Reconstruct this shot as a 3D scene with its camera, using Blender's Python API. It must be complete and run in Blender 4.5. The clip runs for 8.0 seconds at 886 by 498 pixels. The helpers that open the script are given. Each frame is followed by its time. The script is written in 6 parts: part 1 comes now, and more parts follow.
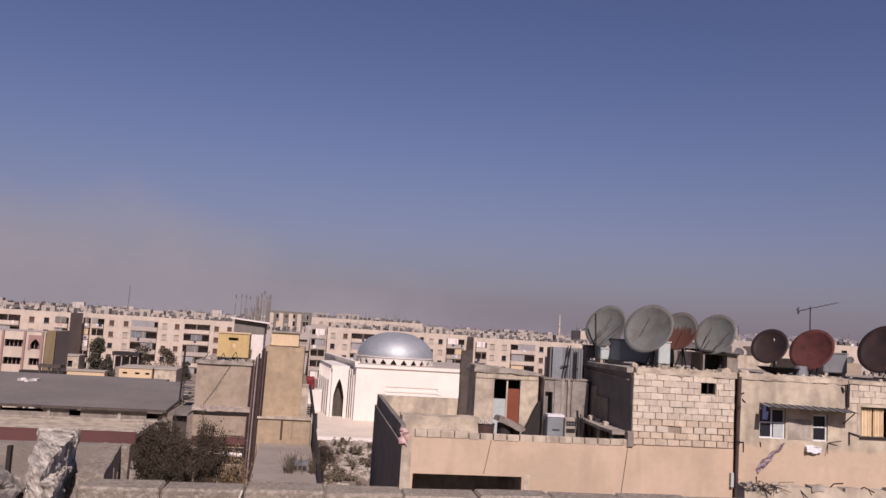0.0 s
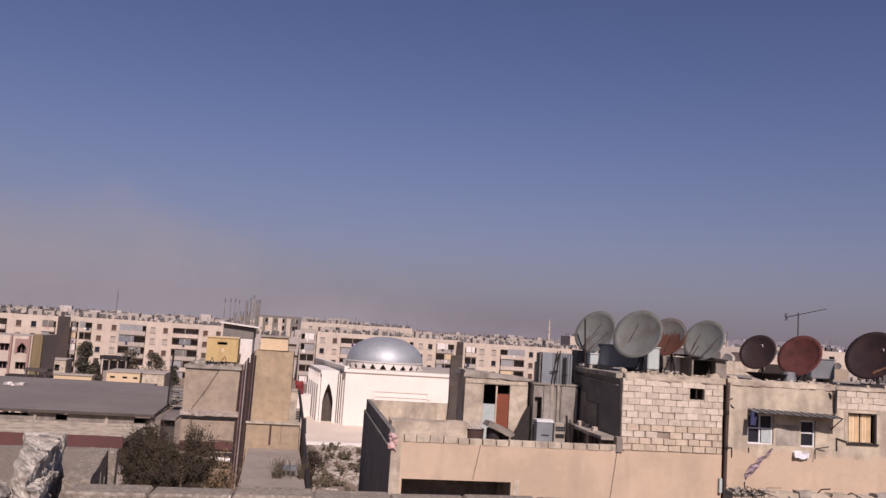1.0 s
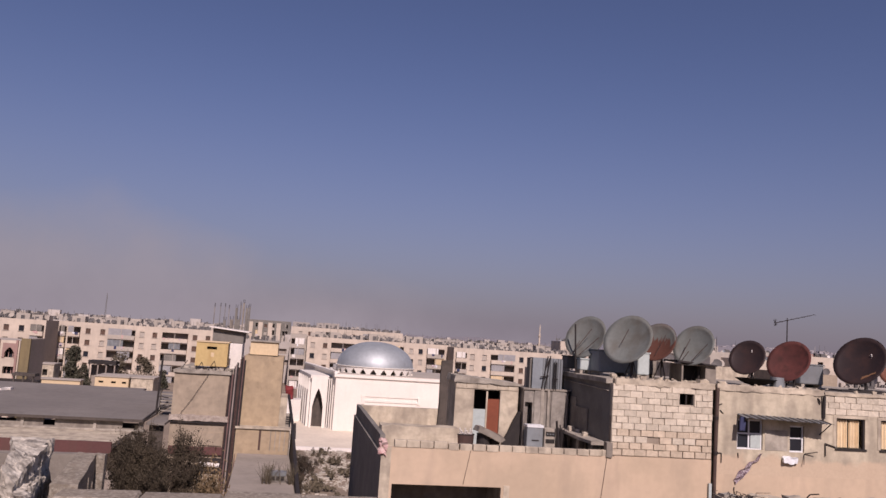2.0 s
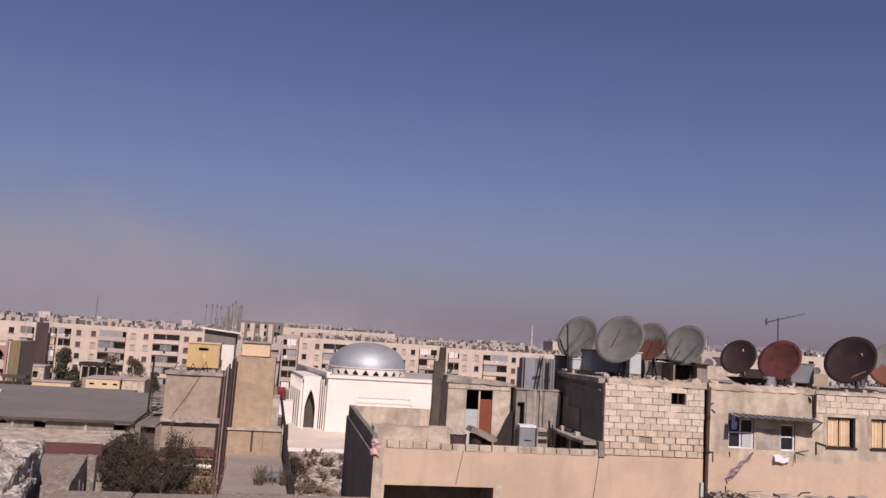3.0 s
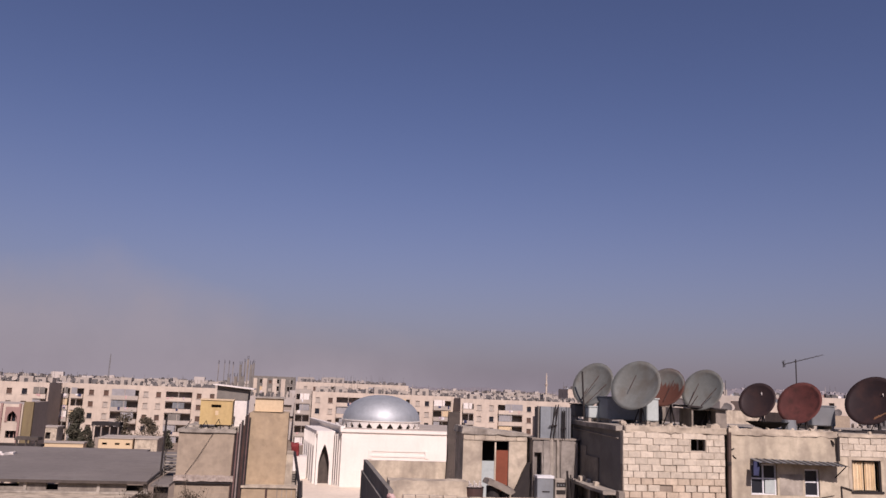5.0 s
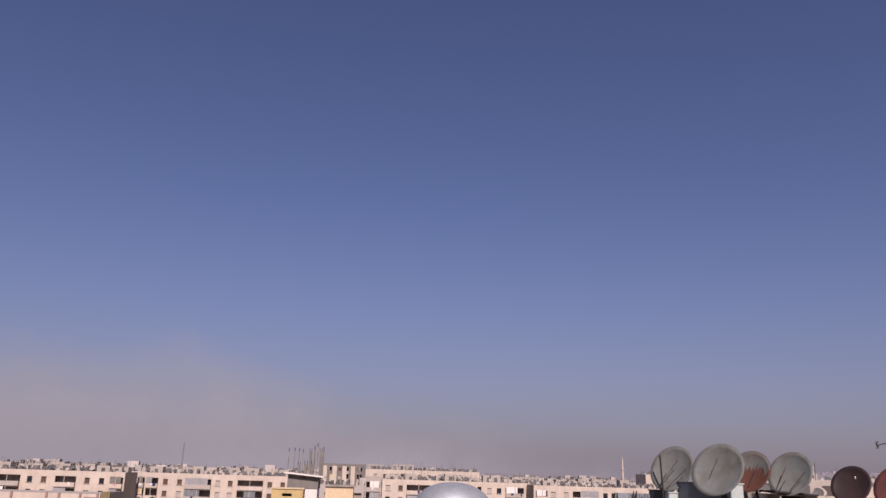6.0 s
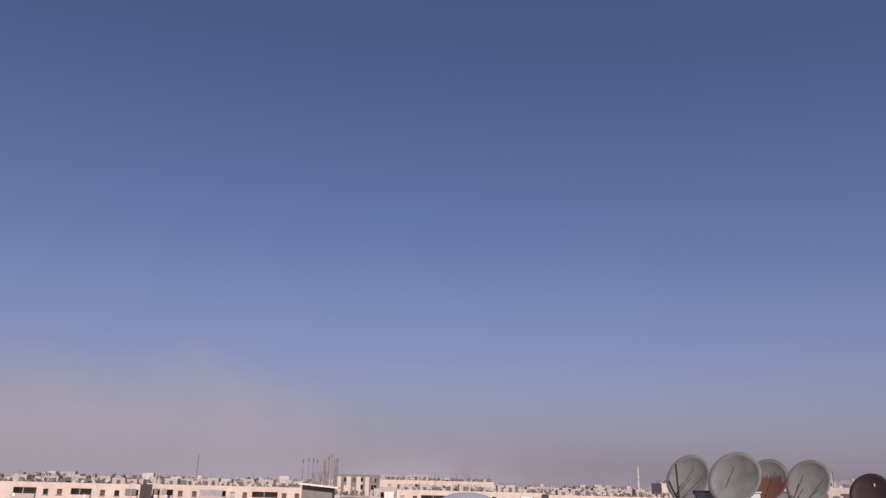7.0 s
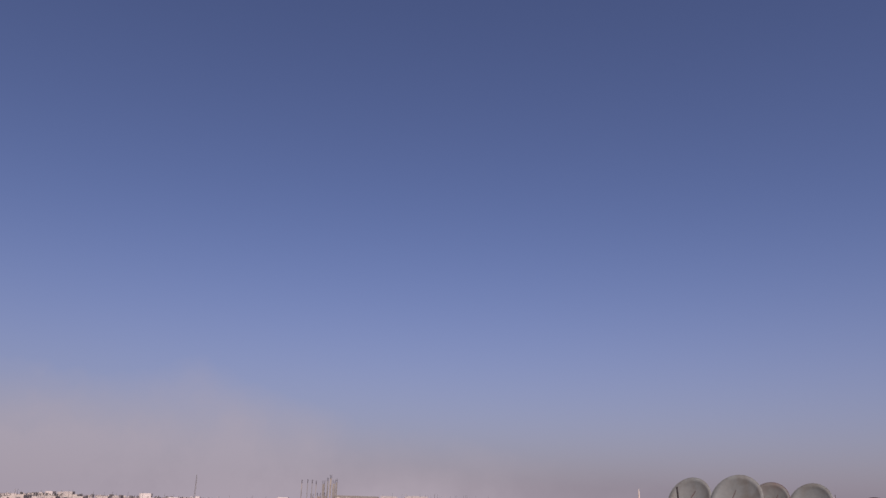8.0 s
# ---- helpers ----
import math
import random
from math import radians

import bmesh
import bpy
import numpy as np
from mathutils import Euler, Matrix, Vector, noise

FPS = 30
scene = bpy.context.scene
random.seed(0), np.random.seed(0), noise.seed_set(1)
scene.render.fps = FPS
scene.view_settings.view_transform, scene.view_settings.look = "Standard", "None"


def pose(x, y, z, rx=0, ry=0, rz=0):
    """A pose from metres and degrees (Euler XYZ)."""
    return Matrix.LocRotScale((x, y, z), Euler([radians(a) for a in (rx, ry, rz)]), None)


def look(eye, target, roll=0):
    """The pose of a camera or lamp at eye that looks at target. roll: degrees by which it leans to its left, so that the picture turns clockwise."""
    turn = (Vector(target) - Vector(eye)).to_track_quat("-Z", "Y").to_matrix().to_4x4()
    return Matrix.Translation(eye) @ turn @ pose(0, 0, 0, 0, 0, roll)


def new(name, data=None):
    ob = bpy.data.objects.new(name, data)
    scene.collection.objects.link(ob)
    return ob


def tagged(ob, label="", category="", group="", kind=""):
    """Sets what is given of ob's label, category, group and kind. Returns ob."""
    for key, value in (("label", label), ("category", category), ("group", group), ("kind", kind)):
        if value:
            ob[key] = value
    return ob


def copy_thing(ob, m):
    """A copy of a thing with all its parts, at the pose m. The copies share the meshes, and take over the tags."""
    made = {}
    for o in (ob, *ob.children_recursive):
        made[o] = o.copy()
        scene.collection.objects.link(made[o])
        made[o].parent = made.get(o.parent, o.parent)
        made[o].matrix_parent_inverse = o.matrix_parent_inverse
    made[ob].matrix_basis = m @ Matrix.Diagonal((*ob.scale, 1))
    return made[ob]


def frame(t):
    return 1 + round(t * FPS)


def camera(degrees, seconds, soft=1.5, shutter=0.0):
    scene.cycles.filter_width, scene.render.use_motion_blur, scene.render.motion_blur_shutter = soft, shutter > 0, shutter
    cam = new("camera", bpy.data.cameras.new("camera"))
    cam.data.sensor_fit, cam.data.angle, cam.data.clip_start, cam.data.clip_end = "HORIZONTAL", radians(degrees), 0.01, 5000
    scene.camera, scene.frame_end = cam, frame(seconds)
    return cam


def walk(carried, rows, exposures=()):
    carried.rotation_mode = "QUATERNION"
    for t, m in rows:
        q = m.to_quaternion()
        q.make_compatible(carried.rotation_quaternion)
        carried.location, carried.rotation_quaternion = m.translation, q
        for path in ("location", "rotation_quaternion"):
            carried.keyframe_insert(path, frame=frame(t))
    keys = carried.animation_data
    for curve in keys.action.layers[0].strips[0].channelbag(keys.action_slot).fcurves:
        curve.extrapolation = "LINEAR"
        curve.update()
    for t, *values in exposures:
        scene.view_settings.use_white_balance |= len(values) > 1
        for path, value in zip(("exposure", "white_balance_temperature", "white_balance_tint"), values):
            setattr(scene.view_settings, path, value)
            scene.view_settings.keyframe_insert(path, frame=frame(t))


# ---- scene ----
cam = camera(58.0, 8.0, soft=1.5)
walk(cam, [
    (0.0, pose(0, 0, 15, 95.565, -3.498, -8.859)),
    (0.5, pose(0, 0, 15, 95.761, -3.600, -9.261)),
    (1.0, pose(0, 0, 15, 95.961, -3.680, -9.592)),
    (1.5, pose(0, 0, 15, 96.222, -3.765, -9.924)),
    (3.0, pose(0, 0, 14.994, 96.432, -3.585, -10.817)),
    (3.5, pose(0, 0, 14.994, 96.466, -3.409, -10.981)),
    (4.0, pose(0, 0, 14.994, 96.616, -3.312, -11.294)),
    (4.5, pose(0, 0, 15, 97.095, -2.936, -11.285)),
    (4.7, pose(0, 0, 15, 97.371, -2.822, -11.141)),
    (4.9, pose(0, 0, 15, 98.569, -2.483, -10.533)),
    (5.0, pose(0, 0, 15, 99.941, -2.179, -9.840)),
    (5.1, pose(0, 0, 15, 101.360, -2.090, -8.930)),
    (5.2, pose(0, 0, 15, 102.789, -2.012, -8.017)),
    (6.3, pose(0, 0, 15, 106.345, -1.620, -4.630)),
    (6.5, pose(0, 0, 15, 106.945, -1.563, -4.423)),
    (7.0, pose(0, 0, 15, 106.316, -1.369, -3.893)),
    (7.5, pose(0, 0, 15, 106.974, -1.616, -3.855)),
    (8.0, pose(0, 0, 15, 107.760, -1.630, -3.923)),
], exposures=[(0.0, 0.24, 6500, 29), (4.6, 0.25, 6500, 29), (5.2, 0.33, 6500, 29), (6.5, 0.45, 6430, 29), (7.0, 0.51, 6430, 29), (8.0, 0.53, 6430, 29)])

# ---- light ----
SUN_EL, SUN_AZ = radians(41), radians(3)   # the sun stands behind the camera, a little to its right
sun = new("sun", bpy.data.lights.new("sun", "SUN"))
sun.data.energy, sun.data.angle, sun.data.color = 4.05, radians(0.5), (1.0, 0.945, 0.85)
sun_from = Vector((math.sin(SUN_AZ) * math.cos(SUN_EL), -math.cos(SUN_AZ) * math.cos(SUN_EL), math.sin(SUN_EL)))
sun.matrix_world = look(sun_from * 50, (0, 0, 0))

world = bpy.data.worlds.new("world")
scene.world = world
world.use_nodes = True
wt = world.node_tree
wt.nodes.clear()


def wn(kind, **values):
    n = wt.nodes.new(kind)
    for key, value in values.items():
        n.inputs[int(key[1:])].default_value = value
    return n


def wmath(op, a, b=None, clamp=False):
    n = wt.nodes.new("ShaderNodeMath")
    n.operation, n.use_clamp = op, clamp
    for i, v in enumerate((a, b)):
        if v is None:
            continue
        if isinstance(v, (int, float)):
            n.inputs[i].default_value = v
        else:
            wt.links.new(v, n.inputs[i])
    return n.outputs[0]


def wmix(fac, a, b):
    n = wt.nodes.new("ShaderNodeMix")
    n.data_type = "RGBA"
    for i, v in ((0, fac), (6, a), (7, b)):
        if isinstance(v, (int, float, tuple)):
            n.inputs[i].default_value = v
        else:
            wt.links.new(v, n.inputs[i])
    return n.outputs[2]


sky = wt.nodes.new("ShaderNodeTexSky")
sky.sky_type, sky.sun_disc = "NISHITA", False
sky.sun_elevation, sky.sun_rotation = SUN_EL, math.pi - SUN_AZ
sky.altitude, sky.air_density, sky.dust_density, sky.ozone_density = 380, 1.0, 1.0, 2.5
coord = wt.nodes.new("ShaderNodeTexCoord").outputs["Generated"]
sep = wt.nodes.new("ShaderNodeSeparateXYZ")
wt.links.new(coord, sep.inputs[0])
sx, sy, sz = sep.outputs
dim = wt.nodes.new("ShaderNodeVectorMath")
dim.operation = "MULTIPLY"
dim.inputs[1].default_value = (0.047, 0.045, 0.0515)
wt.links.new(sky.outputs[0], dim.inputs[0])
# dusty haze, thickest at the horizon
haze = wmath("POWER", wmath("SUBTRACT", 1.0, wmath("MULTIPLY", wmath("ABSOLUTE", sz), 2.5), True), 2.6)
hazy = wmix(wmath("MULTIPLY", haze, 0.92), dim.outputs[0], (0.160, 0.150, 0.170, 1))
# a bank of drifting dust, low over the city to the west
wav = wn("ShaderNodeTexNoise", _2=7.0, _3=5.0, _4=0.55)
wt.links.new(coord, wav.inputs[0])
side = wmath("DIVIDE", sx, wmath("MAXIMUM", sy, 0.05))
crest = wmath("MINIMUM", wmath("SUBTRACT", 0.094, wmath("MULTIPLY", side, 0.225)), 0.145)
crest = wmath("ADD", crest, wmath("MULTIPLY", wmath("SUBTRACT", wav.outputs[0], 0.5), 0.13))
bank = wmath("MULTIPLY", wmath("SUBTRACT", crest, sz), 11.0, True)
bank = wmath("MULTIPLY", bank, wmath("GREATER_THAN", sy, 0.05))
puff = wn("ShaderNodeTexNoise", _2=8.0, _3=6.0, _4=0.6)
wt.links.new(coord, puff.inputs[0])
bank = wmath("MULTIPLY", bank, wmath("ADD", 0.05, wmath("MULTIPLY", puff.outputs[0], 1.8)), True)
dusty = wmix(wmath("MULTIPLY", bank, 0.72), hazy, (0.267, 0.259, 0.272, 1))
# a thin pale veil along the skyline, fading out towards the east
veil = wmath("MULTIPLY", wmath("SUBTRACT", wmath("SUBTRACT", 0.05, wmath("MULTIPLY", wmath("ABSOLUTE", side), 0.1)), sz), 22.0, True)
veil = wmath("MULTIPLY", wmath("MULTIPLY", veil, wmath("GREATER_THAN", sy, 0.05)), wmath("ADD", 0.1, puff.outputs[0]), True)
dusty = wmix(wmath("MULTIPLY", veil, 0.6), dusty, (0.30, 0.284, 0.288, 1))
ground_glow = wmix(wmath("GREATER_THAN", sz, -0.02), (0.10, 0.085, 0.07, 1), dusty)
back = wt.nodes.new("ShaderNodeBackground")
wt.links.new(ground_glow, back.inputs[0])
back.inputs[1].default_value = 1.0
wt.links.new(back.outputs[0], wt.nodes.new("ShaderNodeOutputWorld").inputs[0])


# ---- materials ----
def mat(name, c1, c2, rough=0.85, metal=0.0, big=0.8, fine=14.0, bump=0.25, streak=0.0, streak_col=(0.08, 0.06, 0.045), vary=0.0,
        stain=0.0, stain_col=(0.2, 0.07, 0.03), stain_scale=2.0, bump_scale=40.0, gloss=0.2, paint=None, paint_z=0.0, grit=0.35, rag=None):
    m = bpy.data.materials.new(name)
    m.use_nodes = True
    nt = m.node_tree
    p = nt.nodes["Principled BSDF"]
    geo = nt.nodes.new("ShaderNodeNewGeometry")

    def noise_at(scale, detail=4.0, stretch=None):
        n = nt.nodes.new("ShaderNodeTexNoise")
        n.inputs["Scale"].default_value, n.inputs["Detail"].default_value = scale, detail
        if stretch:
            mp = nt.nodes.new("ShaderNodeMapping")
            mp.inputs["Scale"].default_value = stretch
            nt.links.new(geo.outputs["Position"], mp.inputs[0])
            nt.links.new(mp.outputs[0], n.inputs[0])
        else:
            nt.links.new(geo.outputs["Position"], n.inputs[0])
        return n.outputs[0]

    def ramp(src, a, b):
        n = nt.nodes.new("ShaderNodeMapRange")
        n.inputs[1].default_value, n.inputs[2].default_value = a, b
        nt.links.new(src, n.inputs[0])
        return n.outputs[0]

    def mix(fac, a, b, mode="MIX"):
        n = nt.nodes.new("ShaderNodeMix")
        n.data_type, n.blend_type = "RGBA", mode
        for i, v in ((0, fac), (6, a), (7, b)):
            if isinstance(v, (int, float)):
                n.inputs[i].default_value = v
            elif isinstance(v, tuple):
                n.inputs[i].default_value = (*v[:3], 1)
            else:
                nt.links.new(v, n.inputs[i])
        return n.outputs[2]

    def times(a, k):
        n = nt.nodes.new("ShaderNodeMath")
        n.operation = "MULTIPLY"
        nt.links.new(a, n.inputs[0])
        n.inputs[1].default_value = k
        return n.outputs[0]

    col = mix(ramp(noise_at(big), 0.35, 0.65), c1, c2)
    grain = ramp(noise_at(fine, 6.0), 0.2, 0.8)
    col = mix(grit, col, mix(grain, tuple(v * 0.6 for v in c1), tuple(min(1, v * 1.35) for v in c2)))
    if bump >= 0.3 and metal == 0:   # blotches of damp and patched plaster
        col = mix(times(ramp(noise_at(big * 3.3, 7.0), 0.47, 0.62), 0.22), col, tuple(v * 0.5 for v in c2))
        col = mix(times(ramp(noise_at(big * 2.1 + 0.3, 8.0), 0.55, 0.68), 0.25), col, tuple(min(0.8, v * 1.3) for v in c1))
    if streak:
        col = mix(times(ramp(noise_at(1.0, 5.0, (1.9, 1.9, 0.3)), 0.5, 0.72), streak), col, streak_col)
    if stain:
        col = mix(times(ramp(noise_at(stain_scale, 7.0), 0.46, 0.67), stain), col, stain_col)
    if paint:   # old paint that ends in a ragged edge at the height paint_z
        split = nt.nodes.new("ShaderNodeSeparateXYZ")
        nt.links.new(geo.outputs["Position"], split.inputs[0])
        edge = nt.nodes.new("ShaderNodeMath")
        edge.operation = "MULTIPLY_ADD"
        nt.links.new(noise_at(1.0, 3.0, rag) if rag else noise_at(1.3, 6.0), edge.inputs[0])
        edge.inputs[1].default_value = -1.1
        nt.links.new(split.outputs[2], edge.inputs[2])
        mr = nt.nodes.new("ShaderNodeMapRange")
        mr.inputs[1].default_value, mr.inputs[2].default_value = paint_z - 0.5, paint_z - 0.68
        nt.links.new(edge.outputs[0], mr.inputs[0])
        col = mix(times(mr.outputs[0], 0.9), col, mix(grain, tuple(v * 0.88 for v in paint), paint))
    if vary:
        info = nt.nodes.new("ShaderNodeObjectInfo")
        hsv = nt.nodes.new("ShaderNodeHueSaturation")
        mr = nt.nodes.new("ShaderNodeMapRange")
        mr.inputs[3].default_value, mr.inputs[4].default_value = 1 - vary, 1 + vary
        nt.links.new(info.outputs["Random"], mr.inputs[0])
        nt.links.new(mr.outputs[0], hsv.inputs["Value"])
        nt.links.new(col, hsv.inputs["Color"])
        col = hsv.outputs[0]
    nt.links.new(col, p.inputs["Base Color"])
    p.inputs["Specular IOR Level"].default_value = gloss
    p.inputs["Roughness"].default_value, p.inputs["Metallic"].default_value = rough, metal
    if bump:
        b = nt.nodes.new("ShaderNodeBump")
        b.inputs["Strength"].default_value, b.inputs["Distance"].default_value = bump, 0.02
        nt.links.new(noise_at(bump_scale, 5.0), b.inputs["Height"])
        nt.links.new(b.outputs[0], p.inputs["Normal"])
    return m


M_BLOCK = mat("pale_concrete_block", (0.605, 0.525, 0.415), (0.49, 0.42, 0.325), 0.95, big=3, fine=30, bump=0.5, vary=0.13)
M_MORTAR = mat("mortar", (0.33, 0.28, 0.22), (0.45, 0.385, 0.305), 0.95, big=1.1, fine=40)
M_PEACH = mat("peach_render", (0.545, 0.41, 0.292), (0.47, 0.355, 0.247), 0.9, big=0.45, fine=5, grit=0.2, stain=0.25, stain_col=(0.36, 0.29, 0.215), stain_scale=0.9, streak=0.28, streak_col=(0.28, 0.22, 0.17), bump=0.15)
M_CEMENT = mat("weathered_cement", (0.42, 0.37, 0.305), (0.29, 0.255, 0.21), 0.93, big=1.4, fine=14, stain=0.5, stain_col=(0.16, 0.137, 0.113), stain_scale=2.2, streak=0.6, streak_col=(0.12, 0.10, 0.085), bump=0.4)
M_PALE = mat("pale_render", (0.56, 0.475, 0.36), (0.43, 0.36, 0.27), 0.93, big=1.3, fine=10, stain=0.75, stain_col=(0.24, 0.20, 0.157), stain_scale=1.6, streak=0.6, streak_col=(0.2, 0.165, 0.13), bump=0.3)
M_FLAT = mat("cement_over_old_peach_paint", (0.545, 0.465, 0.345), (0.43, 0.365, 0.268), 0.93, big=1.2, fine=12, stain=0.6, stain_col=(0.24, 0.20, 0.155), stain_scale=1.8, streak=0.5, streak_col=(0.2, 0.165, 0.13), bump=0.3, paint=(0.515, 0.39, 0.277), paint_z=11.85)
M_BLOCKLOW = mat("peach_splashed_block", (0.56, 0.455, 0.34), (0.47, 0.38, 0.28), 0.95, big=3, fine=30, bump=0.5, vary=0.1)
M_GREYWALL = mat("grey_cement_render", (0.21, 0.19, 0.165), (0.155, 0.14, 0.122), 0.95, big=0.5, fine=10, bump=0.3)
M_ROOFFELT = mat("grey_roof_screed", (0.215, 0.19, 0.168), (0.168, 0.148, 0.133), 0.9, big=0.25, fine=5, bump=0.3, streak=0.2)
M_STONE = mat("rough_limestone_rubble", (0.60, 0.545, 0.46), (0.38, 0.335, 0.275), 0.97, stain=0.75, stain_col=(0.07, 0.06, 0.052), stain_scale=17, big=9, fine=40, bump=0.5, bump_scale=45)
# Dark tone paints a shaded hollow, pale blotches its bright spots.
M_SHADESTONE = mat("stone_toned_for_shade", (0.20, 0.18, 0.165), (0.10, 0.09, 0.085), 0.97, big=9, fine=40, bump=0.5, bump_scale=45, stain=0.7, stain_col=(0.42, 0.38, 0.33), stain_scale=13)
M_PARAPET = mat("cast_concrete_block", (0.27, 0.225, 0.175), (0.195, 0.162, 0.127), 0.96, big=5, fine=60, bump=0.6, bump_scale=70, stain=0.6, stain_col=(0.40, 0.36, 0.30), stain_scale=46, vary=0.07)
M_WHITE = mat("white_painted_stone", (0.71, 0.655, 0.585), (0.65, 0.60, 0.535), 0.8, big=0.3, fine=3, bump=0.05, grit=0.12, streak=0.12, streak_col=(0.5, 0.44, 0.37))
M_SILVER = mat("silver_dome_paint", (0.44, 0.46, 0.465), (0.35, 0.368, 0.375), 0.6, 0.62, big=0.4, fine=2, bump=0.05)
# Near-black colour stands in for the lack of light inside openings.
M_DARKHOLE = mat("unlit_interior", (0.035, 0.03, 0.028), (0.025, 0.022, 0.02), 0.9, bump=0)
M_GLASS = mat("dark_window_glass", (0.025, 0.028, 0.035), (0.02, 0.02, 0.025), 0.12, bump=0)
M_APT = mat("apartment_render", (0.575, 0.48, 0.385), (0.475, 0.395, 0.318), 0.92, big=0.3, fine=1.2, bump=0.05, stain=0.3, stain_col=(0.36, 0.295, 0.24), stain_scale=0.5, streak=0.3, streak_col=(0.33, 0.27, 0.22))
M_APT2 = mat("apartment_balcony_concrete", (0.42, 0.36, 0.30), (0.33, 0.29, 0.25), 0.92, big=0.3, fine=2, bump=0.05)
# Browner, darker cement for sides turned from the sun: shade in the colour.
M_SHADEWALL = mat("brown_cement_shade_wall", (0.335, 0.275, 0.228), (0.265, 0.22, 0.184), 0.95, big=0.2, fine=2, bump=0.05)
M_FAR = mat("far_city_render", (0.41, 0.362, 0.32), (0.33, 0.292, 0.262), 0.95, big=0.02, fine=0.3, bump=0, vary=0.25)
M_FARCLUT = mat("rooftop_clutter", (0.165, 0.148, 0.138), (0.06, 0.056, 0.055), 0.8, big=0.6, fine=2, bump=0)
M_YELLOW = mat("yellow_painted_metal", (0.52, 0.375, 0.165), (0.46, 0.33, 0.15), 0.6, big=0.8, fine=6, streak=0.3, streak_col=(0.3, 0.17, 0.06))
M_ZINC = mat("galvanised_sheet", (0.25, 0.26, 0.265), (0.175, 0.185, 0.19), 0.55, 0.4, big=1.5, fine=12, streak=0.4, streak_col=(0.16, 0.13, 0.11))
M_TANKSHEET = mat("blue_grey_painted_sheet", (0.245, 0.265, 0.275), (0.19, 0.205, 0.215), 0.6, 0.1, big=1.5, fine=10, streak=0.3, streak_col=(0.14, 0.12, 0.1))
M_DISH = mat("weathered_grey_dish_paint", (0.165, 0.172, 0.158), (0.13, 0.137, 0.125), 0.65, 0.1, big=2, fine=10, streak=0.35, streak_col=(0.11, 0.10, 0.085), bump=0.1, stain=0.45, stain_col=(0.09, 0.072, 0.052), stain_scale=2.3)
M_RUSTDISH = mat("part_rusted_dish", (0.14, 0.145, 0.13), (0.12, 0.12, 0.108), 0.75, 0.1, big=2, fine=10, stain=0.3, stain_col=(0.11, 0.035, 0.016), stain_scale=1.1, bump=0.15, paint=(0.10, 0.033, 0.02), paint_z=15.46, rag=(9.0, 9.0, 1.6))
M_RUSTEDGE = mat("dish_with_rusty_foot", (0.20, 0.205, 0.185), (0.16, 0.163, 0.148), 0.75, 0.1, big=2, fine=10, stain=0.3, stain_col=(0.14, 0.06, 0.035), stain_scale=1.3, bump=0.15, paint=(0.17, 0.06, 0.035), paint_z=15.12, rag=(5.0, 5.0, 1.6))
M_REDDISH = mat("red_rusted_dish", (0.145, 0.046, 0.038), (0.068, 0.025, 0.022), 0.8, 0.0, big=1.6, fine=12, stain=0.75, stain_col=(0.05, 0.022, 0.018), stain_scale=3.4, bump=0.15)
M_MAROON = mat("dark_brown_rusted_dish", (0.038, 0.024, 0.0225), (0.028, 0.019, 0.019), 0.5, 0.0, big=1.5, fine=12, stain=0.5, stain_col=(0.062, 0.033, 0.027), stain_scale=2.6, bump=0.15)
M_BARESTEEL = mat("bare_orange_steel", (0.30, 0.165, 0.085), (0.22, 0.11, 0.06), 0.6, 0.2, big=6, fine=20)
M_IRON = mat("dark_iron", (0.05, 0.042, 0.038), (0.035, 0.03, 0.03), 0.7, 0.4, big=3, fine=20)
M_RUST = mat("rusty_iron", (0.105, 0.06, 0.05), (0.07, 0.045, 0.04), 0.85, 0.2, big=3, fine=20)
# Dark boards, and dark colour standing in for shaded walls.
M_BOARDSHADE = mat("dark_board_and_shade", (0.105, 0.084, 0.07), (0.07, 0.058, 0.05), 0.95, big=1.5, fine=10, streak=0.5, streak_col=(0.04, 0.034, 0.03), bump=0.3)
M_REDBEAM = mat("faded_red_paint", (0.13, 0.056, 0.05), (0.10, 0.046, 0.042), 0.8, big=0.6, fine=8, streak=0.4)
M_DOORWHITE = mat("pale_blue_door_paint", (0.44, 0.48, 0.455), (0.37, 0.41, 0.39), 0.6, big=2, fine=10)
M_DOORRED = mat("red_brown_door_paint", (0.22, 0.065, 0.035), (0.18, 0.055, 0.03), 0.6, big=2, fine=10)
M_FRAME = mat("white_window_frame", (0.72, 0.72, 0.72), (0.62, 0.62, 0.62), 0.5, bump=0)
M_CURTAIN = mat("ochre_curtain", (0.76, 0.61, 0.40), (0.66, 0.50, 0.31), 0.9, big=4, fine=20)
M_CLOTH = mat("printed_cloth", (0.72, 0.64, 0.66), (0.22, 0.13, 0.16), 0.95, big=9, fine=40)
M_PINK = mat("pink_cloth", (0.42, 0.20, 0.19), (0.55, 0.42, 0.38), 0.95, big=8, fine=40)
M_BLUECLOTH = mat("dark_blue_cloth", (0.05, 0.055, 0.11), (0.035, 0.04, 0.08), 0.95)
M_BARK = mat("grey_brown_bark", (0.10, 0.07, 0.05), (0.07, 0.05, 0.038), 0.95, big=6, fine=30)
M_REDPIPE = mat("faded_red_pipe", (0.20, 0.12, 0.108), (0.13, 0.078, 0.07), 0.8, big=3, fine=15, streak=0.5, streak_col=(0.07, 0.045, 0.04))
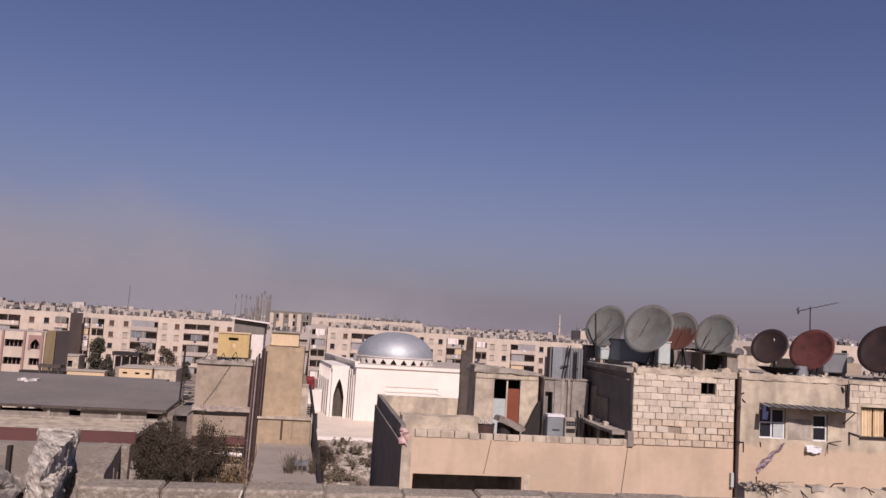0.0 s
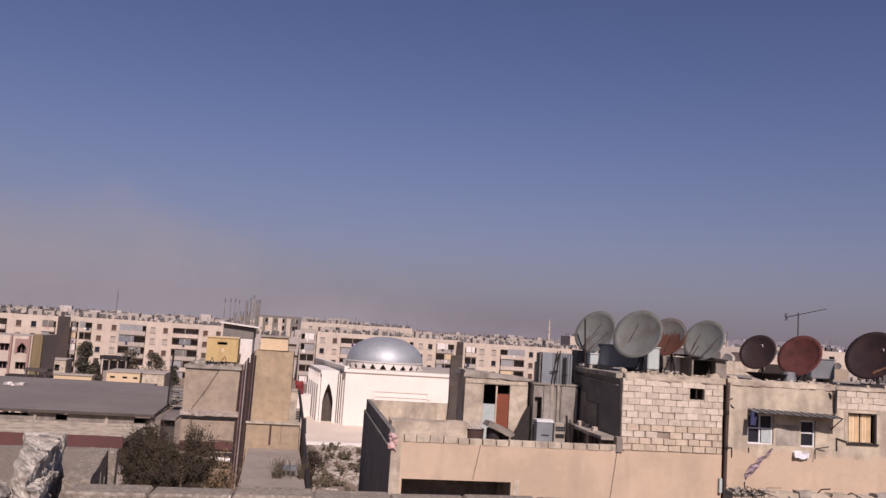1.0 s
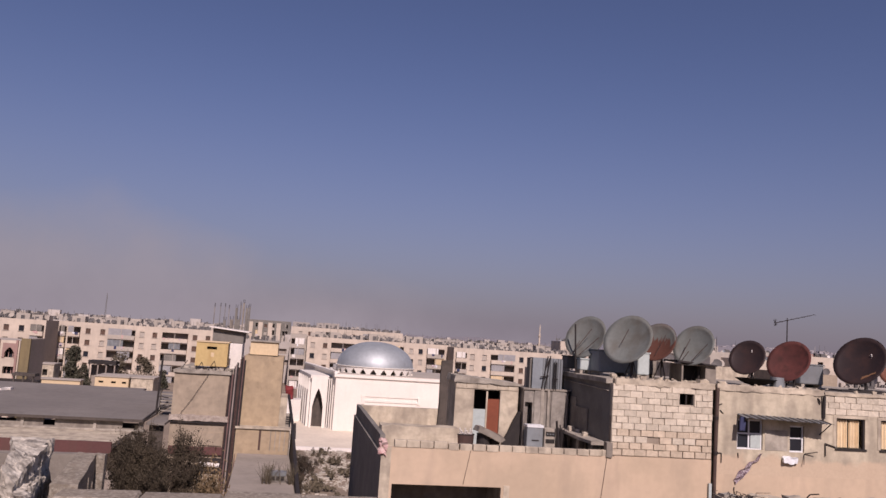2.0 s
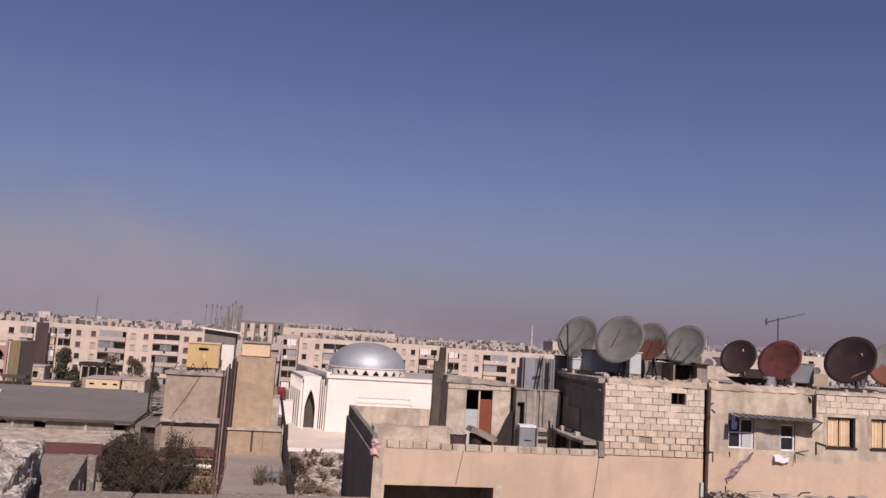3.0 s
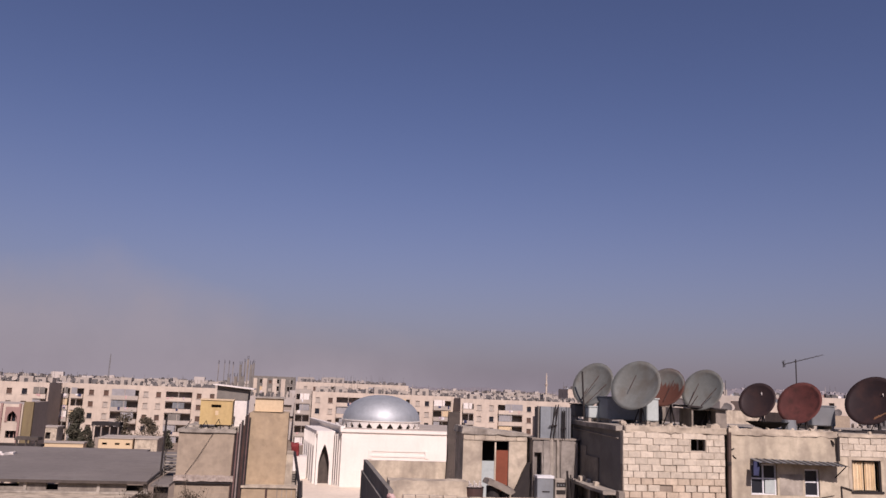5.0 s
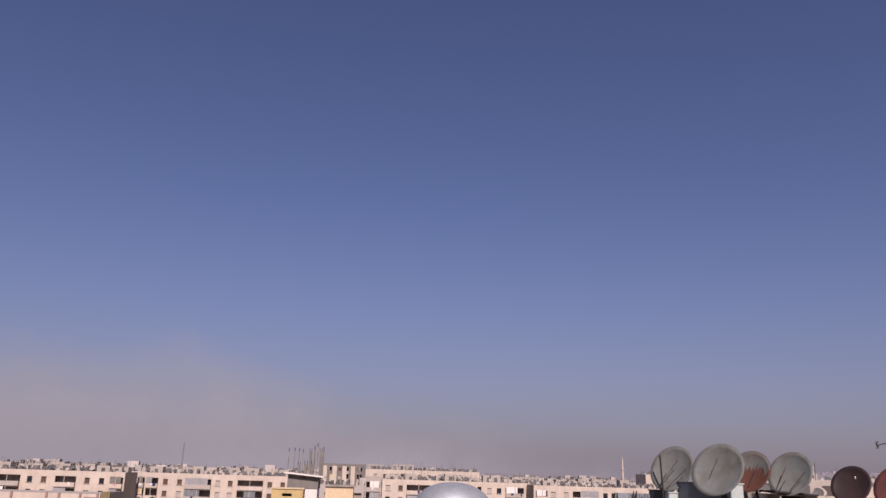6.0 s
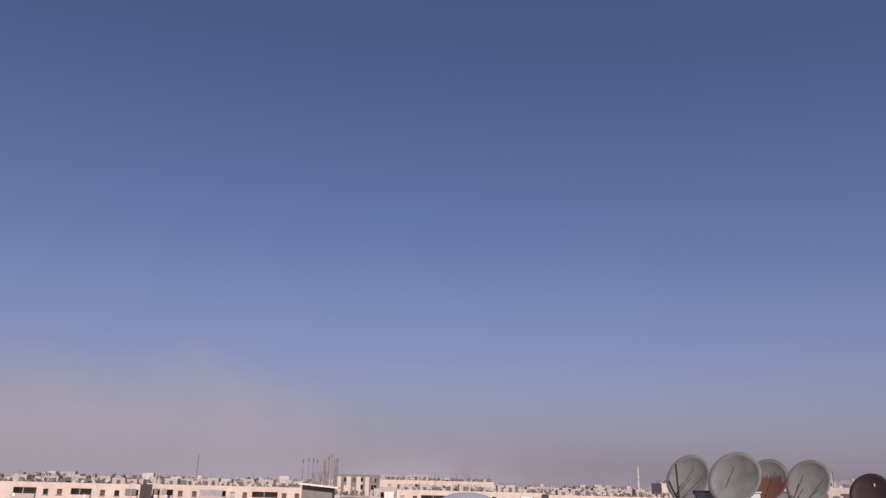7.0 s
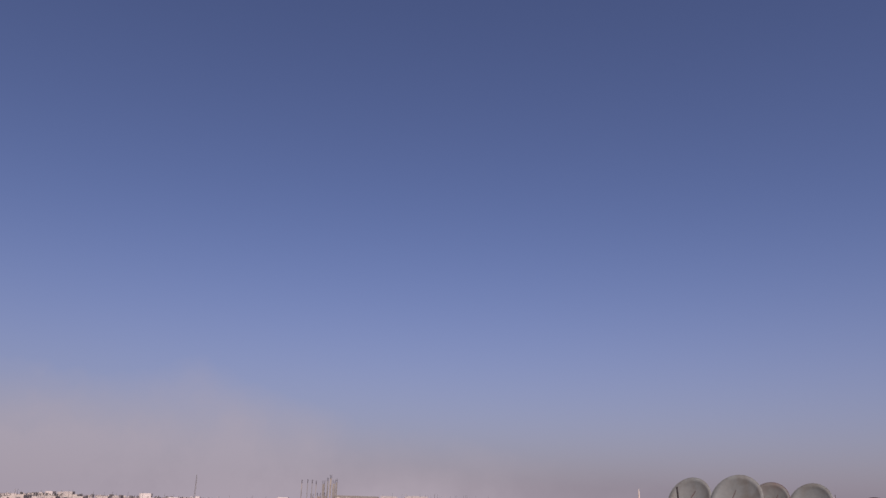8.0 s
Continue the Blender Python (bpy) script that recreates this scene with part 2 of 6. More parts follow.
M_GREYPIPE = mat("pinkish_grey_pipe", (0.34, 0.27, 0.24), (0.25, 0.2, 0.18), 0.8, big=3, fine=15, streak=0.5, streak_col=(0.12, 0.08, 0.07))
M_RUSTPIPE = mat("rusty_brown_pipe", (0.10, 0.065, 0.052), (0.065, 0.045, 0.038), 0.85, big=3, fine=15)
M_DRYLEAF = mat("dry_olive_leaves", (0.084, 0.064, 0.042), (0.047, 0.037, 0.026), 0.9, big=1.2, fine=6, bump=0)
M_STRAW = mat("dry_straw_leaves", (0.21, 0.14, 0.075), (0.11, 0.08, 0.045), 0.9, big=2, fine=6, bump=0)
M_TWIG = mat("dry_twigs", (0.078, 0.057, 0.041), (0.052, 0.039, 0.029), 0.95, big=1.5, fine=8, bump=0)
M_LEAF = mat("dusty_leaves", (0.056, 0.055, 0.037), (0.082, 0.074, 0.052), 0.9, big=0.8, fine=6, bump=0)
M_SOIL = mat("dry_rubble_soil", (0.29, 0.225, 0.165), (0.19, 0.147, 0.11), 0.97, big=0.25, fine=1.5, bump=0.6, bump_scale=4)
M_PAVE = mat("pale_forecourt_paving", (0.69, 0.595, 0.475), (0.60, 0.51, 0.405), 0.9, big=0.15, fine=2, bump=0.05)
M_SLAB = mat("dusty_concrete_slab", (0.33, 0.28, 0.235), (0.25, 0.215, 0.18), 0.95, big=0.5, fine=4, streak=0.2)
M_TAN = mat("tan_render", (0.42, 0.315, 0.20), (0.33, 0.25, 0.165), 0.93, big=0.9, fine=5, streak=0.25, streak_col=(0.24, 0.185, 0.13), bump=0.3)
M_CREAM = mat("cream_render", (0.62, 0.47, 0.29), (0.55, 0.42, 0.27), 0.9, big=0.5, fine=6)
M_WHITEWASH = mat("whitewashed_wall", (0.72, 0.66, 0.60), (0.62, 0.57, 0.52), 0.9, big=0.5, fine=5)
M_REDPLASTIC = mat("red_plastic", (0.21, 0.03, 0.03), (0.16, 0.03, 0.03), 0.7)
M_SHRUB = mat("dry_grey_green_scrub", (0.125, 0.10, 0.066), (0.085, 0.068, 0.047), 0.95, big=0.6, fine=5, bump=0)
M_BEIGE = mat("greyish_beige_render", (0.37, 0.295, 0.215), (0.29, 0.232, 0.172), 0.93, big=0.8, fine=5, streak=0.25, streak_col=(0.2, 0.16, 0.12), bump=0.3)
M_SHUTTER = mat("brown_shutter", (0.12, 0.07, 0.05), (0.085, 0.055, 0.042), 0.7, bump=0)
M_DULLPINK = mat("dull_pink_render", (0.34, 0.215, 0.185), (0.28, 0.18, 0.155), 0.9, big=0.4, fine=4)
M_OLDCEM = mat("old_streaked_cement", (0.29, 0.25, 0.205), (0.20, 0.172, 0.142), 0.95, big=1.6, fine=12, stain=0.5, stain_col=(0.12, 0.1, 0.083), stain_scale=2.4, streak=0.75, streak_col=(0.085, 0.07, 0.06), bump=0.4)
M_LEDGE = mat("eroded_pale_ledge", (0.44, 0.375, 0.315), (0.34, 0.275, 0.225), 0.95, big=4, fine=14, bump=0.5, stain=0.6, stain_col=(0.2, 0.15, 0.125), stain_scale=5)
M_PLINTH = mat("streaked_pale_cement", (0.34, 0.305, 0.262), (0.21, 0.186, 0.16), 0.95, big=2.0, fine=12, streak=0.9, streak_col=(0.13, 0.11, 0.095), bump=0.4, stain=0.4, stain_col=(0.17, 0.145, 0.12), stain_scale=3)
M_CANVAS = mat("dusty_grey_canvas", (0.33, 0.315, 0.31), (0.25, 0.24, 0.24), 0.95, big=0.7, fine=3, bump=0.1)
M_OPENJOINT = mat("dark_open_joints", (0.20, 0.158, 0.12), (0.30, 0.245, 0.19), 0.97, big=2.2, fine=30)
M_OLIVE = mat("olive_render", (0.215, 0.165, 0.088), (0.175, 0.135, 0.075), 0.9, big=0.4, fine=4, streak=0.3)
# Pale bluish base colour carries the distance haze over the hills.
M_HILL = mat("far_hazed_hills", (0.235, 0.212, 0.22), (0.205, 0.187, 0.197), 1.0, big=0.004, fine=0.05, bump=0)


# ---- building helpers ----
def box(bm, x0, x1, y0, y1, z0, z1):
    v = [bm.verts.new(c) for c in ((x0, y0, z0), (x1, y0, z0), (x1, y1, z0), (x0, y1, z0), (x0, y0, z1), (x1, y0, z1), (x1, y1, z1), (x0, y1, z1))]
    for f in ((3, 2, 1, 0), (4, 5, 6, 7), (0, 1, 5, 4), (1, 2, 6, 5), (2, 3, 7, 6), (3, 0, 4, 7)):
        bm.faces.new([v[i] for i in f])
    return v


def prism(bm, pts, z0, z1):
    """An upright prism on a plan outline."""
    lo = [bm.verts.new((x, y, z0)) for x, y in pts]
    hi = [bm.verts.new((x, y, z1)) for x, y in pts]
    n = len(pts)
    bm.faces.new(lo[::-1]), bm.faces.new(hi)
    for i in range(n):
        bm.faces.new((lo[i], lo[(i + 1) % n], hi[(i + 1) % n], hi[i]))


def profile(bm, pts, y0, y1):
    """An outline in x and z, drawn out from y0 to y1."""
    a = [bm.verts.new((x, y0, z)) for x, z in pts]
    b = [bm.verts.new((x, y1, z)) for x, z in pts]
    n = len(pts)
    bm.faces.new(a), bm.faces.new(b[::-1])
    for i in range(n):
        bm.faces.new((a[(i + 1) % n], a[i], b[i], b[(i + 1) % n]))


def rod(bm, a, b, r0, r1=None, n=6):
    a, b = Vector(a), Vector(b)
    r1 = r0 if r1 is None else r1
    turn = (b - a).to_track_quat("Z", "Y").to_matrix()
    rings = []
    for c, r in ((a, r0), (b, r1)):
        rings.append([bm.verts.new(c + turn @ Vector((r * math.cos(k * 2 * math.pi / n), r * math.sin(k * 2 * math.pi / n), 0))) for k in range(n)])
    for k in range(n):
        bm.faces.new((rings[0][k], rings[0][(k + 1) % n], rings[1][(k + 1) % n], rings[1][k]))
    bm.faces.new(rings[0][::-1]), bm.faces.new(rings[1])


def wall(bm, x0, x1, z0, z1, y0, y1, holes=()):
    """A wall along x with rectangular openings (x0, x1, z0, z1) right through it, as one connected skin."""
    xs = sorted({x0, x1, *(min(max(h[i], x0), x1) for h in holes for i in (0, 1))})
    zs = sorted({z0, z1, *(min(max(h[i], z0), z1) for h in holes for i in (2, 3))})
    nx, nz = len(xs) - 1, len(zs) - 1
    verts = {}

    def at(i, j, k):
        if (i, j, k) not in verts:
            verts[i, j, k] = bm.verts.new((xs[i], (y0, y1)[k], zs[j]))
        return verts[i, j, k]

    def full(i, j):
        if not (0 <= i < nx and 0 <= j < nz):
            return False
        x, z = (xs[i] + xs[i + 1]) / 2, (zs[j] + zs[j + 1]) / 2
        return not any(h[0] < x < h[1] and h[2] < z < h[3] for h in holes)

    for i in range(nx):
        for j in range(nz):
            if not full(i, j):
                continue
            bm.faces.new((at(i, j, 0), at(i + 1, j, 0), at(i + 1, j + 1, 0), at(i, j + 1, 0)))
            bm.faces.new((at(i, j + 1, 1), at(i + 1, j + 1, 1), at(i + 1, j, 1), at(i, j, 1)))
            for di, dj, p, q in ((-1, 0, (i, j + 1), (i, j)), (1, 0, (i + 1, j), (i + 1, j + 1)), (0, -1, (i, j), (i + 1, j)), (0, 1, (i + 1, j + 1), (i, j + 1))):
                if not full(i + di, j + dj):
                    bm.faces.new((at(*q, 0), at(*p, 0), at(*p, 1), at(*q, 1)))


def soften(bm, size, amount, seed=0.0):
    """Shake the corners a little, so that no edge is dead straight."""
    for v in bm.verts:
        v.co += noise.noise_vector(v.co * size + Vector((seed, seed, seed))) * amount


def bevel(bm, w, seg=1):
    bmesh.ops.bevel(bm, geom=bm.edges[:], offset=w, segments=seg, affect="EDGES")


def chip(bm, cuts, size, amount, seed=0.0):
    bmesh.ops.subdivide_edges(bm, edges=bm.edges[:], cuts=cuts, use_grid_fill=True)
    soften(bm, size, amount, seed)


def mesh_of(name, bm, material, smooth=False):
    me = bpy.data.meshes.new(name)
    bmesh.ops.recalc_face_normals(bm, faces=bm.faces[:]) if len(bm.faces) < 60000 else None
    bm.to_mesh(me)
    bm.free()
    me.materials.append(material)
    if smooth:
        me.polygons.foreach_set("use_smooth", [True] * len(me.polygons))
    return me


def thing(name, label, category, group="", kind="", at=(0, 0, 0)):
    ob = new(name)
    ob.empty_display_size = 0.1
    ob.location = at
    return tagged(ob, label, category, group, kind)


def part(name, bm, material, parent, label="", smooth=False):
    ob = new(name, mesh_of(name, bm, material, smooth))
    ob.parent = parent
    return tagged(ob, label)


def piece(name, me, parent, x=0, y=0, z=0, rz=0, s=(1, 1, 1)):
    ob = new(name, me)
    ob.parent = parent
    ob.matrix_basis = pose(x, y, z, 0, 0, rz) @ Matrix.Diagonal((*s, 1))
    return ob


def solid(name, bm, material, label, category, kind="", smooth=False, group=""):
    return tagged(new(name, mesh_of(name, bm, material, smooth)), label, category, group, kind)


def B():
    return bmesh.new()


def block_mesh(name, w, d, h, material, seed, edge=0.008):
    b = B()
    box(b, 0, w, 0, d, 0, h)
    soften(b, 9, 0.011, seed)
    bevel(b, edge)
    return mesh_of(name, b, material)


# ---- ground, hills ----
bm = B()
n = 40
grid = [[bm.verts.new((-4500 + 9000 * i / n, -4500 + 9000 * j / n, 0)) for j in range(n + 1)] for i in range(n + 1)]
for i in range(n):
    for j in range(n):
        bm.faces.new((grid[i][j], grid[i + 1][j], grid[i + 1][j + 1], grid[i][j + 1]))
solid("ground", bm, M_SOIL, "dry brown earth strewn with rubble", "ground", "structure")

bm = B()
prev = None
for i in range(121):
    x = -2600 + 6200 * i / 120
    h = 12 + 12 * math.exp(-((x - 800) / 420) ** 2) + 52 / (1 + math.exp((1440 - x) / 55)) + 7 * noise.noise(Vector((x * 0.006, 7.7, 0)))
    row = [bm.verts.new((x, 2600, -2)), bm.verts.new((x, 2900, h * 0.8)), bm.verts.new((x, 3300, h))]
    if prev:
        for k in (0, 1):
            bm.faces.new((prev[k], row[k], row[k + 1], prev[k + 1]))
    prev = row
solid("hills_backdrop", bm, M_HILL, "low bare hills beyond the city, haze in their colour", "hills", "structure", True)
# House walls paled in the base colour to look hazed by distance.
M_FARHAZE = mat("far_hazed_walls", (0.33, 0.297, 0.297), (0.27, 0.246, 0.25), 1.0, big=0.01, fine=0.1, bump=0)
rng = random.Random(31)
bm = B()
for i in range(420):
    x, u = rng.uniform(1380, 2900), rng.random() ** 1.6
    y = 2890 + 400 * (1 - u)
    w, d, t = rng.uniform(6, 22), 8, rng.uniform(2, 6)
    z = 36 + 30 * (y - 2890) / 400 - (18 if x < 1470 else 0)
    box(bm, x, x + w, y, y + d, z - 25, z + t)
solid("hillside_houses", bm, M_FARHAZE, "houses scattered over a far hillside, haze in their pale colour", "houses", "stuff")


# ---- the apartment rows ----
STOREY = 2.69


def small_mesh(name, dims, material):
    b = B()
    box(b, *dims)
    return mesh_of(name, b, material)


ME_PANE = small_mesh("pane", (-0.55, 0.55, 0, 0.04, 0, 1.25), M_GLASS)
ME_BLIND = small_mesh("blind", (-0.55, 0.55, 0, 0.05, 0, 1.25), M_APT2)
ME_SHUT = small_mesh("shutter", (-0.55, 0.55, 0, 0.05, 0, 1.25), M_SHUTTER)
ME_SILL = small_mesh("sill", (-0.7, 0.7, -0.12, 0.1, -0.1, 0), M_APT2)


def apartment_building(x0, x1, yf, depth, top, storeys, columns, label, seed, clutter=True, material=M_APT):
    rng = random.Random(seed)
    t = thing("apartment_building", label, "apartment building", "apartment rows", at=((x0 + x1) / 2, yf, 0))
    ox, wall_y = (x0 + x1) / 2, 0.35
    holes = []
    base = top - 0.9 - storeys * STOREY
    for s in range(storeys):
        z = base + s * STOREY
        for c in columns:
            if c[0] == "w":
                holes.append((c[1] - 0.55 - ox, c[1] + 0.55 - ox, z + 0.95, z + 2.2))
            else:
                holes.append((c[1] - ox, c[2] - ox, z + 0.2, z + 2.42))
    b = B()
    wall(b, x0 - ox, x1 - ox, 0, top, 0, wall_y, holes)
    part("wall", b, material, t)
    # End walls darker than the front, their shade partly in the colour.
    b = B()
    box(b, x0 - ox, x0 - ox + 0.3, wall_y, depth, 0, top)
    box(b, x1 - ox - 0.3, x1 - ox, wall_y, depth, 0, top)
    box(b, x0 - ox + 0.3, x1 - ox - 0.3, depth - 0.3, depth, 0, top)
    part("gable", b, M_SHADEWALL, t, "brown cement end wall with shade in its colour")
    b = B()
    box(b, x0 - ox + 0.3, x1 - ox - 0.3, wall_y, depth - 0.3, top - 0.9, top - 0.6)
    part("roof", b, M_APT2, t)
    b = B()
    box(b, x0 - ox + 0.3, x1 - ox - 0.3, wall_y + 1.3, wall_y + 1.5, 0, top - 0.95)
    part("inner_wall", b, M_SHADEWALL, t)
    for s in range(storeys):
        z = base + s * STOREY
        for c in columns:
            if c[0] == "w":
                w = thing("window", "", "")
                w.parent = t
                w.location = (c[1] - ox, 0.22, z + 0.95)
                piece("pane", rng.choice([ME_BLIND, ME_BLIND, ME_SHUT, ME_SHUT, ME_PANE]), w)
                piece("sill", ME_SILL, w, 0, -0.22, 0)
            else:
                w = c[2] - c[1]
                bal = thing("balcony", "", "")
                bal.parent = t
                bal.location = ((c[1] + c[2]) / 2 - ox, 0, z + 0.25)
                b = B()
                box(b, -w / 2, w / 2, -0.9, 1.6, -0.15, 0)
                part("slab", b, M_APT2, bal)
                b = B()
                box(b, -w / 2, w / 2, -0.9, -0.78, 0, 0.85)
                box(b, -w / 2, -w / 2 + 0.12, -0.78, 0, 0, 0.85)
                box(b, w / 2 - 0.12, w / 2, -0.78, 0, 0, 0.85)
                part("rail", b, material if rng.random() < 0.5 else M_APT2, bal)
                b = B()
                k = max(1, int(w / 3.2))
                for q in range(1, k + 1):
                    xq = -w / 2 + q * w / (k + 1)
                    box(b, xq - 0.06, xq + 0.06, -0.86, -0.78, 0.85, 2.4)
                part("post", b, M_APT2, bal)
                for q in range(rng.randrange(4)):
                    b = B()
                    xl, wl, hl = rng.uniform(-w / 2 + 0.3, w / 2 - 0.9), rng.uniform(0.25, 0.7), rng.uniform(0.3, 0.8)
                    box(b, xl, xl + wl, -0.95, -0.905, 0.9 - hl, 0.9)
                    soften(b, 3.0, 0.05, xl)
                    part("laundry", b, rng.choice([M_WHITEWASH, M_CLOTH, M_BLUECLOTH, M_PINK, M_FRAME]), bal, "washing hung over the rail")
                if rng.random() < 0.7:
                    b = B()
                    half = rng.random() < 0.5
                    a = -w / 2 + 0.1 if half else -w / 2 + rng.random() * w * 0.5
                    e = min(w / 2 - 0.1, a + w * (0.3 + 0.6 * rng.random()))
                    m = 8
                    low = 0.75 + 0.25 * rng.random()
                    prism(b, [(a + (e - a) * q / m, -0.74 + 0.07 * (q % 2)) for q in range(m + 1)] + [(a + (e - a) * q / m, -0.71 + 0.07 * (q % 2)) for q in range(m, -1, -1)], low, 2.35)
                    part("awning", b, rng.choice([M_ZINC, M_WHITEWASH, M_CANVAS, M_CREAM, M_GREYWALL, M_CANVAS, M_CANVAS]), bal, "hanging canvas sun blind")
    if clutter:
        rooftop_clutter(x0 + 0.8, x1 - 0.8, yf + 0.8, yf + depth - 1, top - 0.6, int((x1 - x0) * 8.0), seed)
    return t


def rooftop_clutter(x0, x1, y0, y1, z, count, seed):
    """Dishes, tanks, poles and sheds on a roof, too many and too far to tell apart."""
    rng = random.Random(seed * 7 + 1)
    b, light = B(), B()
    for i in range(count):
        x, y = rng.uniform(x0, x1), rng.uniform(y0, y1)
        g = b if rng.random() < 0.66 else light
        kind = rng.random()
        if kind < 0.6:
            r = rng.uniform(0.3, 0.55)
            c = Vector((x, y, z + r + rng.uniform(0.2, 0.8)))
            tip = Vector((rng.uniform(-0.7, 0.7), -1, 0.6)).normalized()
            turn = tip.to_track_quat("Z", "Y").to_matrix()
            ring = [g.verts.new(c + turn @ Vector((r * math.cos(k * math.pi / 4), r * math.sin(k * math.pi / 4), 0.18 * r))) for k in range(8)]
            hub = g.verts.new(c - tip * 0.12 * r)
            for k in range(8):
                g.faces.new((ring[k], ring[(k + 1) % 8], hub))
            rod(g, (x, y, z), c, 0.05, n=3)
        elif kind < 0.8:
            w, d, h = rng.uniform(0.35, 0.9), rng.uniform(0.4, 0.9), rng.uniform(0.5, 1.5)
            box(g, x - w / 2, x + w / 2, y - d / 2, y + d / 2, z, z + h)
        elif kind < 0.965:
            rod(g, (x, y, z), (x, y, z + rng.uniform(1.5, 3.4)), 0.05, 0.03, 3)
        else:
            w, d, h = rng.uniform(2, 3.6), 3, rng.uniform(1.6, 2.4)
            box(light, x - w / 2, x + w / 2, y, y + d, z, z + h)
            box(b, x - 0.4, x + 0.4, y - 0.05, y, z, z + h * 0.75)
    solid("rooftop_clutter", b, M_FARCLUT, "crowded satellite dishes, tanks and poles on a flat roof", "rooftop clutter", "stuff")
    solid("rooftop_clutter", light, M_FAR if seed == 24 else M_APT2, "pale water tanks and sheds on a flat roof", "rooftop clutter", "stuff")


W = lambda x: ("w", x)
L = lambda a, e: ("l", a, e)
apartment_building(-54.65 - 44, -54.65, 190, 9.7, 13.1, 5, [L(-69.6, -65.1), W(-62.7), W(-59.6), L(-57.7, -54.95), W(-72), W(-75), L(-82, -77)],
                   "peach five-storey apartment block with glazed balconies and brown gable", 3)
apartment_building(-55.7, -16, 203, 13, 13.1, 5, [L(-55.4, -53.7), L(-53.3, -50.6), W(-48.9), W(-45.6), L(-44.3, -38.2), W(-36.6), W(-33.7), L(-32.0, -25.95), W(-24.35), W(-21.3)],
                   "peach five-storey apartment block with canvas-hung balconies", 5)
apartment_building(2.6, 38.5, 204, 13, 13.2, 5, [W(4.0), W(7.1), L(8.6, 14.4), W(18.6), W(21.5), L(22.5, 27), W(29), W(31.4), L(33, 37.6)],
                   "peach five-storey apartment block behind the silver dome", 8)
apartment_building(38.3, 71.5, 195, 13.6, 12.9, 5, [L(38.8, 41.6), W(43.0), W(46.1), L(47.7, 53.9), W(55.6), W(58.6), L(60.4, 66.4), W(69.2)],
                   "peach five-storey apartment block with open balconies and dark gable", 9)
apartment_building(-1.6, 2.4, 207, 13, 13.6, 5, [L(-1.3, 2.1)], "narrow stair block with stacked dark balconies", 12, clutter=False, material=M_APT2)
apartment_building(74, 118, 215, 13, 12.4, 5, [L(76, 81), W(84), W(87), L(90, 96), W(99), L(102, 108), W(112)], "peach apartment block far beyond the rooftops", 15)
apartment_building(-18.5, -2.6, 300, 12, 17.2, 6, [W(-16.8), L(-15.2, -13.4), W(-11.6), L(-10.2, -8.4), W(-6.6), L(-5.4, -3.6)],
                   "grey unfinished tower block with pale stair bays", 21, clutter=False, material=M_GREYWALL)
apartment_building(-2, 34, 262, 12, 15.6, 5, [W(1), W(4), L(6, 12), W(15), W(18), L(21, 27), W(30)], "pale apartment block with crowded roof tanks", 24, material=M_APT)

# pale bays standing proud of the unfinished tower
for i, x in enumerate((-16.9, -13.4, -9.9, -6.9)):
    bm = B()
    box(bm, x - 0.75, x + 0.75, 298.9, 299.9, 0, 16.4)
    solid("stair_bay", bm, M_APT, "pale rendered stair bay on the grey tower", "stair bay", group="stair bays")

# unfinished columns with starter bars on a far roof
for i, (x, h, w) in enumerate(((-29.6, 20.8, 0.16), (-27.6, 21.0, 0.14), (-26.0, 21.0, 0.14), (-24.6, 20.6, 0.14), (-22.0, 20.8, 0.6), (-20.6, 21.8, 0.3), (-19.6, 22.8, 0.4), (-18.4, 21.0, 0.65), (-17.5, 21.5, 0.4), (-23.4, 16.6, 0.9), (-21.0, 16.8, 0.8), (-25.8, 16.2, 0.7))):
    col = thing("concrete_column", "bare concrete column with starter bars on an unfinished roof", "column", "unfinished columns", at=(x, 295, 0))
    w *= 1.35
    bm = B()
    box(bm, -w / 2, w / 2, -w / 2, w / 2, 0, h)
    part("shaft", bm, M_GREYWALL if i % 3 else M_OLDCEM, col)
    bm = B()
    for dx, dy in ((-0.35, -0.35), (0.35, -0.35), (-0.35, 0.35), (0.35, 0.35)):
        rod(bm, (dx * w, dy * w, h), (dx * w * 1.3, dy * w, h + 1.2), 0.06, n=3)
    part("starter_bars", bm, M_IRON, col)

mast = thing("radio_mast", "thin lattice radio mast far over the rooftops", "mast", at=(-85.2, 380, 0))
bm = B()
for k in range(3):
    a = k * 2 * math.pi / 3
    rod(bm, (0.7 * math.cos(a), 0.7 * math.sin(a), 0), (0.12 * math.cos(a), 0.12 * math.sin(a), 25), 0.05, n=3)
for k in range(12):
    rod(bm, (0.6 - 0.04 * k, 0, 2 * k), (-0.35 + 0.03 * k, 0.5 - 0.04 * k, 2 * k + 2), 0.05, n=3)
part("lattice", bm, M_GREYWALL, mast)

mina = thing("minaret", "slim white minaret with a gallery, far off", "minaret", at=(138.4, 450, 0))
bm = B()
rod(bm, (0, 0, 0), (0, 0, 21), 0.55, 0.5, 12)
part("shaft", bm, M_APT, mina)
bm = B()
rod(bm, (0, 0, 19), (0, 0, 20), 0.55, 0.95, 12)
part("gallery", bm, M_APT, mina)
bm = B()
rod(bm, (0, 0, 21), (0, 0, 24), 0.4, 0.35, 12)
rod(bm, (0, 0, 24), (0, 0, 26.8), 0.4, 0.05, 12)
part("cap", bm, M_APT, mina)


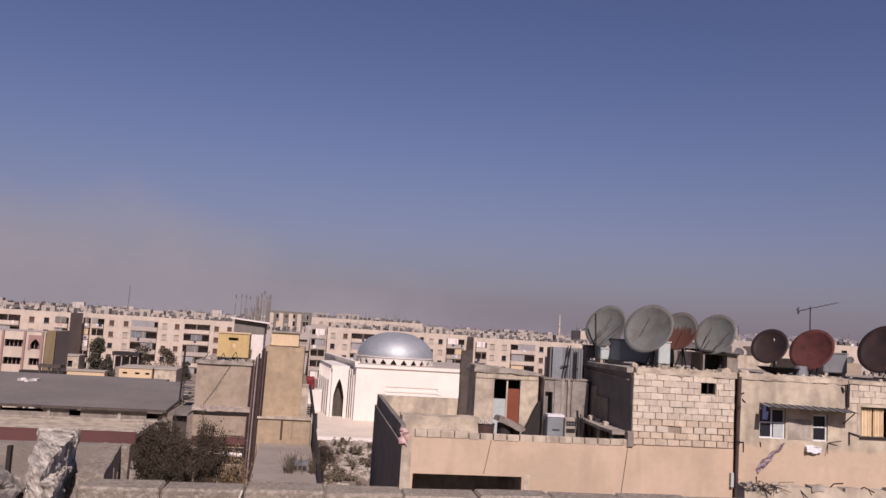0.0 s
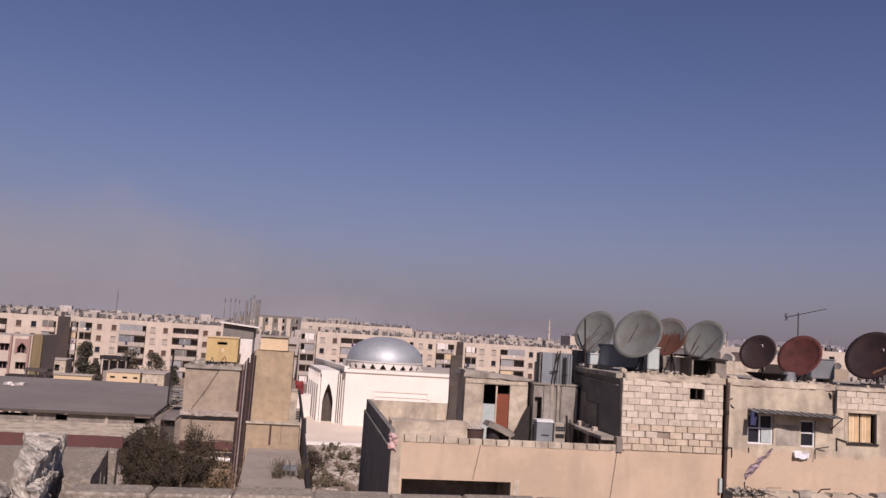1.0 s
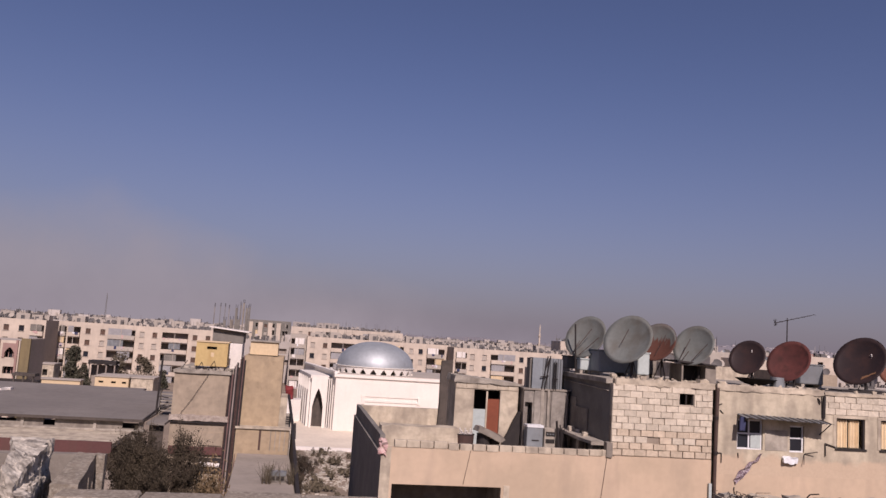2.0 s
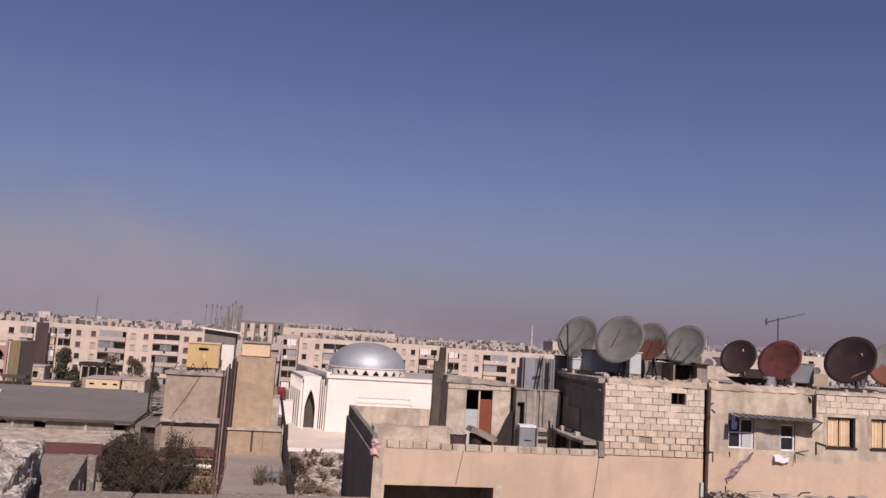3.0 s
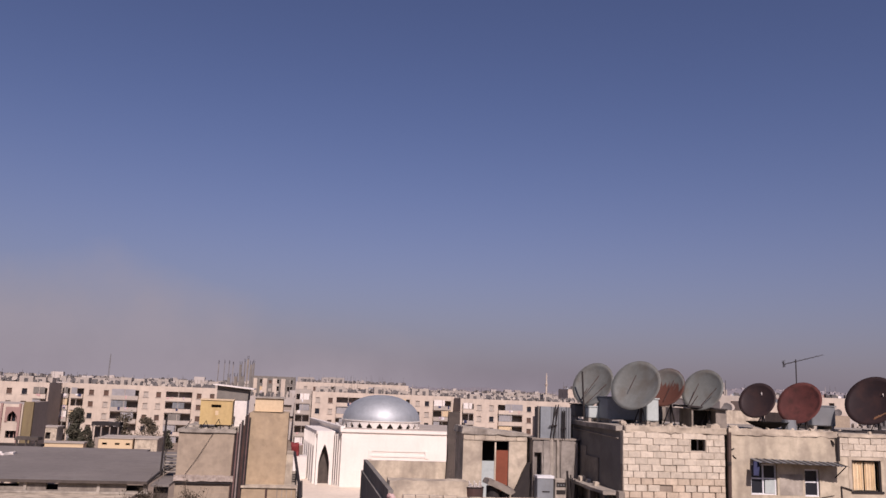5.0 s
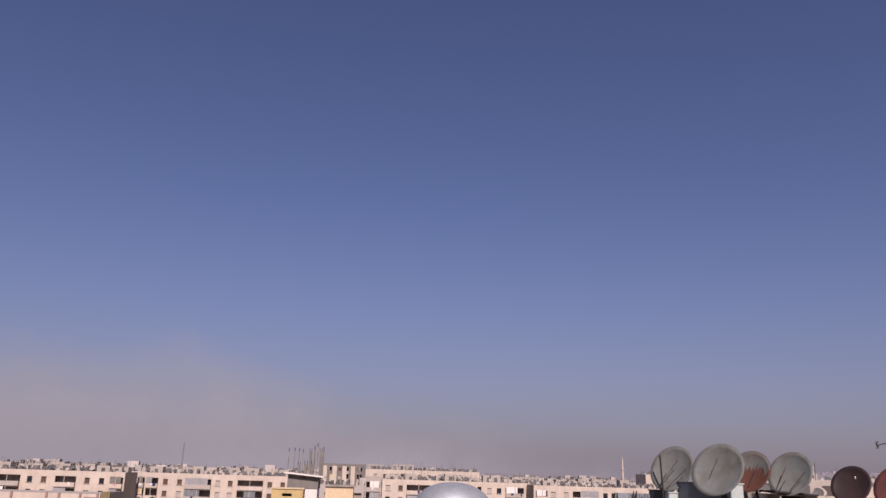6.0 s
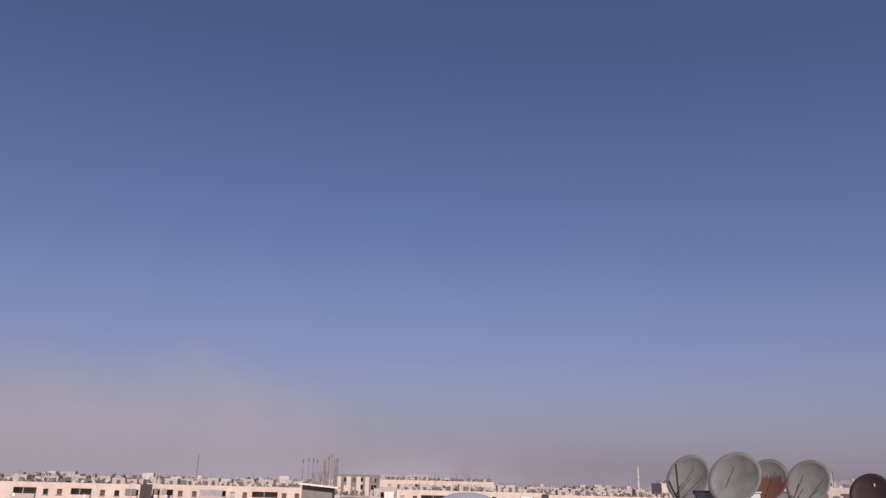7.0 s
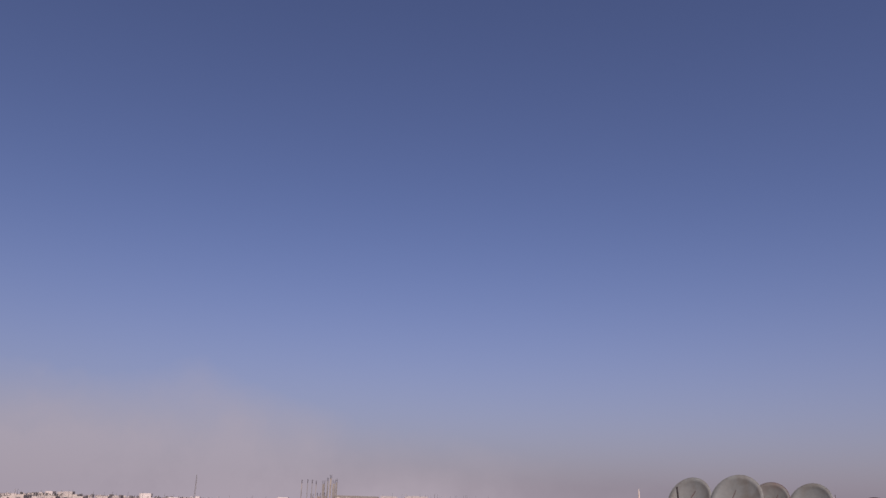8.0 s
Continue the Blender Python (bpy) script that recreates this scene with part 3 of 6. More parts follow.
# the city behind: flat-roofed houses out to the horizon
def far_house(width, depth, top, seed):
    rng = random.Random(seed)
    t = thing("far_house", "pale flat-roofed house in the distant city", "house", "distant city")
    holes, z = [], 1.0
    while z + 2.4 < top:
        x = -width / 2 + 1.2
        while x + 1.3 < width / 2:
            if rng.random() < 0.8:
                w = 1.2 if rng.random() < 0.7 else 2.6
                holes.append((x, min(x + w, width / 2 - 0.5), z + 0.8, z + 2.2))
                x += w
            x += rng.uniform(1.2, 2.4)
        z += 3
    b = B()
    wall(b, -width / 2, width / 2, 0, top, 0, 0.5, holes)
    box(b, -width / 2, -width / 2 + 0.3, 0.5, depth, 0, top)
    box(b, width / 2 - 0.3, width / 2, 0.5, depth, 0, top)
    box(b, -width / 2 + 0.3, width / 2 - 0.3, depth - 0.3, depth, 0, top)
    part("wall", b, M_FAR, t)
    b = B()
    box(b, -width / 2 + 0.3, width / 2 - 0.3, 0.5, depth - 0.3, top - 0.8, top - 0.4)
    part("roof", b, M_APT2, t)
    b = B()
    box(b, -width / 2 + 0.3, width / 2 - 0.3, 0.7, 0.9, 0, top - 0.8)
    part("inner_wall", b, M_SHADEWALL, t)
    for name, material, count in (("roof_clutter", M_FARCLUT, 1.9), ("pale_roof_clutter", M_APT2, 1.1)):
        b = B()
        for i in range(int(width * count)):
            x, y = rng.uniform(-width / 2 + 1, width / 2 - 1), rng.uniform(0.6, depth - 2)
            w, h = rng.uniform(0.25, 0.75), rng.uniform(0.5, 1.7)
            box(b, x - w / 2, x + w / 2, y, y + w, top - 0.4, top - 0.4 + h)
        soften(b, 1.3, 0.22, seed)
        tagged(part(name, b, material, t), kind="stuff")
    b = B()
    box(b, -1.5 + seed % 3, 1.5 + seed % 3, 3, 6, top - 0.4, top + 1.9)
    part("stair_hut", b, M_FAR, t)
    return t


protos = [far_house(12 + 3 * i, 11, 11.2 + 0.9 * (i % 4), 40 + i) for i in range(6)]
rng = random.Random(11)
spots = []
for ring_y in (232, 262, 296, 335, 385, 440, 505, 585, 680, 800, 950, 1150, 1400, 1750):
    step = 24 + ring_y * 0.02
    x = -0.62 * ring_y
    while x < 0.95 * ring_y:
        xx, yy = x + rng.uniform(-3, 3), ring_y + rng.uniform(-8, 8)
        clash = (-32 < xx < 46 and 240 < yy < 325) or abs(xx - 138) < 12 and abs(yy - 450) < 14
        if not clash and rng.random() < 0.9:
            spots.append((xx, yy))
        x += step * rng.uniform(0.8, 1.3)
for x, y in [(60, 165), (88, 150), (104, 168), (76, 182), (112, 186), (128, 150), (95, 128), (118, 125), (72, 140), (140, 172)]:
    spots.append((x, y))
for i, (x, y) in enumerate(spots):
    src = protos[rng.randrange(6)]
    m = pose(x, y, 0 if y > 200 else -3.2, 0, 0, rng.uniform(-8, 8))
    if i < 6:
        protos[i].matrix_basis = m
    else:
        copy_thing(src, m)


def town_house(x0, x1, y, top, seed, material, label):
    """A plain flat-roofed house with parapet, window openings, a stair hut, a tank and a white dish."""
    rng = random.Random(seed)
    t = thing("town_house", label, "house", "town houses", at=((x0 + x1) / 2, y, 0))
    w = x1 - x0
    holes, z = [], top - 3.2
    while z > 3:
        for k in range(max(1, int(w / 3))):
            a = -w / 2 + (k + 0.5) * w / max(1, int(w / 3)) - 0.5
            if rng.random() < 0.75:
                holes.append((a, a + rng.choice((0.9, 1.3)), z + 0.9, z + 2.1))
        z -= 3
    b = B()
    wall(b, -w / 2, w / 2, 0, top, 0, 0.3, holes)
    box(b, -w / 2, -w / 2 + 0.25, 0.3, 9, 0, top)
    box(b, w / 2 - 0.25, w / 2, 0.3, 9, 0, top)
    box(b, -w / 2 + 0.25, w / 2 - 0.25, 8.7, 9, 0, top)
    part("wall", b, material, t)
    b = B()
    box(b, -w / 2 + 0.25, w / 2 - 0.25, 0.3, 8.7, top - 0.8, top - 0.6)
    part("roof", b, M_APT2, t)
    b = B()
    box(b, -w / 2 + 0.25, w / 2 - 0.25, 0.9, 1.0, 0, top - 0.8)
    part("inner_wall", b, M_SHADEWALL, t)
    b = B()
    a = rng.uniform(-w / 2 + 0.6, w / 2 - 2.4)
    wall(b, a, a + 1.9, top - 0.6, top + 1.1, 3, 3.2, [(a + 0.5, a + 1.2, top - 0.6, top + 0.8)])
    box(b, a, a + 1.9, 3.4, 5, top - 0.6, top + 1.1)
    part("stair_hut", b, M_APT2, t)
    for k in range(rng.randrange(2, 5)):
        x, r = rng.uniform(-w / 2 + 0.5, w / 2 - 0.5), rng.uniform(0.3, 0.5)
        b = B()
        c = Vector((x, 1.2, top + rng.uniform(0.1, 0.4)))
        tip = Vector((-0.7, -1, 0.5)).normalized()
        turn = tip.to_track_quat("Z", "Y").to_matrix()
        rings = [[b.verts.new(c + turn @ Vector((r * q * math.cos(n * math.pi / 6), r * q * math.sin(n * math.pi / 6), 0.2 * r * q * q))) for n in range(12)] for q in (0.05, 0.55, 1.0)]
        for p, q in zip(rings, rings[1:]):
            for n in range(12):
                b.faces.new((p[n], p[(n + 1) % 12], q[(n + 1) % 12], q[n]))
        rod(b, (x, 1.25, top - 0.6), c, 0.03, n=5)
        part("roof_dish", b, rng.choice((M_WHITEWASH, M_ZINC, M_FARCLUT)), t)
    for k in range(2):
        x = rng.uniform(-w / 2 + 0.6, w / 2 - 0.6)
        b = B()
        box(b, x - 0.45, x + 0.45, 2, 2.9, top - 0.6, top + rng.uniform(0.3, 0.8))
        part("roof_tank", b, rng.choice((M_ZINC, M_DULLPINK, M_APT2)), t)
    return t


for x0, x1, y, top, m in ((31.6, 36.2, 60, 14.2, M_PALE), (56.0, 62.2, 110, 15.0, M_APT), (80.5, 90.5, 150, 15.9, M_APT2), (61.0, 66.0, 100, 14.9, M_APT), (57.4, 62.6, 85, 13.7, M_BEIGE), (103, 121, 160, 16.3, M_APT), (48.5, 55.5, 120, 14.4, M_APT2), (78.0, 90.0, 232, 16.4, M_APT), (38.5, 42.5, 74, 13.9, M_CREAM)):
    town_house(x0, x1, y, top, int(x0), m, "tan flat-roofed town house" if m == M_CREAM else "weathered pale flat-roofed town house")
    rooftop_clutter(x0 + 0.4, x1 - 0.4, y + 1, y + 8, top - 0.6, int((x1 - x0) * 3), int(x0) + 1)


# ---- the mosque ----
mosque = thing("mosque", "white mosque with a silver dome and pointed-arch porch", "mosque", at=(0, 0, 0))
MX0, MX1, MY0, MY1, MZ = 6.25, 30.0, 122.0, 142.0, 8.2
bm = B()
wall(bm, MX0, MX1, 0, MZ, MY0, MY0 + 0.5, [(10.6, 19.0, 5.05, 5.5)])
part("front_wall", bm, M_WHITE, mosque)
for name, (xa, xb, ya, yb) in (("side_wall", (MX0, MX0 + 0.5, MY0 + 0.5, MY1)), ("side_wall", (MX1 - 0.5, MX1, MY0 + 0.5, MY1)), ("rear_wall", (MX0 + 0.5, MX1 - 0.5, MY1 - 0.5, MY1))):
    bm = B()
    box(bm, xa, xb, ya, yb, 0, MZ)
    part(name, bm, M_WHITE, mosque)
bm = B()
box(bm, 10.6, 19.0, MY0 + 0.12, MY0 + 0.4, 5.05, 5.5)
part("recessed_panel", bm, M_WHITE, mosque)
bm = B()
box(bm, 10.3, 10.8, MY0 - 0.15, MY0, 4.4, 5.7)
box(bm, 18.8, 19.3, MY0 - 0.15, MY0, 4.6, 5.7)
box(bm, 10.8, 18.8, MY0 - 0.12, MY0, 4.75, 5.02)
part("sill_course", bm, M_WHITE, mosque)
bm = B()
box(bm, MX0 - 0.25, MX1 + 0.25, MY0 - 0.25, MY1 + 0.25, MZ, MZ + 0.45)
part("cornice", bm, M_WHITE, mosque)
bm = B()
box(bm, MX0 + 0.2, MX1 - 0.2, MY0 + 0.3, MY1 - 0.3, MZ + 0.45, MZ + 0.55)
part("roof", bm, M_APT2, mosque)
DC = (12.65, 129.0)
R = 6.15
bm = B()
N = 24
for k in range(N):
    a0, a1 = 2 * math.pi * k / N, 2 * math.pi * (k + 1) / N
    am = (a0 + a1) / 2
    for (fa, fb, lo, hi) in ((a0, a0 + (a1 - a0) * 0.22, 0, 1.0), (a1 - (a1 - a0) * 0.22, a1, 0, 1.0)):
        pts = [(DC[0] + r * math.cos(a), DC[1] + r * math.sin(a)) for r, a in ((R - 0.3, fa), (R, fa), (R, fb), (R - 0.3, fb))]
        prism(bm, pts, MZ + 0.5, MZ + 1.55)
    # the pointed head of each opening
    for fa, fb in ((a0 + (a1 - a0) * 0.22, am), (am, a1 - (a1 - a0) * 0.22)):
        za, zb = (MZ + 0.75, MZ + 1.35) if fb == am else (MZ + 1.35, MZ + 0.75)
        q = []
        for r in (R - 0.3, R):
            for a, zl in ((fa, za), (fb, zb)):
                q.append((bm.verts.new((DC[0] + r * math.cos(a), DC[1] + r * math.sin(a), zl)), bm.verts.new((DC[0] + r * math.cos(a), DC[1] + r * math.sin(a), MZ + 1.55))))
        bm.faces.new((q[0][0], q[1][0], q[1][1], q[0][1]))
        bm.faces.new((q[2][0], q[3][0], q[3][1], q[2][1]))
        bm.faces.new((q[0][0], q[1][0], q[3][0], q[2][0]))
prism(bm, [(DC[0] + (R + 0.15) * math.cos(2 * math.pi * k / 48), DC[1] + (R + 0.15) * math.sin(2 * math.pi * k / 48)) for k in range(48)], MZ + 1.55, MZ + 1.66)
part("drum", bm, M_WHITE, mosque, "white drum pierced by pointed openings")
bm = B()
prism(bm, [(DC[0] + (R - 0.9) * math.cos(2 * math.pi * k / 32), DC[1] + (R - 0.9) * math.sin(2 * math.pi * k / 32)) for k in range(32)], MZ + 0.5, MZ + 1.5)
part("drum_core", bm, M_GREYWALL, mosque)
bm = B()
rings = []
DH, DR = 4.0, R - 0.05
for j in range(15):
    u = j / 14 * math.pi / 2
    r, zz = DR * math.cos(u) ** 0.92, MZ + 1.5 + DH * math.sin(u)
    rings.append([bm.verts.new((DC[0] + max(r, 0.02) * math.cos(2 * math.pi * k / 64), DC[1] + max(r, 0.02) * math.sin(2 * math.pi * k / 64), zz)) for k in range(64)])
for a, c in zip(rings, rings[1:]):
    for k in range(64):
        bm.faces.new((a[k], a[(k + 1) % 64], c[(k + 1) % 64], c[k]))
part("dome", bm, M_SILVER, mosque, "silver-painted dome", True)
bm = B()
rod(bm, (*DC, MZ + 1.75 + DH - 0.1), (*DC, MZ + 2.5 + DH), 0.12, n=8)
rod(bm, (*DC, MZ + 2.0 + DH), (*DC, MZ + 2.25 + DH), 0.25, 0.25, 8)
part("finial", bm, M_GREYWALL, mosque)


def arch_wall(bm, x0, x1, z0, z1, y0, y1, a0, a1, spring, peak):
    """A wall with one pointed-arch opening."""
    m, n = (a0 + a1) / 2, 6
    edge = [(a0, z0)]
    for k in range(n + 1):
        u = k / n
        edge.append((a0 + (m - a0) * u ** 1.25, spring + (peak - spring) * math.sin(u * 1.1) / math.sin(1.1)))
    edge += [(2 * m - x, z) for x, z in edge[-2::-1]]
    profile(bm, [(x0, z0), *edge, (x1, z0), (x1, z1), (x0, z1)], y0, y1)


bm = B()
arch_wall(bm, 2.75, 5.25, 0, 8.05, 124.5, 125.0, 3.12, 4.72, 3.3, 6.15)
part("portal", bm, M_WHITE, mosque, "white portal with a pointed arch")
# Dark colour paints the shade inside the arch.
bm = B()
box(bm, 2.8, 5.1, 126.2, 126.5, 0, 8.0)
part("portal_back", bm, M_BOARDSHADE, mosque)
bm = B()
prism(bm, [(2.6, 124.9), (5.4, 124.9), (3.7, 140), (0.9, 140)], 7.6, 8.1)
part("porch_roof", bm, M_WHITE, mosque)
for k in range(6):
    bm = B()
    x, y = 2.5 - 0.30 * k, 125.6 + 2.6 * k
    box(bm, x - 0.2, x + 0.2, y, y + 0.45, 0, 7.6)
    part("porch_column", bm, M_WHITE, mosque)
for k in range(3):
    bm = B()
    box(bm, 5.35 + 0.3 * k, 5.5 + 0.3 * k, 123.6 - 0.2 * k, 124.0 - 0.2 * k, 0, 7.8)
    part("porch_column", bm, M_WHITE, mosque)
# Porch walls coloured dark, for the shadow between the white columns.
bm = B()
prism(bm, [(2.75, 126.6), (2.95, 126.6), (1.5, 142), (1.3, 142)], 0, 7.6)
part("porch_side_wall", bm, M_BOARDSHADE, mosque)
bm = B()
box(bm, 5.35, 6.2, 124.6, 124.9, 0, 7.9)
part("porch_wall", bm, M_BOARDSHADE, mosque)
bm = B()
prism(bm, [(6.22, 122.5), (6.5, 122.5), (2.1, 150), (1.85, 150)], 0, 8.65)
part("flank_wall", bm, M_WHITE, mosque, "white flank wall in shade")
bm = B()
prism(bm, [(6.0, 122.3), (6.7, 122.3), (2.3, 150.2), (1.6, 150.2)], 8.65, 9.0)
part("flank_cornice", bm, M_WHITE, mosque)

bm = B()
prism(bm, [(-3.0, 103.5), (30, 103.8), (30, 170), (-3.4, 170)], 0.0, 0.3)
solid("forecourt_pavement", bm, M_PAVE, "pale paved forecourt in front of the mosque", "pavement", "structure")
bm = B()
box(bm, -3.0, 30, 103.0, 103.4, 0, 0.42)
solid("forecourt_kerb", bm, M_WHITEWASH, "low white kerb along the forecourt", "kerb", "structure")
gate = thing("gate_wall", "whitewashed gate pier and low wall beside the alley", "wall", at=(-1.5, 130, 0.3))
bm = B()
wall(bm, -1.6, 1.2, 0, 4.2, 0, 0.4, [(-0.2, 0.7, 0, 2.6)])
part("wall", bm, M_WHITEWASH, gate)
bm = B()
box(bm, -0.2, 0.7, 0.3, 0.36, 0, 2.6)
part("door", bm, M_IRON, gate)
bm = B()
box(bm, -1.05, 0.05, 131.5, 132.3, 3.6, 5.65)
chip(bm, 4, 1.2, 0.35, 3)
solid("red_awning", bm, M_REDPLASTIC, "small red canvas awning over the gate", "awning")
bm = B()
box(bm, -2.2, 1.4, 131.4, 134.5, 0.3, 3.7)
solid("gate_lodge", bm, M_WHITEWASH, "whitewashed lodge behind the gate", "lodge")


# ---- between: low buildings, trees ----
def low_block(x0, x1, y0, y1, z1, material, slots, label):
    t = thing("low_building", label, "building", "low buildings", at=(0, 0, 0))
    b = B()
    wall(b, x0, x1, 0, z1, y0, y0 + 0.3, slots)
    box(b, x0, x0 + 0.3, y0 + 0.3, y1, 0, z1)
    box(b, x1 - 0.3, x1, y0 + 0.3, y1, 0, z1)
    box(b, x0 + 0.3, x1 - 0.3, y1 - 0.3, y1, 0, z1)
    part("wall", b, material, t)
    b = B()
    box(b, x0 - 0.15, x1 + 0.15, y0 - 0.15, y1 + 0.15, z1, z1 + 0.2)
    part("roof", b, M_APT2, t)
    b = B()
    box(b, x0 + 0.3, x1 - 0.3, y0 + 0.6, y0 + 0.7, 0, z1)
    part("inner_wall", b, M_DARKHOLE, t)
    return t


low_block(-34.1, -28.5, 150, 157, 4.35, M_CREAM, [(-33.5, -32.7, 3.3, 3.65), (-31.4, -30.6, 3.3, 3.65), (-29.6, -28.9, 3.3, 3.65)], "cream low building with three slot windows")
low_block(-28.3, -24.5, 151, 157, 4.3, M_PALE, [], "plain grey low building beside the cream one")
low_block(-40.5, -33.6, 138, 140, 4.3, M_CREAM, [], "long cream boundary building by the trees")
low_block(-44.2, -41.6, 152, 156, 5.8, M_PALE, [(-43.4, -42.6, 3.9, 5.0)], "pale weathered shed among the trees")

# arcaded school-like building with a tall brown end block
arc = thing("arcaded_building", "peach two-storey building with dark glazed bays and an arch", "building", at=(0, 0, 0))
bands = [(-62.3 + 4.35 * k, -59.9 + 4.35 * k, lo, hi) for k in range(5) for lo, hi in ((9.17, 10.08), (6.91, 7.82))]
bands += [(-39.25, -37.05, 9.17, 10.08), (-36.15, -34.95, 8.95, 10.5), (-39.25, -37.05, 6.91, 7.82), (-36.15, -34.75, 6.91, 7.82)]
bm = B()
wall(bm, -63, -34.4, 0, 11.1, 110, 110.5, bands)
part("wall", bm, M_APT, arc)
for x in (-62.6, -58.3, -54.0, -49.6, -45.3, -41.0, -39.45, -36.85, -34.7):
    bm = B()
    box(bm, x - 0.13, x + 0.13, 109.75, 110, 0, 11.2)
    part("pilaster", bm, M_DULLPINK, arc, "dull pink pilaster")
bm = B()
box(bm, -62, -35, 110.5, 122, 10.6, 11.0)
part("roof", bm, M_APT2, arc)
bm = B()
box(bm, -61.8, -35.1, 110.9, 111.0, 0, 10.5)
part("inner_wall", bm, M_GLASS, arc)
for k in range(52):
    bm = B()
    x = -60.8 + 0.5 * k
    box(bm, x - 0.04, x + 0.04, 110.52, 110.58, 6.5, 10.3)
    part("mullion", bm, M_DULLPINK, arc)
bm = B()
arch_wall(bm, -36.4, -34.83, 8.9, 10.75, 109.9, 110.12, -36.1, -35.0, 9.55, 10.25)
part("arch", bm, M_DULLPINK, arc, "dull pink arch surround")
endb = thing("tall_end_block", "tall windowless block, tan front and brown shade-toned side", "building", at=(0, 0, 0))
bm = B()
box(bm, -33.7, -32.6, 108, 108.4, 0, 11.5)
part("front_wall", bm, M_OLIVE, endb)
bm = B()
box(bm, -33.7, -32.6, 108.4, 113.9, 0, 11.45)
part("side_wall", bm, M_SHADEWALL, endb)
bm = B()
box(bm, -36.0, -30.8, 106.5, 108, 6.2, 6.5)
for x in (-35.6, -33.5, -31.4):
    box(bm, x - 0.2, x + 0.2, 106.8, 107.4, 0, 6.2)
part("canopy", bm, M_IRON, endb)


def leaf_cloud(bm, rng, centre, radii, count, size):
    for i in range(count):
        d = Vector((rng.gauss(0, 1), rng.gauss(0, 1), rng.gauss(0, 1))).normalized() * rng.random() ** 0.45
        d *= 0.75 + 0.5 * noise.noise(d * 2.2 + Vector(centre))
        c = Vector(centre) + Vector((d.x * radii[0], d.y * radii[1], d.z * radii[2]))
        u = Vector((rng.uniform(-1, 1), rng.uniform(-1, 1), rng.uniform(-1, 1))).normalized() * size * rng.uniform(0.5, 1.2)
        w = u.orthogonal() * rng.uniform(0.4, 0.8)
        bm.faces.new([bm.verts.new(c + q) for q in (-u, w, u, -w)])


def leafy_tree(x, y, z0, z1, r, seed, material=M_LEAF, label="dark dusty green tree among the apartment blocks", count=1600):
    rng = random.Random(seed)
    t = thing("tree", label, "tree", "trees", at=(x, y, z0))
    h = z1 - z0
    b = B()
    rod(b, (0, 0, 0), (0.2, 0, h * 0.45), 0.22, 0.15)
    for k in range(6):
        a = k * 1.05
        rod(b, (0.15, 0, h * (0.3 + 0.03 * k)), (r * 0.6 * math.cos(a), r * 0.6 * math.sin(a), h * (0.55 + 0.06 * k)), 0.1, 0.03, 5)
    part("trunk", b, M_BARK, t)
    b = B()
    for k in range(26):
        up = rng.uniform(0.14, 0.9)
        a, q = rng.uniform(0, 6.28), rng.uniform(0.15, 1.0) * r * (1.12 - up * 0.95)
        leaf_cloud(b, rng, (q * math.cos(a), q * math.sin(a), h * up), (r * rng.uniform(0.35, 0.62), r * 0.5, h * rng.uniform(0.1, 0.18)), count // 22, 0.15)
    part("crown", b, material, t)
    return t


leafy_tree(-40.5, 160, 0, 9.4, 2.3, 1, count=9000)
leafy_tree(-38.2, 159, 0, 6.0, 1.6, 2, count=2600)
leafy_tree(-33.2, 165, 0, 8.4, 2.8, 4, M_SHRUB, "thin grey-brown tree with few leaves", 2600)
leafy_tree(-28.9, 165, 0, 7.8, 3.0, 5, M_SHRUB, "thin grey-brown tree with few leaves", 2800)
leafy_tree(-25.5, 168, 0, 5.2, 1.6, 6)
leafy_tree(-45, 162, 0, 5.0, 1.3, 7, M_SHRUB, "low grey-brown bush by the apartment blocks", 1400)

shelter = thing("dark_shelter", "dark flat-roofed shelter among the trees", "shelter", at=(-36.6, 161, 0))
bm = B()
box(bm, -1.6, 3.4, 0, 3, 5.85, 6.5)
chip(bm, 8, 1.6, 0.12, 3)
part("roof", bm, M_IRON, shelter)
for x in (-1.45, 0.1, 1.6, 3.1):
    bm = B()
    box(bm, x, x + 0.22, 0.2, 0.42, 0, 5.87)
    part("post", bm, M_SHADEWALL, shelter)
bm = B()
box(bm, -1.5, 3.3, 2.6, 2.8, 0, 5.6)
part("back_wall", bm, M_SHADEWALL, shelter)
table = thing("roof_shelter", "low dark shelter behind the grey roof", "shelter", at=(-22.9, 75, 0))
bm = B()
box(bm, -0.95, 0.95, 0, 1.2, 9.35, 9.6)
chip(bm, 3, 1.5, 0.04, 2)
part("roof", bm, M_BOARDSHADE, table)
for x in (-0.85, -0.1, 0.7):
    bm = B()
    box(bm, x, x + 0.14, 0.1, 0.24, 0, 9.35)
    part("post", bm, M_BOARDSHADE, table)

# scrub on the waste ground before the mosque
rng = random.Random(5)
bm = B()
for i in range(210):
    x, y = rng.uniform(-4, 14), rng.uniform(60, 102)
    if noise.noise(Vector((x * 0.35, y * 0.13, 4.0))) < -0.08:
        continue
    leaf_cloud(bm, rng, (x, y, 0.3), (rng.uniform(0.3, 1.0), rng.uniform(0.3, 1.0), rng.uniform(0.2, 0.8)), 40, 0.16)
solid("dry_scrub", bm, M_SHRUB, "dry grey-green scrub on the waste ground", "scrub", "stuff")
bm = B()
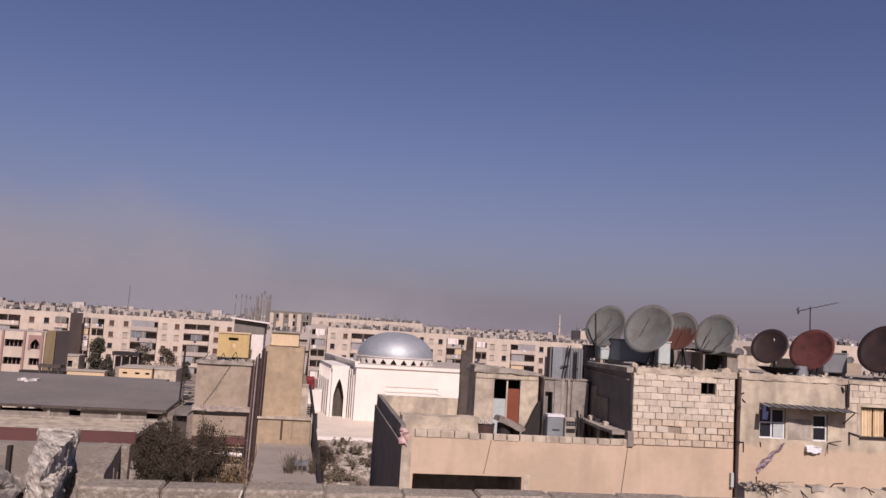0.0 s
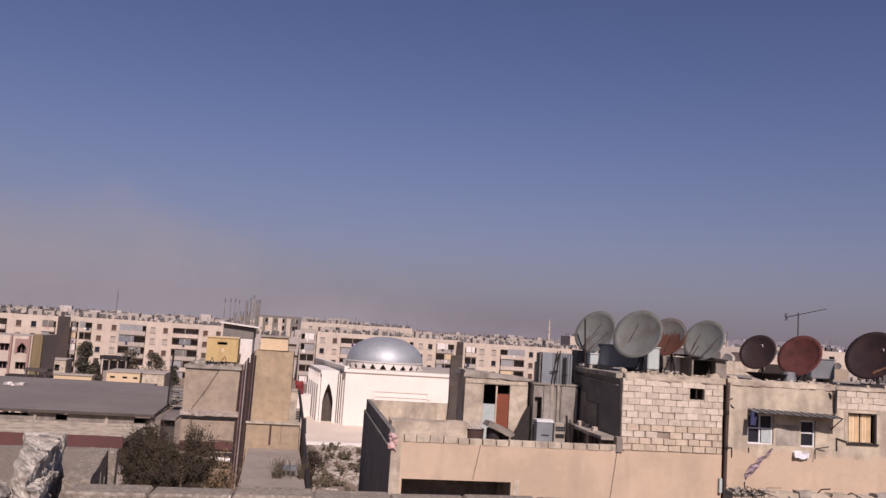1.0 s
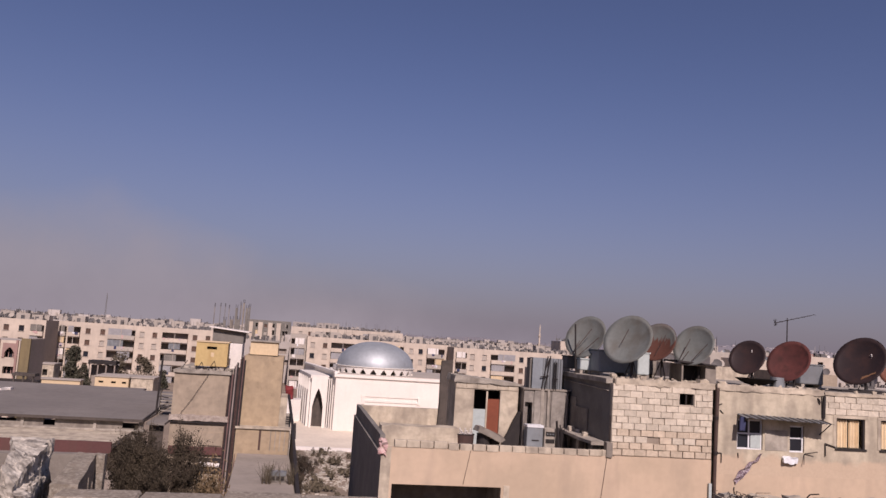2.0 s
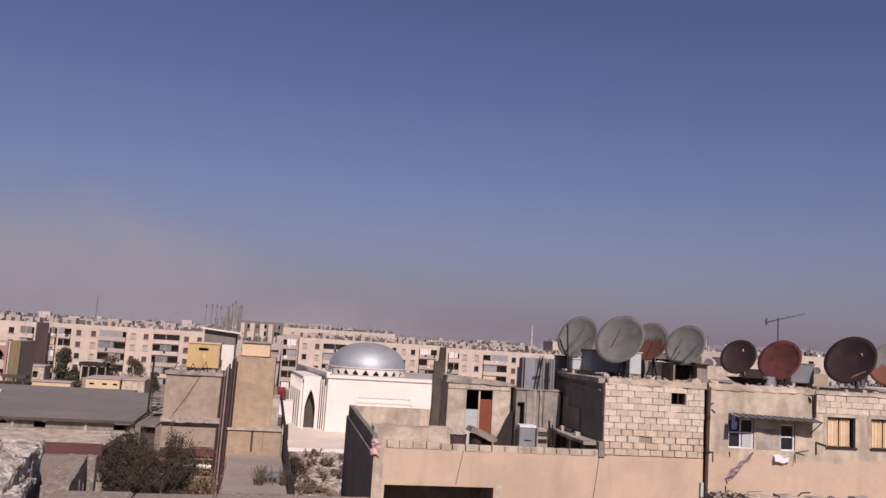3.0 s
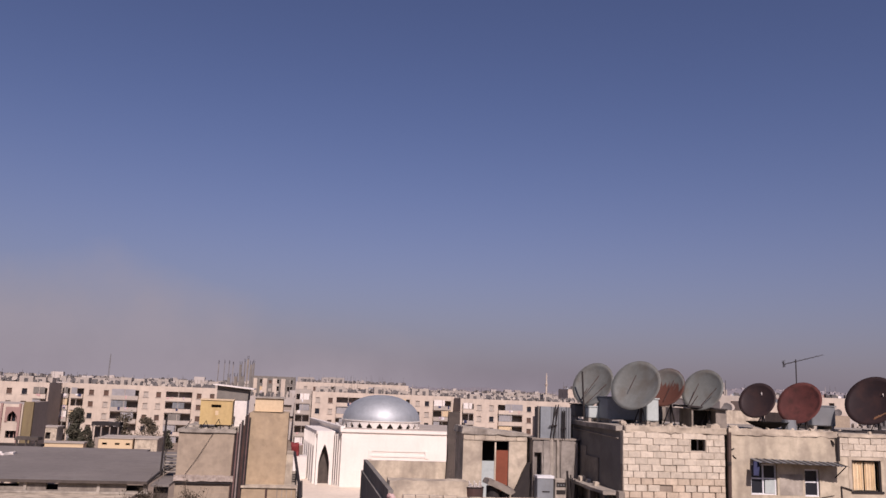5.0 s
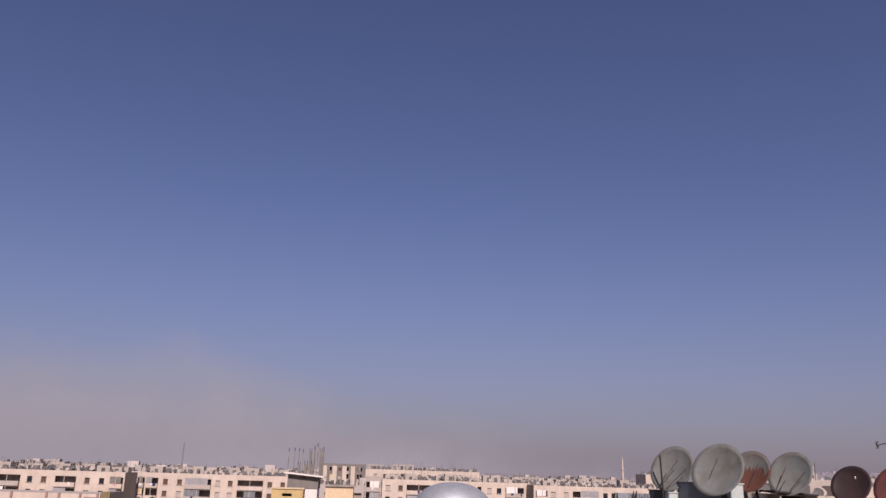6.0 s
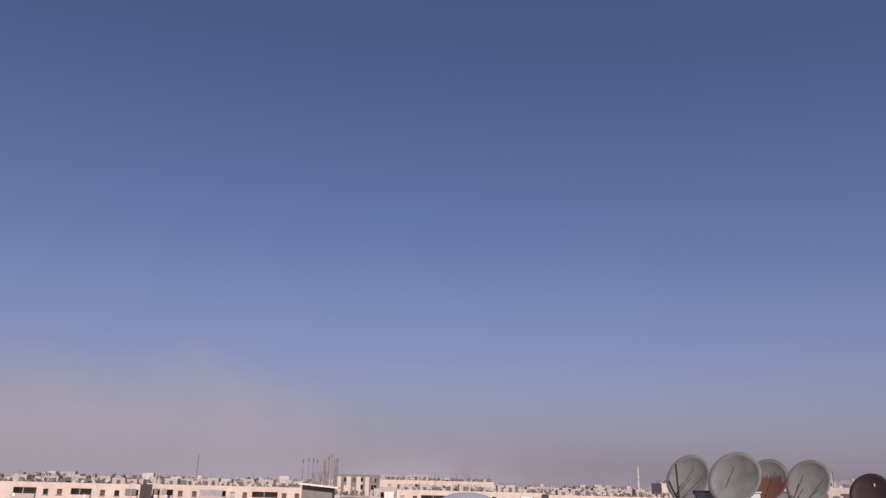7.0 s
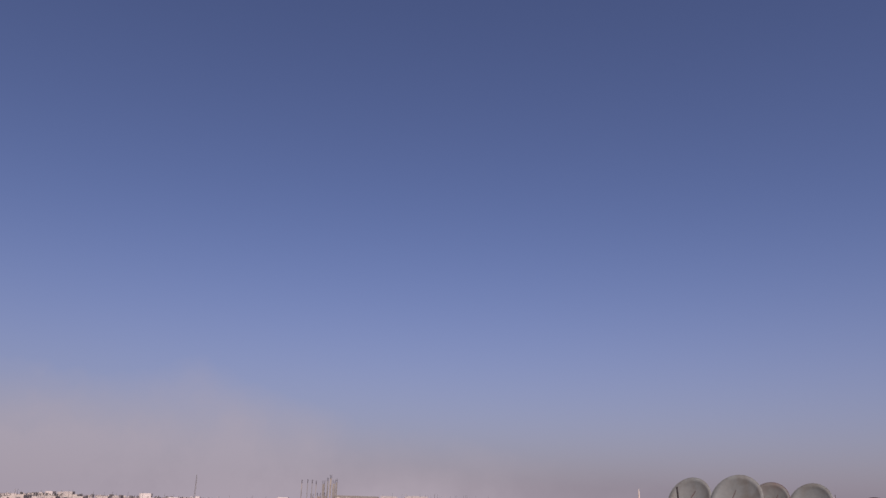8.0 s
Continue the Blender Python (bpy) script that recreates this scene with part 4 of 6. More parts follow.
for i in range(5200):
    x, y, s = rng.uniform(-4, 12), rng.uniform(55, 103), rng.uniform(0.05, 0.16) * (2.6 if rng.random() < 0.06 else 1)
    if noise.noise(Vector((x * 0.3, y * 0.12, 9.0))) < -0.12:
        continue
    box(bm, x, x + s * rng.uniform(1, 2.2), y, y + s, -0.05, s * 0.6)
soften(bm, 2.0, 0.1)
solid("rubble", bm, M_STONE, "pale stones scattered over the waste ground", "rubble", "stuff")


# ---- the flat grey-roofed building ----
hall = thing("flat_roofed_hall", "long low hall with a grey screed roof and red fascia", "building", at=(0, 0, 0))
HX0, HX1 = -34.0, -7.2
bm = B()
box(bm, HX0, HX1, 43.1, 60.5, 9.8, 9.9)
box(bm, HX0 + 4, -10.5, 60.5, 62.2, 9.8, 9.9)
part("roof", bm, M_ROOFFELT, hall)
bm = B()
rod(bm, (HX1, 42.7, 9.93), (-7.55, 52.5, 9.95), 0.06)
part("roof_pipe", bm, M_IRON, hall)
bm = B()
box(bm, HX0, HX1, 43.03, 43.1, 9.78, 9.905)
soften(bm, 1.5, 0.02)
part("gutter", bm, M_BOARDSHADE, hall, "dark gutter edge")
bm = B()
box(bm, HX1 + 0.003, -6.3, 43.6, 56, 9.6, 9.72)
part("lower_roof", bm, M_ROOFFELT, hall)
# Dark colour stands for the shadow below the lower roof.
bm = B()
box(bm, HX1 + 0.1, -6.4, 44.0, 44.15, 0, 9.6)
part("lower_front_wall", bm, M_BOARDSHADE, hall)
holes = [(-15.3, -13.3, 9.55, 9.74), (-12.05, -11.5, 9.4, 9.74), (-21, -18.5, 9.4, 9.74), (-26, -23, 9.4, 9.74), (-8.3, -7.5, 9.4, 9.74)]
bm = B()
wall(bm, HX0, HX1 - 0.1, 0, 9.8, 43.3, 43.5, holes)
part("wall", bm, M_OLDCEM, hall)
# Near-black sheet paints the unlit room behind the slots.
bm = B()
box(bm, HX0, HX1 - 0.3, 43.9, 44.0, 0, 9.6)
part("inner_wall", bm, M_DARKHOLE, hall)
for x in (-26.5, -22.5, -17.5, -13.0, -9.6):
    bm = B()
    box(bm, x - 0.07, x + 0.07, 43.22, 43.3, 9.2, 9.8)
    part("mullion", bm, M_CEMENT, hall)
bm = B()
box(bm, HX0, HX1 - 0.6, 38.9, 43.3, 9.05, 9.27)
part("canopy", bm, M_PALE, hall, "pale dusty canopy slab")
bm = B()
box(bm, HX0, HX1 - 0.6, 38.75, 38.9, 8.62, 9.36)
part("fascia", bm, M_REDBEAM, hall, "faded red fascia beam")
bm = B()
box(bm, HX0, HX1, 43.1, 43.3, 9.28, 9.36)
part("ledge", bm, M_CEMENT, hall)
# Shade-toned brown carries the shade under the fascia.
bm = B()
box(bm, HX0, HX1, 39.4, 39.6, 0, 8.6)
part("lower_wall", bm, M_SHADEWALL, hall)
bm = B()
box(bm, -17.3, -16.2, 41.2, 42.2, 9.27, 9.42)
chip(bm, 5, 2.5, 0.12, 6)
solid("canopy_debris", bm, M_BOARDSHADE, "dark heap of rotten boards on a canopy", "debris")
bm = B()
chunk = [(-18.75 + 0.14 * k, 55.4 + 0.35 * math.sin(k * 1.1)) for k in range(9)]
prism(bm, chunk + [(xa, ya + 0.45 + 0.2 * math.sin(xa * 7)) for xa, ya in chunk[::-1]], 9.9, 9.97)
for v in bm.verts:
    if v.co.z > 9.95:
        v.co.z += 0.09 * abs(math.sin(v.co.x * 9))
solid("plastic_sheet", bm, M_WHITEWASH, "crumpled pale plastic sheet lying on the roof", "sheet")

# ---- rendered house with roof box ----
house = thing("rendered_house", "tan rendered house with cracked ledge and flat roof", "house", at=(0, 0, 0))
bm = B()
box(bm, -6.25, -3.38, 45.0, 52, 0, 12.25)
chip(bm, 6, 0.8, 0.03, 5)
part("wall", bm, M_BEIGE, house)
bm = B()
box(bm, -6.32, -3.3, 44.9, 52, 12.25, 12.42)
chip(bm, 5, 2.0, 0.04, 6)
part("roof", bm, M_CEMENT, house)
bm = B()
box(bm, -6.3, -3.28, 44.8, 45.0, 9.76, 10.06)
chip(bm, 14, 5, 0.045, 8)
part("ledge", bm, M_LEDGE, house, "eroded pale ledge")
bm = B()
box(bm, -6.3, -3.3, 44.86, 44.92, 9.64, 9.70)
part("drip_edge", bm, M_IRON, house)
bm = B()
box(bm, -6.2, -3.42, 44.86, 44.96, 8.02, 8.42)
chip(bm, 4, 2.0, 0.02, 4)
part("painted_band", bm, M_REDBEAM, house, "faded red painted band")
# Flat panel whose dark colour stands for the shade of a recess.
bm = B()
box(bm, -4.6, -3.45, 44.88, 44.96, 7.1, 7.85)
part("service_hatch", bm, M_IRON, house, "dark panel drawn for a shaded recess")
bm = B()
rod(bm, (-4.5, 44.8, 7.55), (-3.5, 44.8, 7.5), 0.11, n=8)
part("white_pipe", bm, M_WHITEWASH, house, "white plastic pipe length")
# This face takes sun here, so the brown colour carries its shade.
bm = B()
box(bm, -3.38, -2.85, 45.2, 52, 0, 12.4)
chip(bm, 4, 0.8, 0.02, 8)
part("side_wall", bm, M_SHADEWALL, house, "brown side wall, its shade put in the colour")
for k in range(11):
    bm = B()
    u = k / 10
    rod(bm, (-3.44 + 0.74 * u, 44.7 - 0.1 * u + 0.05 * (k % 3), 5.2), (-3.38 + 0.74 * u, 45.05, 12.45 + 1.0 * u - 0.35 * (k % 4 == 2)), 0.03 + 0.012 * (k % 3), n=6)
    part("downpipe", bm, (M_RUST, M_IRON, M_REDPIPE, M_IRON, M_GREYPIPE, M_IRON, M_RUST)[k % 7], house, ("rusty downpipe", "dark iron downpipe", "faded red downpipe", "dark iron downpipe", "pinkish grey downpipe", "dark iron downpipe", "rusty downpipe")[k % 7])
bm = B()
box(bm, -4.72, -3.5, 44.93, 45.0, 8.5, 9.15)
part("panel", bm, M_BEIGE, house, "grey cement panel above the red band")
bm = B()
rod(bm, (-5.75, 44.92, 10.1), (-5.2, 44.92, 10.95), 0.011, n=4)
rod(bm, (-5.2, 44.92, 10.95), (-4.45, 44.92, 12.3), 0.011, n=4)
part("cable", bm, M_IRON, house)
bm = B()
for i in range(46):
    x = random.uniform(-6.2, -3.6)
    y = random.uniform(45, 47)
    s = random.uniform(0.05, 0.22)
    box(bm, x, x + s, y, y + s, 12.4, 12.42 + s * 0.6)
soften(bm, 5, 0.05)
solid("roof_rubble", bm, M_CEMENT, "broken cement rubble along a roof edge", "rubble", "stuff")
for k, (a, c) in enumerate((((-5.2, 12.42), (-4.95, 12.85)), ((-4.95, 12.85), (-4.8, 12.45)), ((-4.6, 12.42), (-4.3, 12.95)), ((-4.3, 12.95), (-4.15, 12.45)), ((-6.0, 12.42), (-5.7, 12.9)))):
    bm = B()
    rod(bm, (a[0], 45.3, a[1]), (c[0], 45.35, c[1]), 0.018, n=4)
    solid("bent_rebar", bm, M_IRON, "bent dark rebar sticking out of the roof edge", "rebar", group="bent bars")

kiosk = thing("yellow_booth", "yellow sheet-metal booth with a dark slot, on a roof", "booth", at=(-4.52, 46.0, 12.42))
bm = B()
wall(bm, -0.86, 0.82, 0.2, 1.5, 0, 0.06, [(-0.3, 0.22, 1.12, 1.27)])
box(bm, -0.86, -0.8, 0.06, 1.3, 0.2, 1.5)
box(bm, 0.76, 0.82, 0.06, 1.3, 0.2, 1.5)
box(bm, -0.8, 0.76, 1.24, 1.3, 0.2, 1.5)
part("body", bm, M_YELLOW, kiosk)
bm = B()
box(bm, -0.92, 0.88, -0.05, 1.36, 1.5, 1.56)
part("roof", bm, M_CREAM, kiosk)
bm = B()
box(bm, -0.8, 0.76, 0.2, 0.24, 0.3, 1.45)
part("liner", bm, M_DARKHOLE, kiosk)
bm = B()
box(bm, -0.06, 0.1, -0.012, 0, 0.72, 0.95)
part("plate", bm, M_CREAM, kiosk, "small pale plate")
for x in (-0.8, 0.7):
    bm = B()
    box(bm, x, x + 0.08, 0.05, 0.13, 0, 0.2)
    part("foot", bm, M_IRON, kiosk)
for x in (-0.86, 0.78):
    bm = B()
    box(bm, x - 0.01, x + 0.05, -0.02, 0, 0.2, 1.5)
    part("corner_trim", bm, M_YELLOW, kiosk)

shed = thing("roof_shed", "white shed with a dark eave and pale sheet roof", "shed", at=(-3.85, 48.5, 12.42))
bm = B()
box(bm, -0.95, 0.75, 0, 2.0, 0, 1.95)
part("wall", bm, M_WHITEWASH, shed)
bm = B()
box(bm, -0.98, 0.78, -0.04, 2.04, 1.5, 2.05)
part("eave", bm, M_GREYWALL, shed, "dark grey boarded eave")
bm = B()
profile(bm, [(-1.2, 2.32), (1.1, 2.12), (1.1, 2.18), (-1.2, 2.38)], -0.35, 2.3)
part("roof", bm, M_WHITEWASH, shed, "pale sheet roof")
bm = B()
profile(bm, [(-0.98, 2.05), (0.78, 2.05), (0.78, 2.14), (-0.98, 2.3)], 0, 2.0)
part("gable", bm, M_GREYWALL, shed)

pole = thing("iron_pole", "dark iron pole with stays by the hall roof", "pole", at=(-7.35, 46.5, 9.9))
bm = B()
rod(bm, (0.12, 0, 0), (0.18, 0, 3.0), 0.06)
part("shaft", bm, M_IRON, pole)
bm = B()
rod(bm, (0.12, 0, 0), (0.6, 0, 0.4), 0.03)
rod(bm, (0.14, 0, 0.9), (0.7, 0, 0.85), 0.03)
rod(bm, (0.15, 0, 1.3), (0.7, 0, 1.3), 0.03)
part("stay", bm, M_IRON, pole)
ladder = thing("ladder_stair", "grey outside ladder stair against the tan house", "stair", at=(0, 0, 0))
for x in (-7.22, -6.42):
    bm = B()
    box(bm, x, x + 0.05, 47.2, 47.5, 8.0, 11.1)
    part("stringer", bm, M_CEMENT, ladder)
for k in range(6):
    bm = B()
    box(bm, -7.2, -6.4, 47.2, 47.5, 9.95 + 0.18 * k, 10.0 + 0.18 * k)
    part("tread", bm, M_CEMENT, ladder)

# ---- stair tower with lower yard ----
tower = thing("stair_tower", "tan rendered stair tower with a cream box on its roof", "building", at=(0, 0, 0))
bm = B()
box(bm, -2.72, -0.62, 45.4, 49, 0, 13.35)
chip(bm, 14, 1.4, 0.03, 15)
part("wall", bm, M_TAN, tower)
bm = B()
box(bm, -0.62, -0.25, 46.2, 49, 0, 11.1)
chip(bm, 6, 1.0, 0.06, 16)
part("side_wall", bm, M_PALE, tower)
bm = B()
box(bm, -2.5, -0.98, 46.0, 48, 13.4, 14.12)
part("roof_box", bm, M_CREAM, tower, "cream rendered roof box")
bm = B()
box(bm, -2.58, -0.9, 45.9, 48.1, 14.12, 14.18)
part("roof_box_lid", bm, M_CEMENT, tower)
bm = B()
box(bm, -2.8, 0.02, 44.75, 45.4, 0, 9.5)
chip(bm, 5, 0.9, 0.02, 18)
part("lower_wall", bm, M_TAN, tower)
bm = B()
box(bm, -2.84, 0.08, 44.65, 45.4, 9.5, 9.6)
part("lower_coping", bm, M_PALE, tower)
for x in (-1.55, -0.95, -0.7, -0.45, -0.2):
    bm = B()
    box(bm, x - 0.02, x + 0.02 + (0.07 if x < -1.5 else 0), 44.72, 44.75, 8.4, 9.45)
    part("rib", bm, M_RUST if x < -1.5 else M_CEMENT, tower)
bm = B()
prism(bm, [(-2.24, 33), (0.5, 33), (0.1, 44.66), (-2.61, 44.66)], 0, 8.2)
part("lower_roof", bm, M_SLAB, tower, "dusty concrete lower roof")
bm = B()
prism(bm, [(0.5, 33), (0.66, 33), (0.24, 46.9), (0.1, 46.9)], 0, 8.4)
for v in bm.verts:
    if v.co.z > 1 and v.co.y > 40:
        v.co.z = 9.5
part("side_parapet", bm, M_IRON, tower, "dark side parapet")
bm = B()
rod(bm, (0.3, 46.4, 8.95), (-0.2, 54, 10.6), 0.09)
rod(bm, (0.35, 46.0, 8.9), (0.3, 46.4, 9.7), 0.06)
part("rail", bm, M_IRON, tower)
alley = thing("alley_wall", "long low dark wall beside the alley", "wall", at=(0, 0, 0))
bm = B()
prism(bm, [(0.2, 50), (0.5, 50), (-1.0, 92), (-1.3, 92)], 0, 6.2)
part("wall", bm, M_SHADEWALL, alley)
bm = B()
prism(bm, [(-2.6, 52), (0.1, 52), (-1.1, 70), (-3, 70)], 0, 8.4)
solid("back_shed", bm, M_CEMENT, "grey cement back shed behind the tower", "shed")

cooler = thing("air_cooler", "dusty grey metal air cooler on the back shed", "air cooler", at=(-0.25, 50.6, 8.4))
bm = B()
box(bm, -0.3, 0.3, 0, 0.5, 0, 1.35)
bevel(bm, 0.03)
part("body", bm, M_CEMENT, cooler)
for k in range(4):
    bm = B()
    box(bm, -0.22, 0.22, -0.02, 0, 0.75 + 0.13 * k, 0.82 + 0.13 * k)
    part("louvre", bm, M_IRON, cooler)
bike = thing("scrap_heap", "heap of grey scrap and pale sheet on the lower roof", "scrap heap", at=(-0.32, 37.0, 8.2))
bm = B()
box(bm, -0.36, 0.36, -0.22, 0.22, 0.3, 0.46)
chip(bm, 3, 3.0, 0.04, 3)
part("lid", bm, M_ZINC, bike)
bm = B()
box(bm, -0.34, 0.34, -0.2, 0.2, 0, 0.3)
chip(bm, 3, 3.0, 0.03, 9)
part("box", bm, M_GREYWALL, bike)
# Flat near-black plates paint the slots and their shade.
for k in range(3):
    bm = B()
    box(bm, -0.26 + 0.2 * k, -0.12 + 0.2 * k, -0.235, -0.2, 0.1, 0.26)
    part("slot", bm, M_DARKHOLE, bike)


# ---- bare trees ----
def bare_tree(x, y, z0, z1, spread, seed, label, depth=7, lean=0.0, foliage=5200, width=1.0):
    rng = random.Random(seed)
    t = thing("bare_tree", label, "tree", "bare trees", at=(x, y, z0))
    trunk, twigs = B(), B()
    h = z1 - z0

    def grow(p, d, length, r, level):
        q = p + d * length
        rod(trunk if level < 3 else twigs, p, q, r, r * 0.66, 6 if level < 3 else 3)
        if level >= depth:
            for _ in range(5):
                u = (d + Vector((rng.gauss(0, 0.7), rng.gauss(0, 0.7), rng.gauss(0, 0.6)))).normalized()
                rod(twigs, q, q + u * length * rng.uniform(0.6, 1.5), 0.008, 0.004, 3)
            return
        for _ in range(3 if level > 0 else 4):
            u = Vector((rng.gauss(0, 1) * spread, rng.gauss(0, 1) * spread, rng.gauss(0.2, 0.5)))
            grow(q, (d * 0.75 + u * 0.75).normalized(), length * rng.uniform(0.66, 0.86), max(0.010, r * 0.6), level + 1)

    rod(trunk, (0, 0, 0), (lean, 0, h * 0.55), 0.22, 0.15, 8)
    grow(Vector((lean, 0, h * 0.55)), Vector((0, 0, 1)), h * 0.11, 0.13, 0)
    part("trunk", trunk, M_BARK, t)
    part("twig_crown", twigs, M_TWIG, t)
    b = B()
    for i in range(foliage):
        d = Vector((rng.gauss(0, 1), rng.gauss(0, 1), rng.gauss(0, 1))).normalized() * rng.random() ** 0.5
        c = Vector((lean + d.x * width, d.y * width, h * 0.77 + d.z * h * 0.19))
        if noise.noise(c * 1.7 + Vector((seed, 0, 0))) < -0.12:
            continue
        u = Vector((rng.uniform(-1, 1), rng.uniform(-1, 1), rng.uniform(-0.6, 1.4))) * 0.075
        w = u.orthogonal() * 0.2
        b.faces.new([b.verts.new(c + k) for k in (-u, w, u, -w)])
    part("dry_foliage", b, M_DRYLEAF, t, "sparse brown-olive dry leaves")
    return t


def feathery_tree(x, y, crown, top, half, seed, label, plumes, leaves, lean=0.0):
    """A multi-stemmed tree whose thin shoots rise and fan out, set with sparse narrow leaves."""
    rng = random.Random(seed)
    t = thing("feathery_tree", label, "tree", "feathery trees", at=(x, y, 0))
    stems, shoots, leafs = B(), B(), B()
    rod(stems, (0, 0, 0), (0.05, 0, crown * 0.72), 0.17, 0.12, 8)
    limbs = []
    for k in range(7):
        a = 2 * math.pi * k / 7 + rng.uniform(-0.3, 0.3)
        e = Vector((half * 0.4 * math.cos(a), half * 0.4 * math.sin(a), crown + rng.uniform(-0.5, 0.2)))
        rod(stems, (0.05, 0, crown * rng.uniform(0.6, 0.72)), e, 0.07, 0.04, 6)
        limbs.append(e)
    high = top - crown
    for k in range(plumes):
        p = rng.choice(limbs).lerp(Vector((0, 0, crown - 0.6)), rng.uniform(0, 0.5))
        a, q = rng.uniform(0, 2 * math.pi), math.sqrt(rng.random())
        rise = high * (1 - 0.62 * q * q) * rng.uniform(0.55, 1.0) - (0.5 * high if rng.random() < 0.3 else 0)
        wisp = 1.22 if rng.random() < 0.16 else 1.0
        reach = 0.72 + 0.5 * noise.noise(Vector((math.cos(a) * 1.3, math.sin(a) * 1.3, seed * 1.7 + rise)))
        e = Vector((half * q * reach * 1.25 * wisp * math.cos(a) + lean * q, half * q * reach * 1.25 * math.sin(a), crown + rise * wisp))
        mid = p.lerp(e, 0.5) + Vector((0, 0, 0.22 * high * rng.uniform(0, 1)))
        pts = [(p * (1 - u) + mid * u) * (1 - u) + (mid * (1 - u) + e * u) * u for u in (0, 0.25, 0.5, 0.75, 1.0)]
        for n, (a0, a1) in enumerate(zip(pts, pts[1:])):
            rod(shoots, a0, a1, 0.016 - 0.003 * n, 0.013 - 0.003 * n, 3)
        for n in range(leaves if wisp == 1.0 else leaves // 3):
            u = rng.random() ** 0.75
            c = (p * (1 - u) + mid * u) * (1 - u) + (mid * (1 - u) + e * u) * u
            c = c + Vector((rng.gauss(0, 0.13), rng.gauss(0, 0.13), rng.gauss(0, 0.1))) * (1.15 - 0.5 * u)
            if noise.noise(c * 2.4 + Vector((seed, 0, 0))) < -0.34 + 0.3 * q * u:
                continue
            d = Vector((rng.uniform(-1, 1), rng.uniform(-1, 1), rng.uniform(-0.3, 1.6))) * rng.uniform(0.016, 0.036)
            w = d.orthogonal() * 0.34
            leafs.faces.new([leafs.verts.new(c + v) for v in (-d, w, d, -w)])
    part("trunk", stems, M_BARK, t)
    part("shoot_crown", shoots, M_TWIG, t)
    part("dry_foliage", leafs, M_DRYLEAF, t, "sparse brown-olive dry leaves")
    return t


feathery_tree(-5.75, 33.0, 8.7, 11.05, 1.3, 3, "dense brown-olive tree with thin upright shoots", 210, 300)
feathery_tree(-4.85, 32.5, 8.4, 10.5, 1.1, 8, "low brown-olive tree beside a denser one", 140, 260)
feathery_tree(-4.0, 33.4, 8.7, 11.2, 0.9, 13, "wispy brown tree leaning before the tan house", 130, 210, 0.3)
feathery_tree(-5.35, 33.6, 9.4, 11.3, 0.5, 29, "nearly bare wisp of a tree behind the dense one", 26, 60)
bm = B()
rng = random.Random(5)
for i in range(1000):
    c = Vector((rng.gauss(-2.85, 0.3), 33.2 + rng.gauss(0, 0.3), 8.0 + abs(rng.gauss(0, 0.6))))
    u = Vector((rng.uniform(-1, 1), rng.uniform(-1, 1), rng.uniform(-0.5, 1.5))) * 0.085
    w = u.orthogonal() * 0.22
    bm.faces.new([bm.verts.new(c + k) for k in (-u, w, u, -w)])
for i in range(40):
    a = Vector((-2.95 + rng.gauss(0, 0.15), 33.2, 7.6))
    rod(bm, a, a + Vector((rng.gauss(0, 0.4), rng.gauss(0, 0.2), rng.uniform(0.6, 1.8))), 0.012, 0.006, 3)
solid("dry_bush", bm, M_STRAW, "dry straw-coloured bush beside the bare trees", "bush", "stuff")
bare_tree(1.05, 56, 0, 6.9, 0.42, 21, "small bare tree over the waste ground", 5, 0.0, 1500, 0.6)
rng = random.Random(77)
bm = B()
for i in range(26):
    q = rng.choice([rng.uniform(-0.98, -0.6), rng.uniform(0.05, 0.4), rng.uniform(-0.98, 0.4)])
    for k in range(7):
        foot = Vector((q, 36.6 + rng.uniform(-0.3, 0.5), 8.2))
        rod(bm, foot, foot + Vector((rng.gauss(0, 0.18), rng.gauss(0, 0.15), rng.uniform(0.2, 0.95))), 0.012, 0.005, 3)
solid("dead_brush", bm, M_SHRUB, "dead brush piled on the lower roof", "brush", "stuff")


# ---- the near house: terrace, upper room, flats ----
FY = 24.0
house = thing("concrete_block_house", "peach and bare-block house with a walled roof terrace", "house", at=(0, 0, 0))
bm = B()
wall(bm, 2.88, 10.0, 0, 11.7, FY, FY + 0.2, [(3.1, 6.42, 7.4, 10.64)])
part("front_wall", bm, M_PEACH, house, "peach rendered front wall")
bm = B()
box(bm, 2.72, 3.02, FY - 0.03, FY, 0, 11.7)
box(bm, 6.5, 6.68, FY - 0.02, FY, 0, 10.7)
part("pilaster", bm, M_PALE, house)
bm = B()
box(bm, 3.1, 6.42, FY + 1.8, FY + 1.9, 7, 10.9)
box(bm, 2.95, 3.1, FY + 0.2, FY + 1.8, 7, 10.9)
box(bm, 6.42, 6.6, FY + 0.2, FY + 1.8, 7, 10.9)
part("bay_back_wall", bm, M_CEMENT, house)
# Grey cement side, part of its shade put into the dark tone.
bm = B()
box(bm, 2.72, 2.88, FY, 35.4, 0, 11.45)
part("side_wall", bm, M_GREYWALL, house, "grey cement side wall, darker in colour for its shade")
bm = B()
profile(bm, [(2.80, 11.45), (2.96, 11.45), (2.96, 11.9), (2.80, 11.9)], 25.2, 35.4)
chip(bm, 3, 2, 0.02, 4)
part("side_parapet", bm, M_GREYWALL, house)
bm = B()
box(bm, 2.96, 10.0, 35.3, 35.55, 10.9, 11.87)
chip(bm, 6, 1.5, 0.025, 6)
part("back_parapet", bm, M_PALE, house, "pale weathered back parapet")
bm = B()
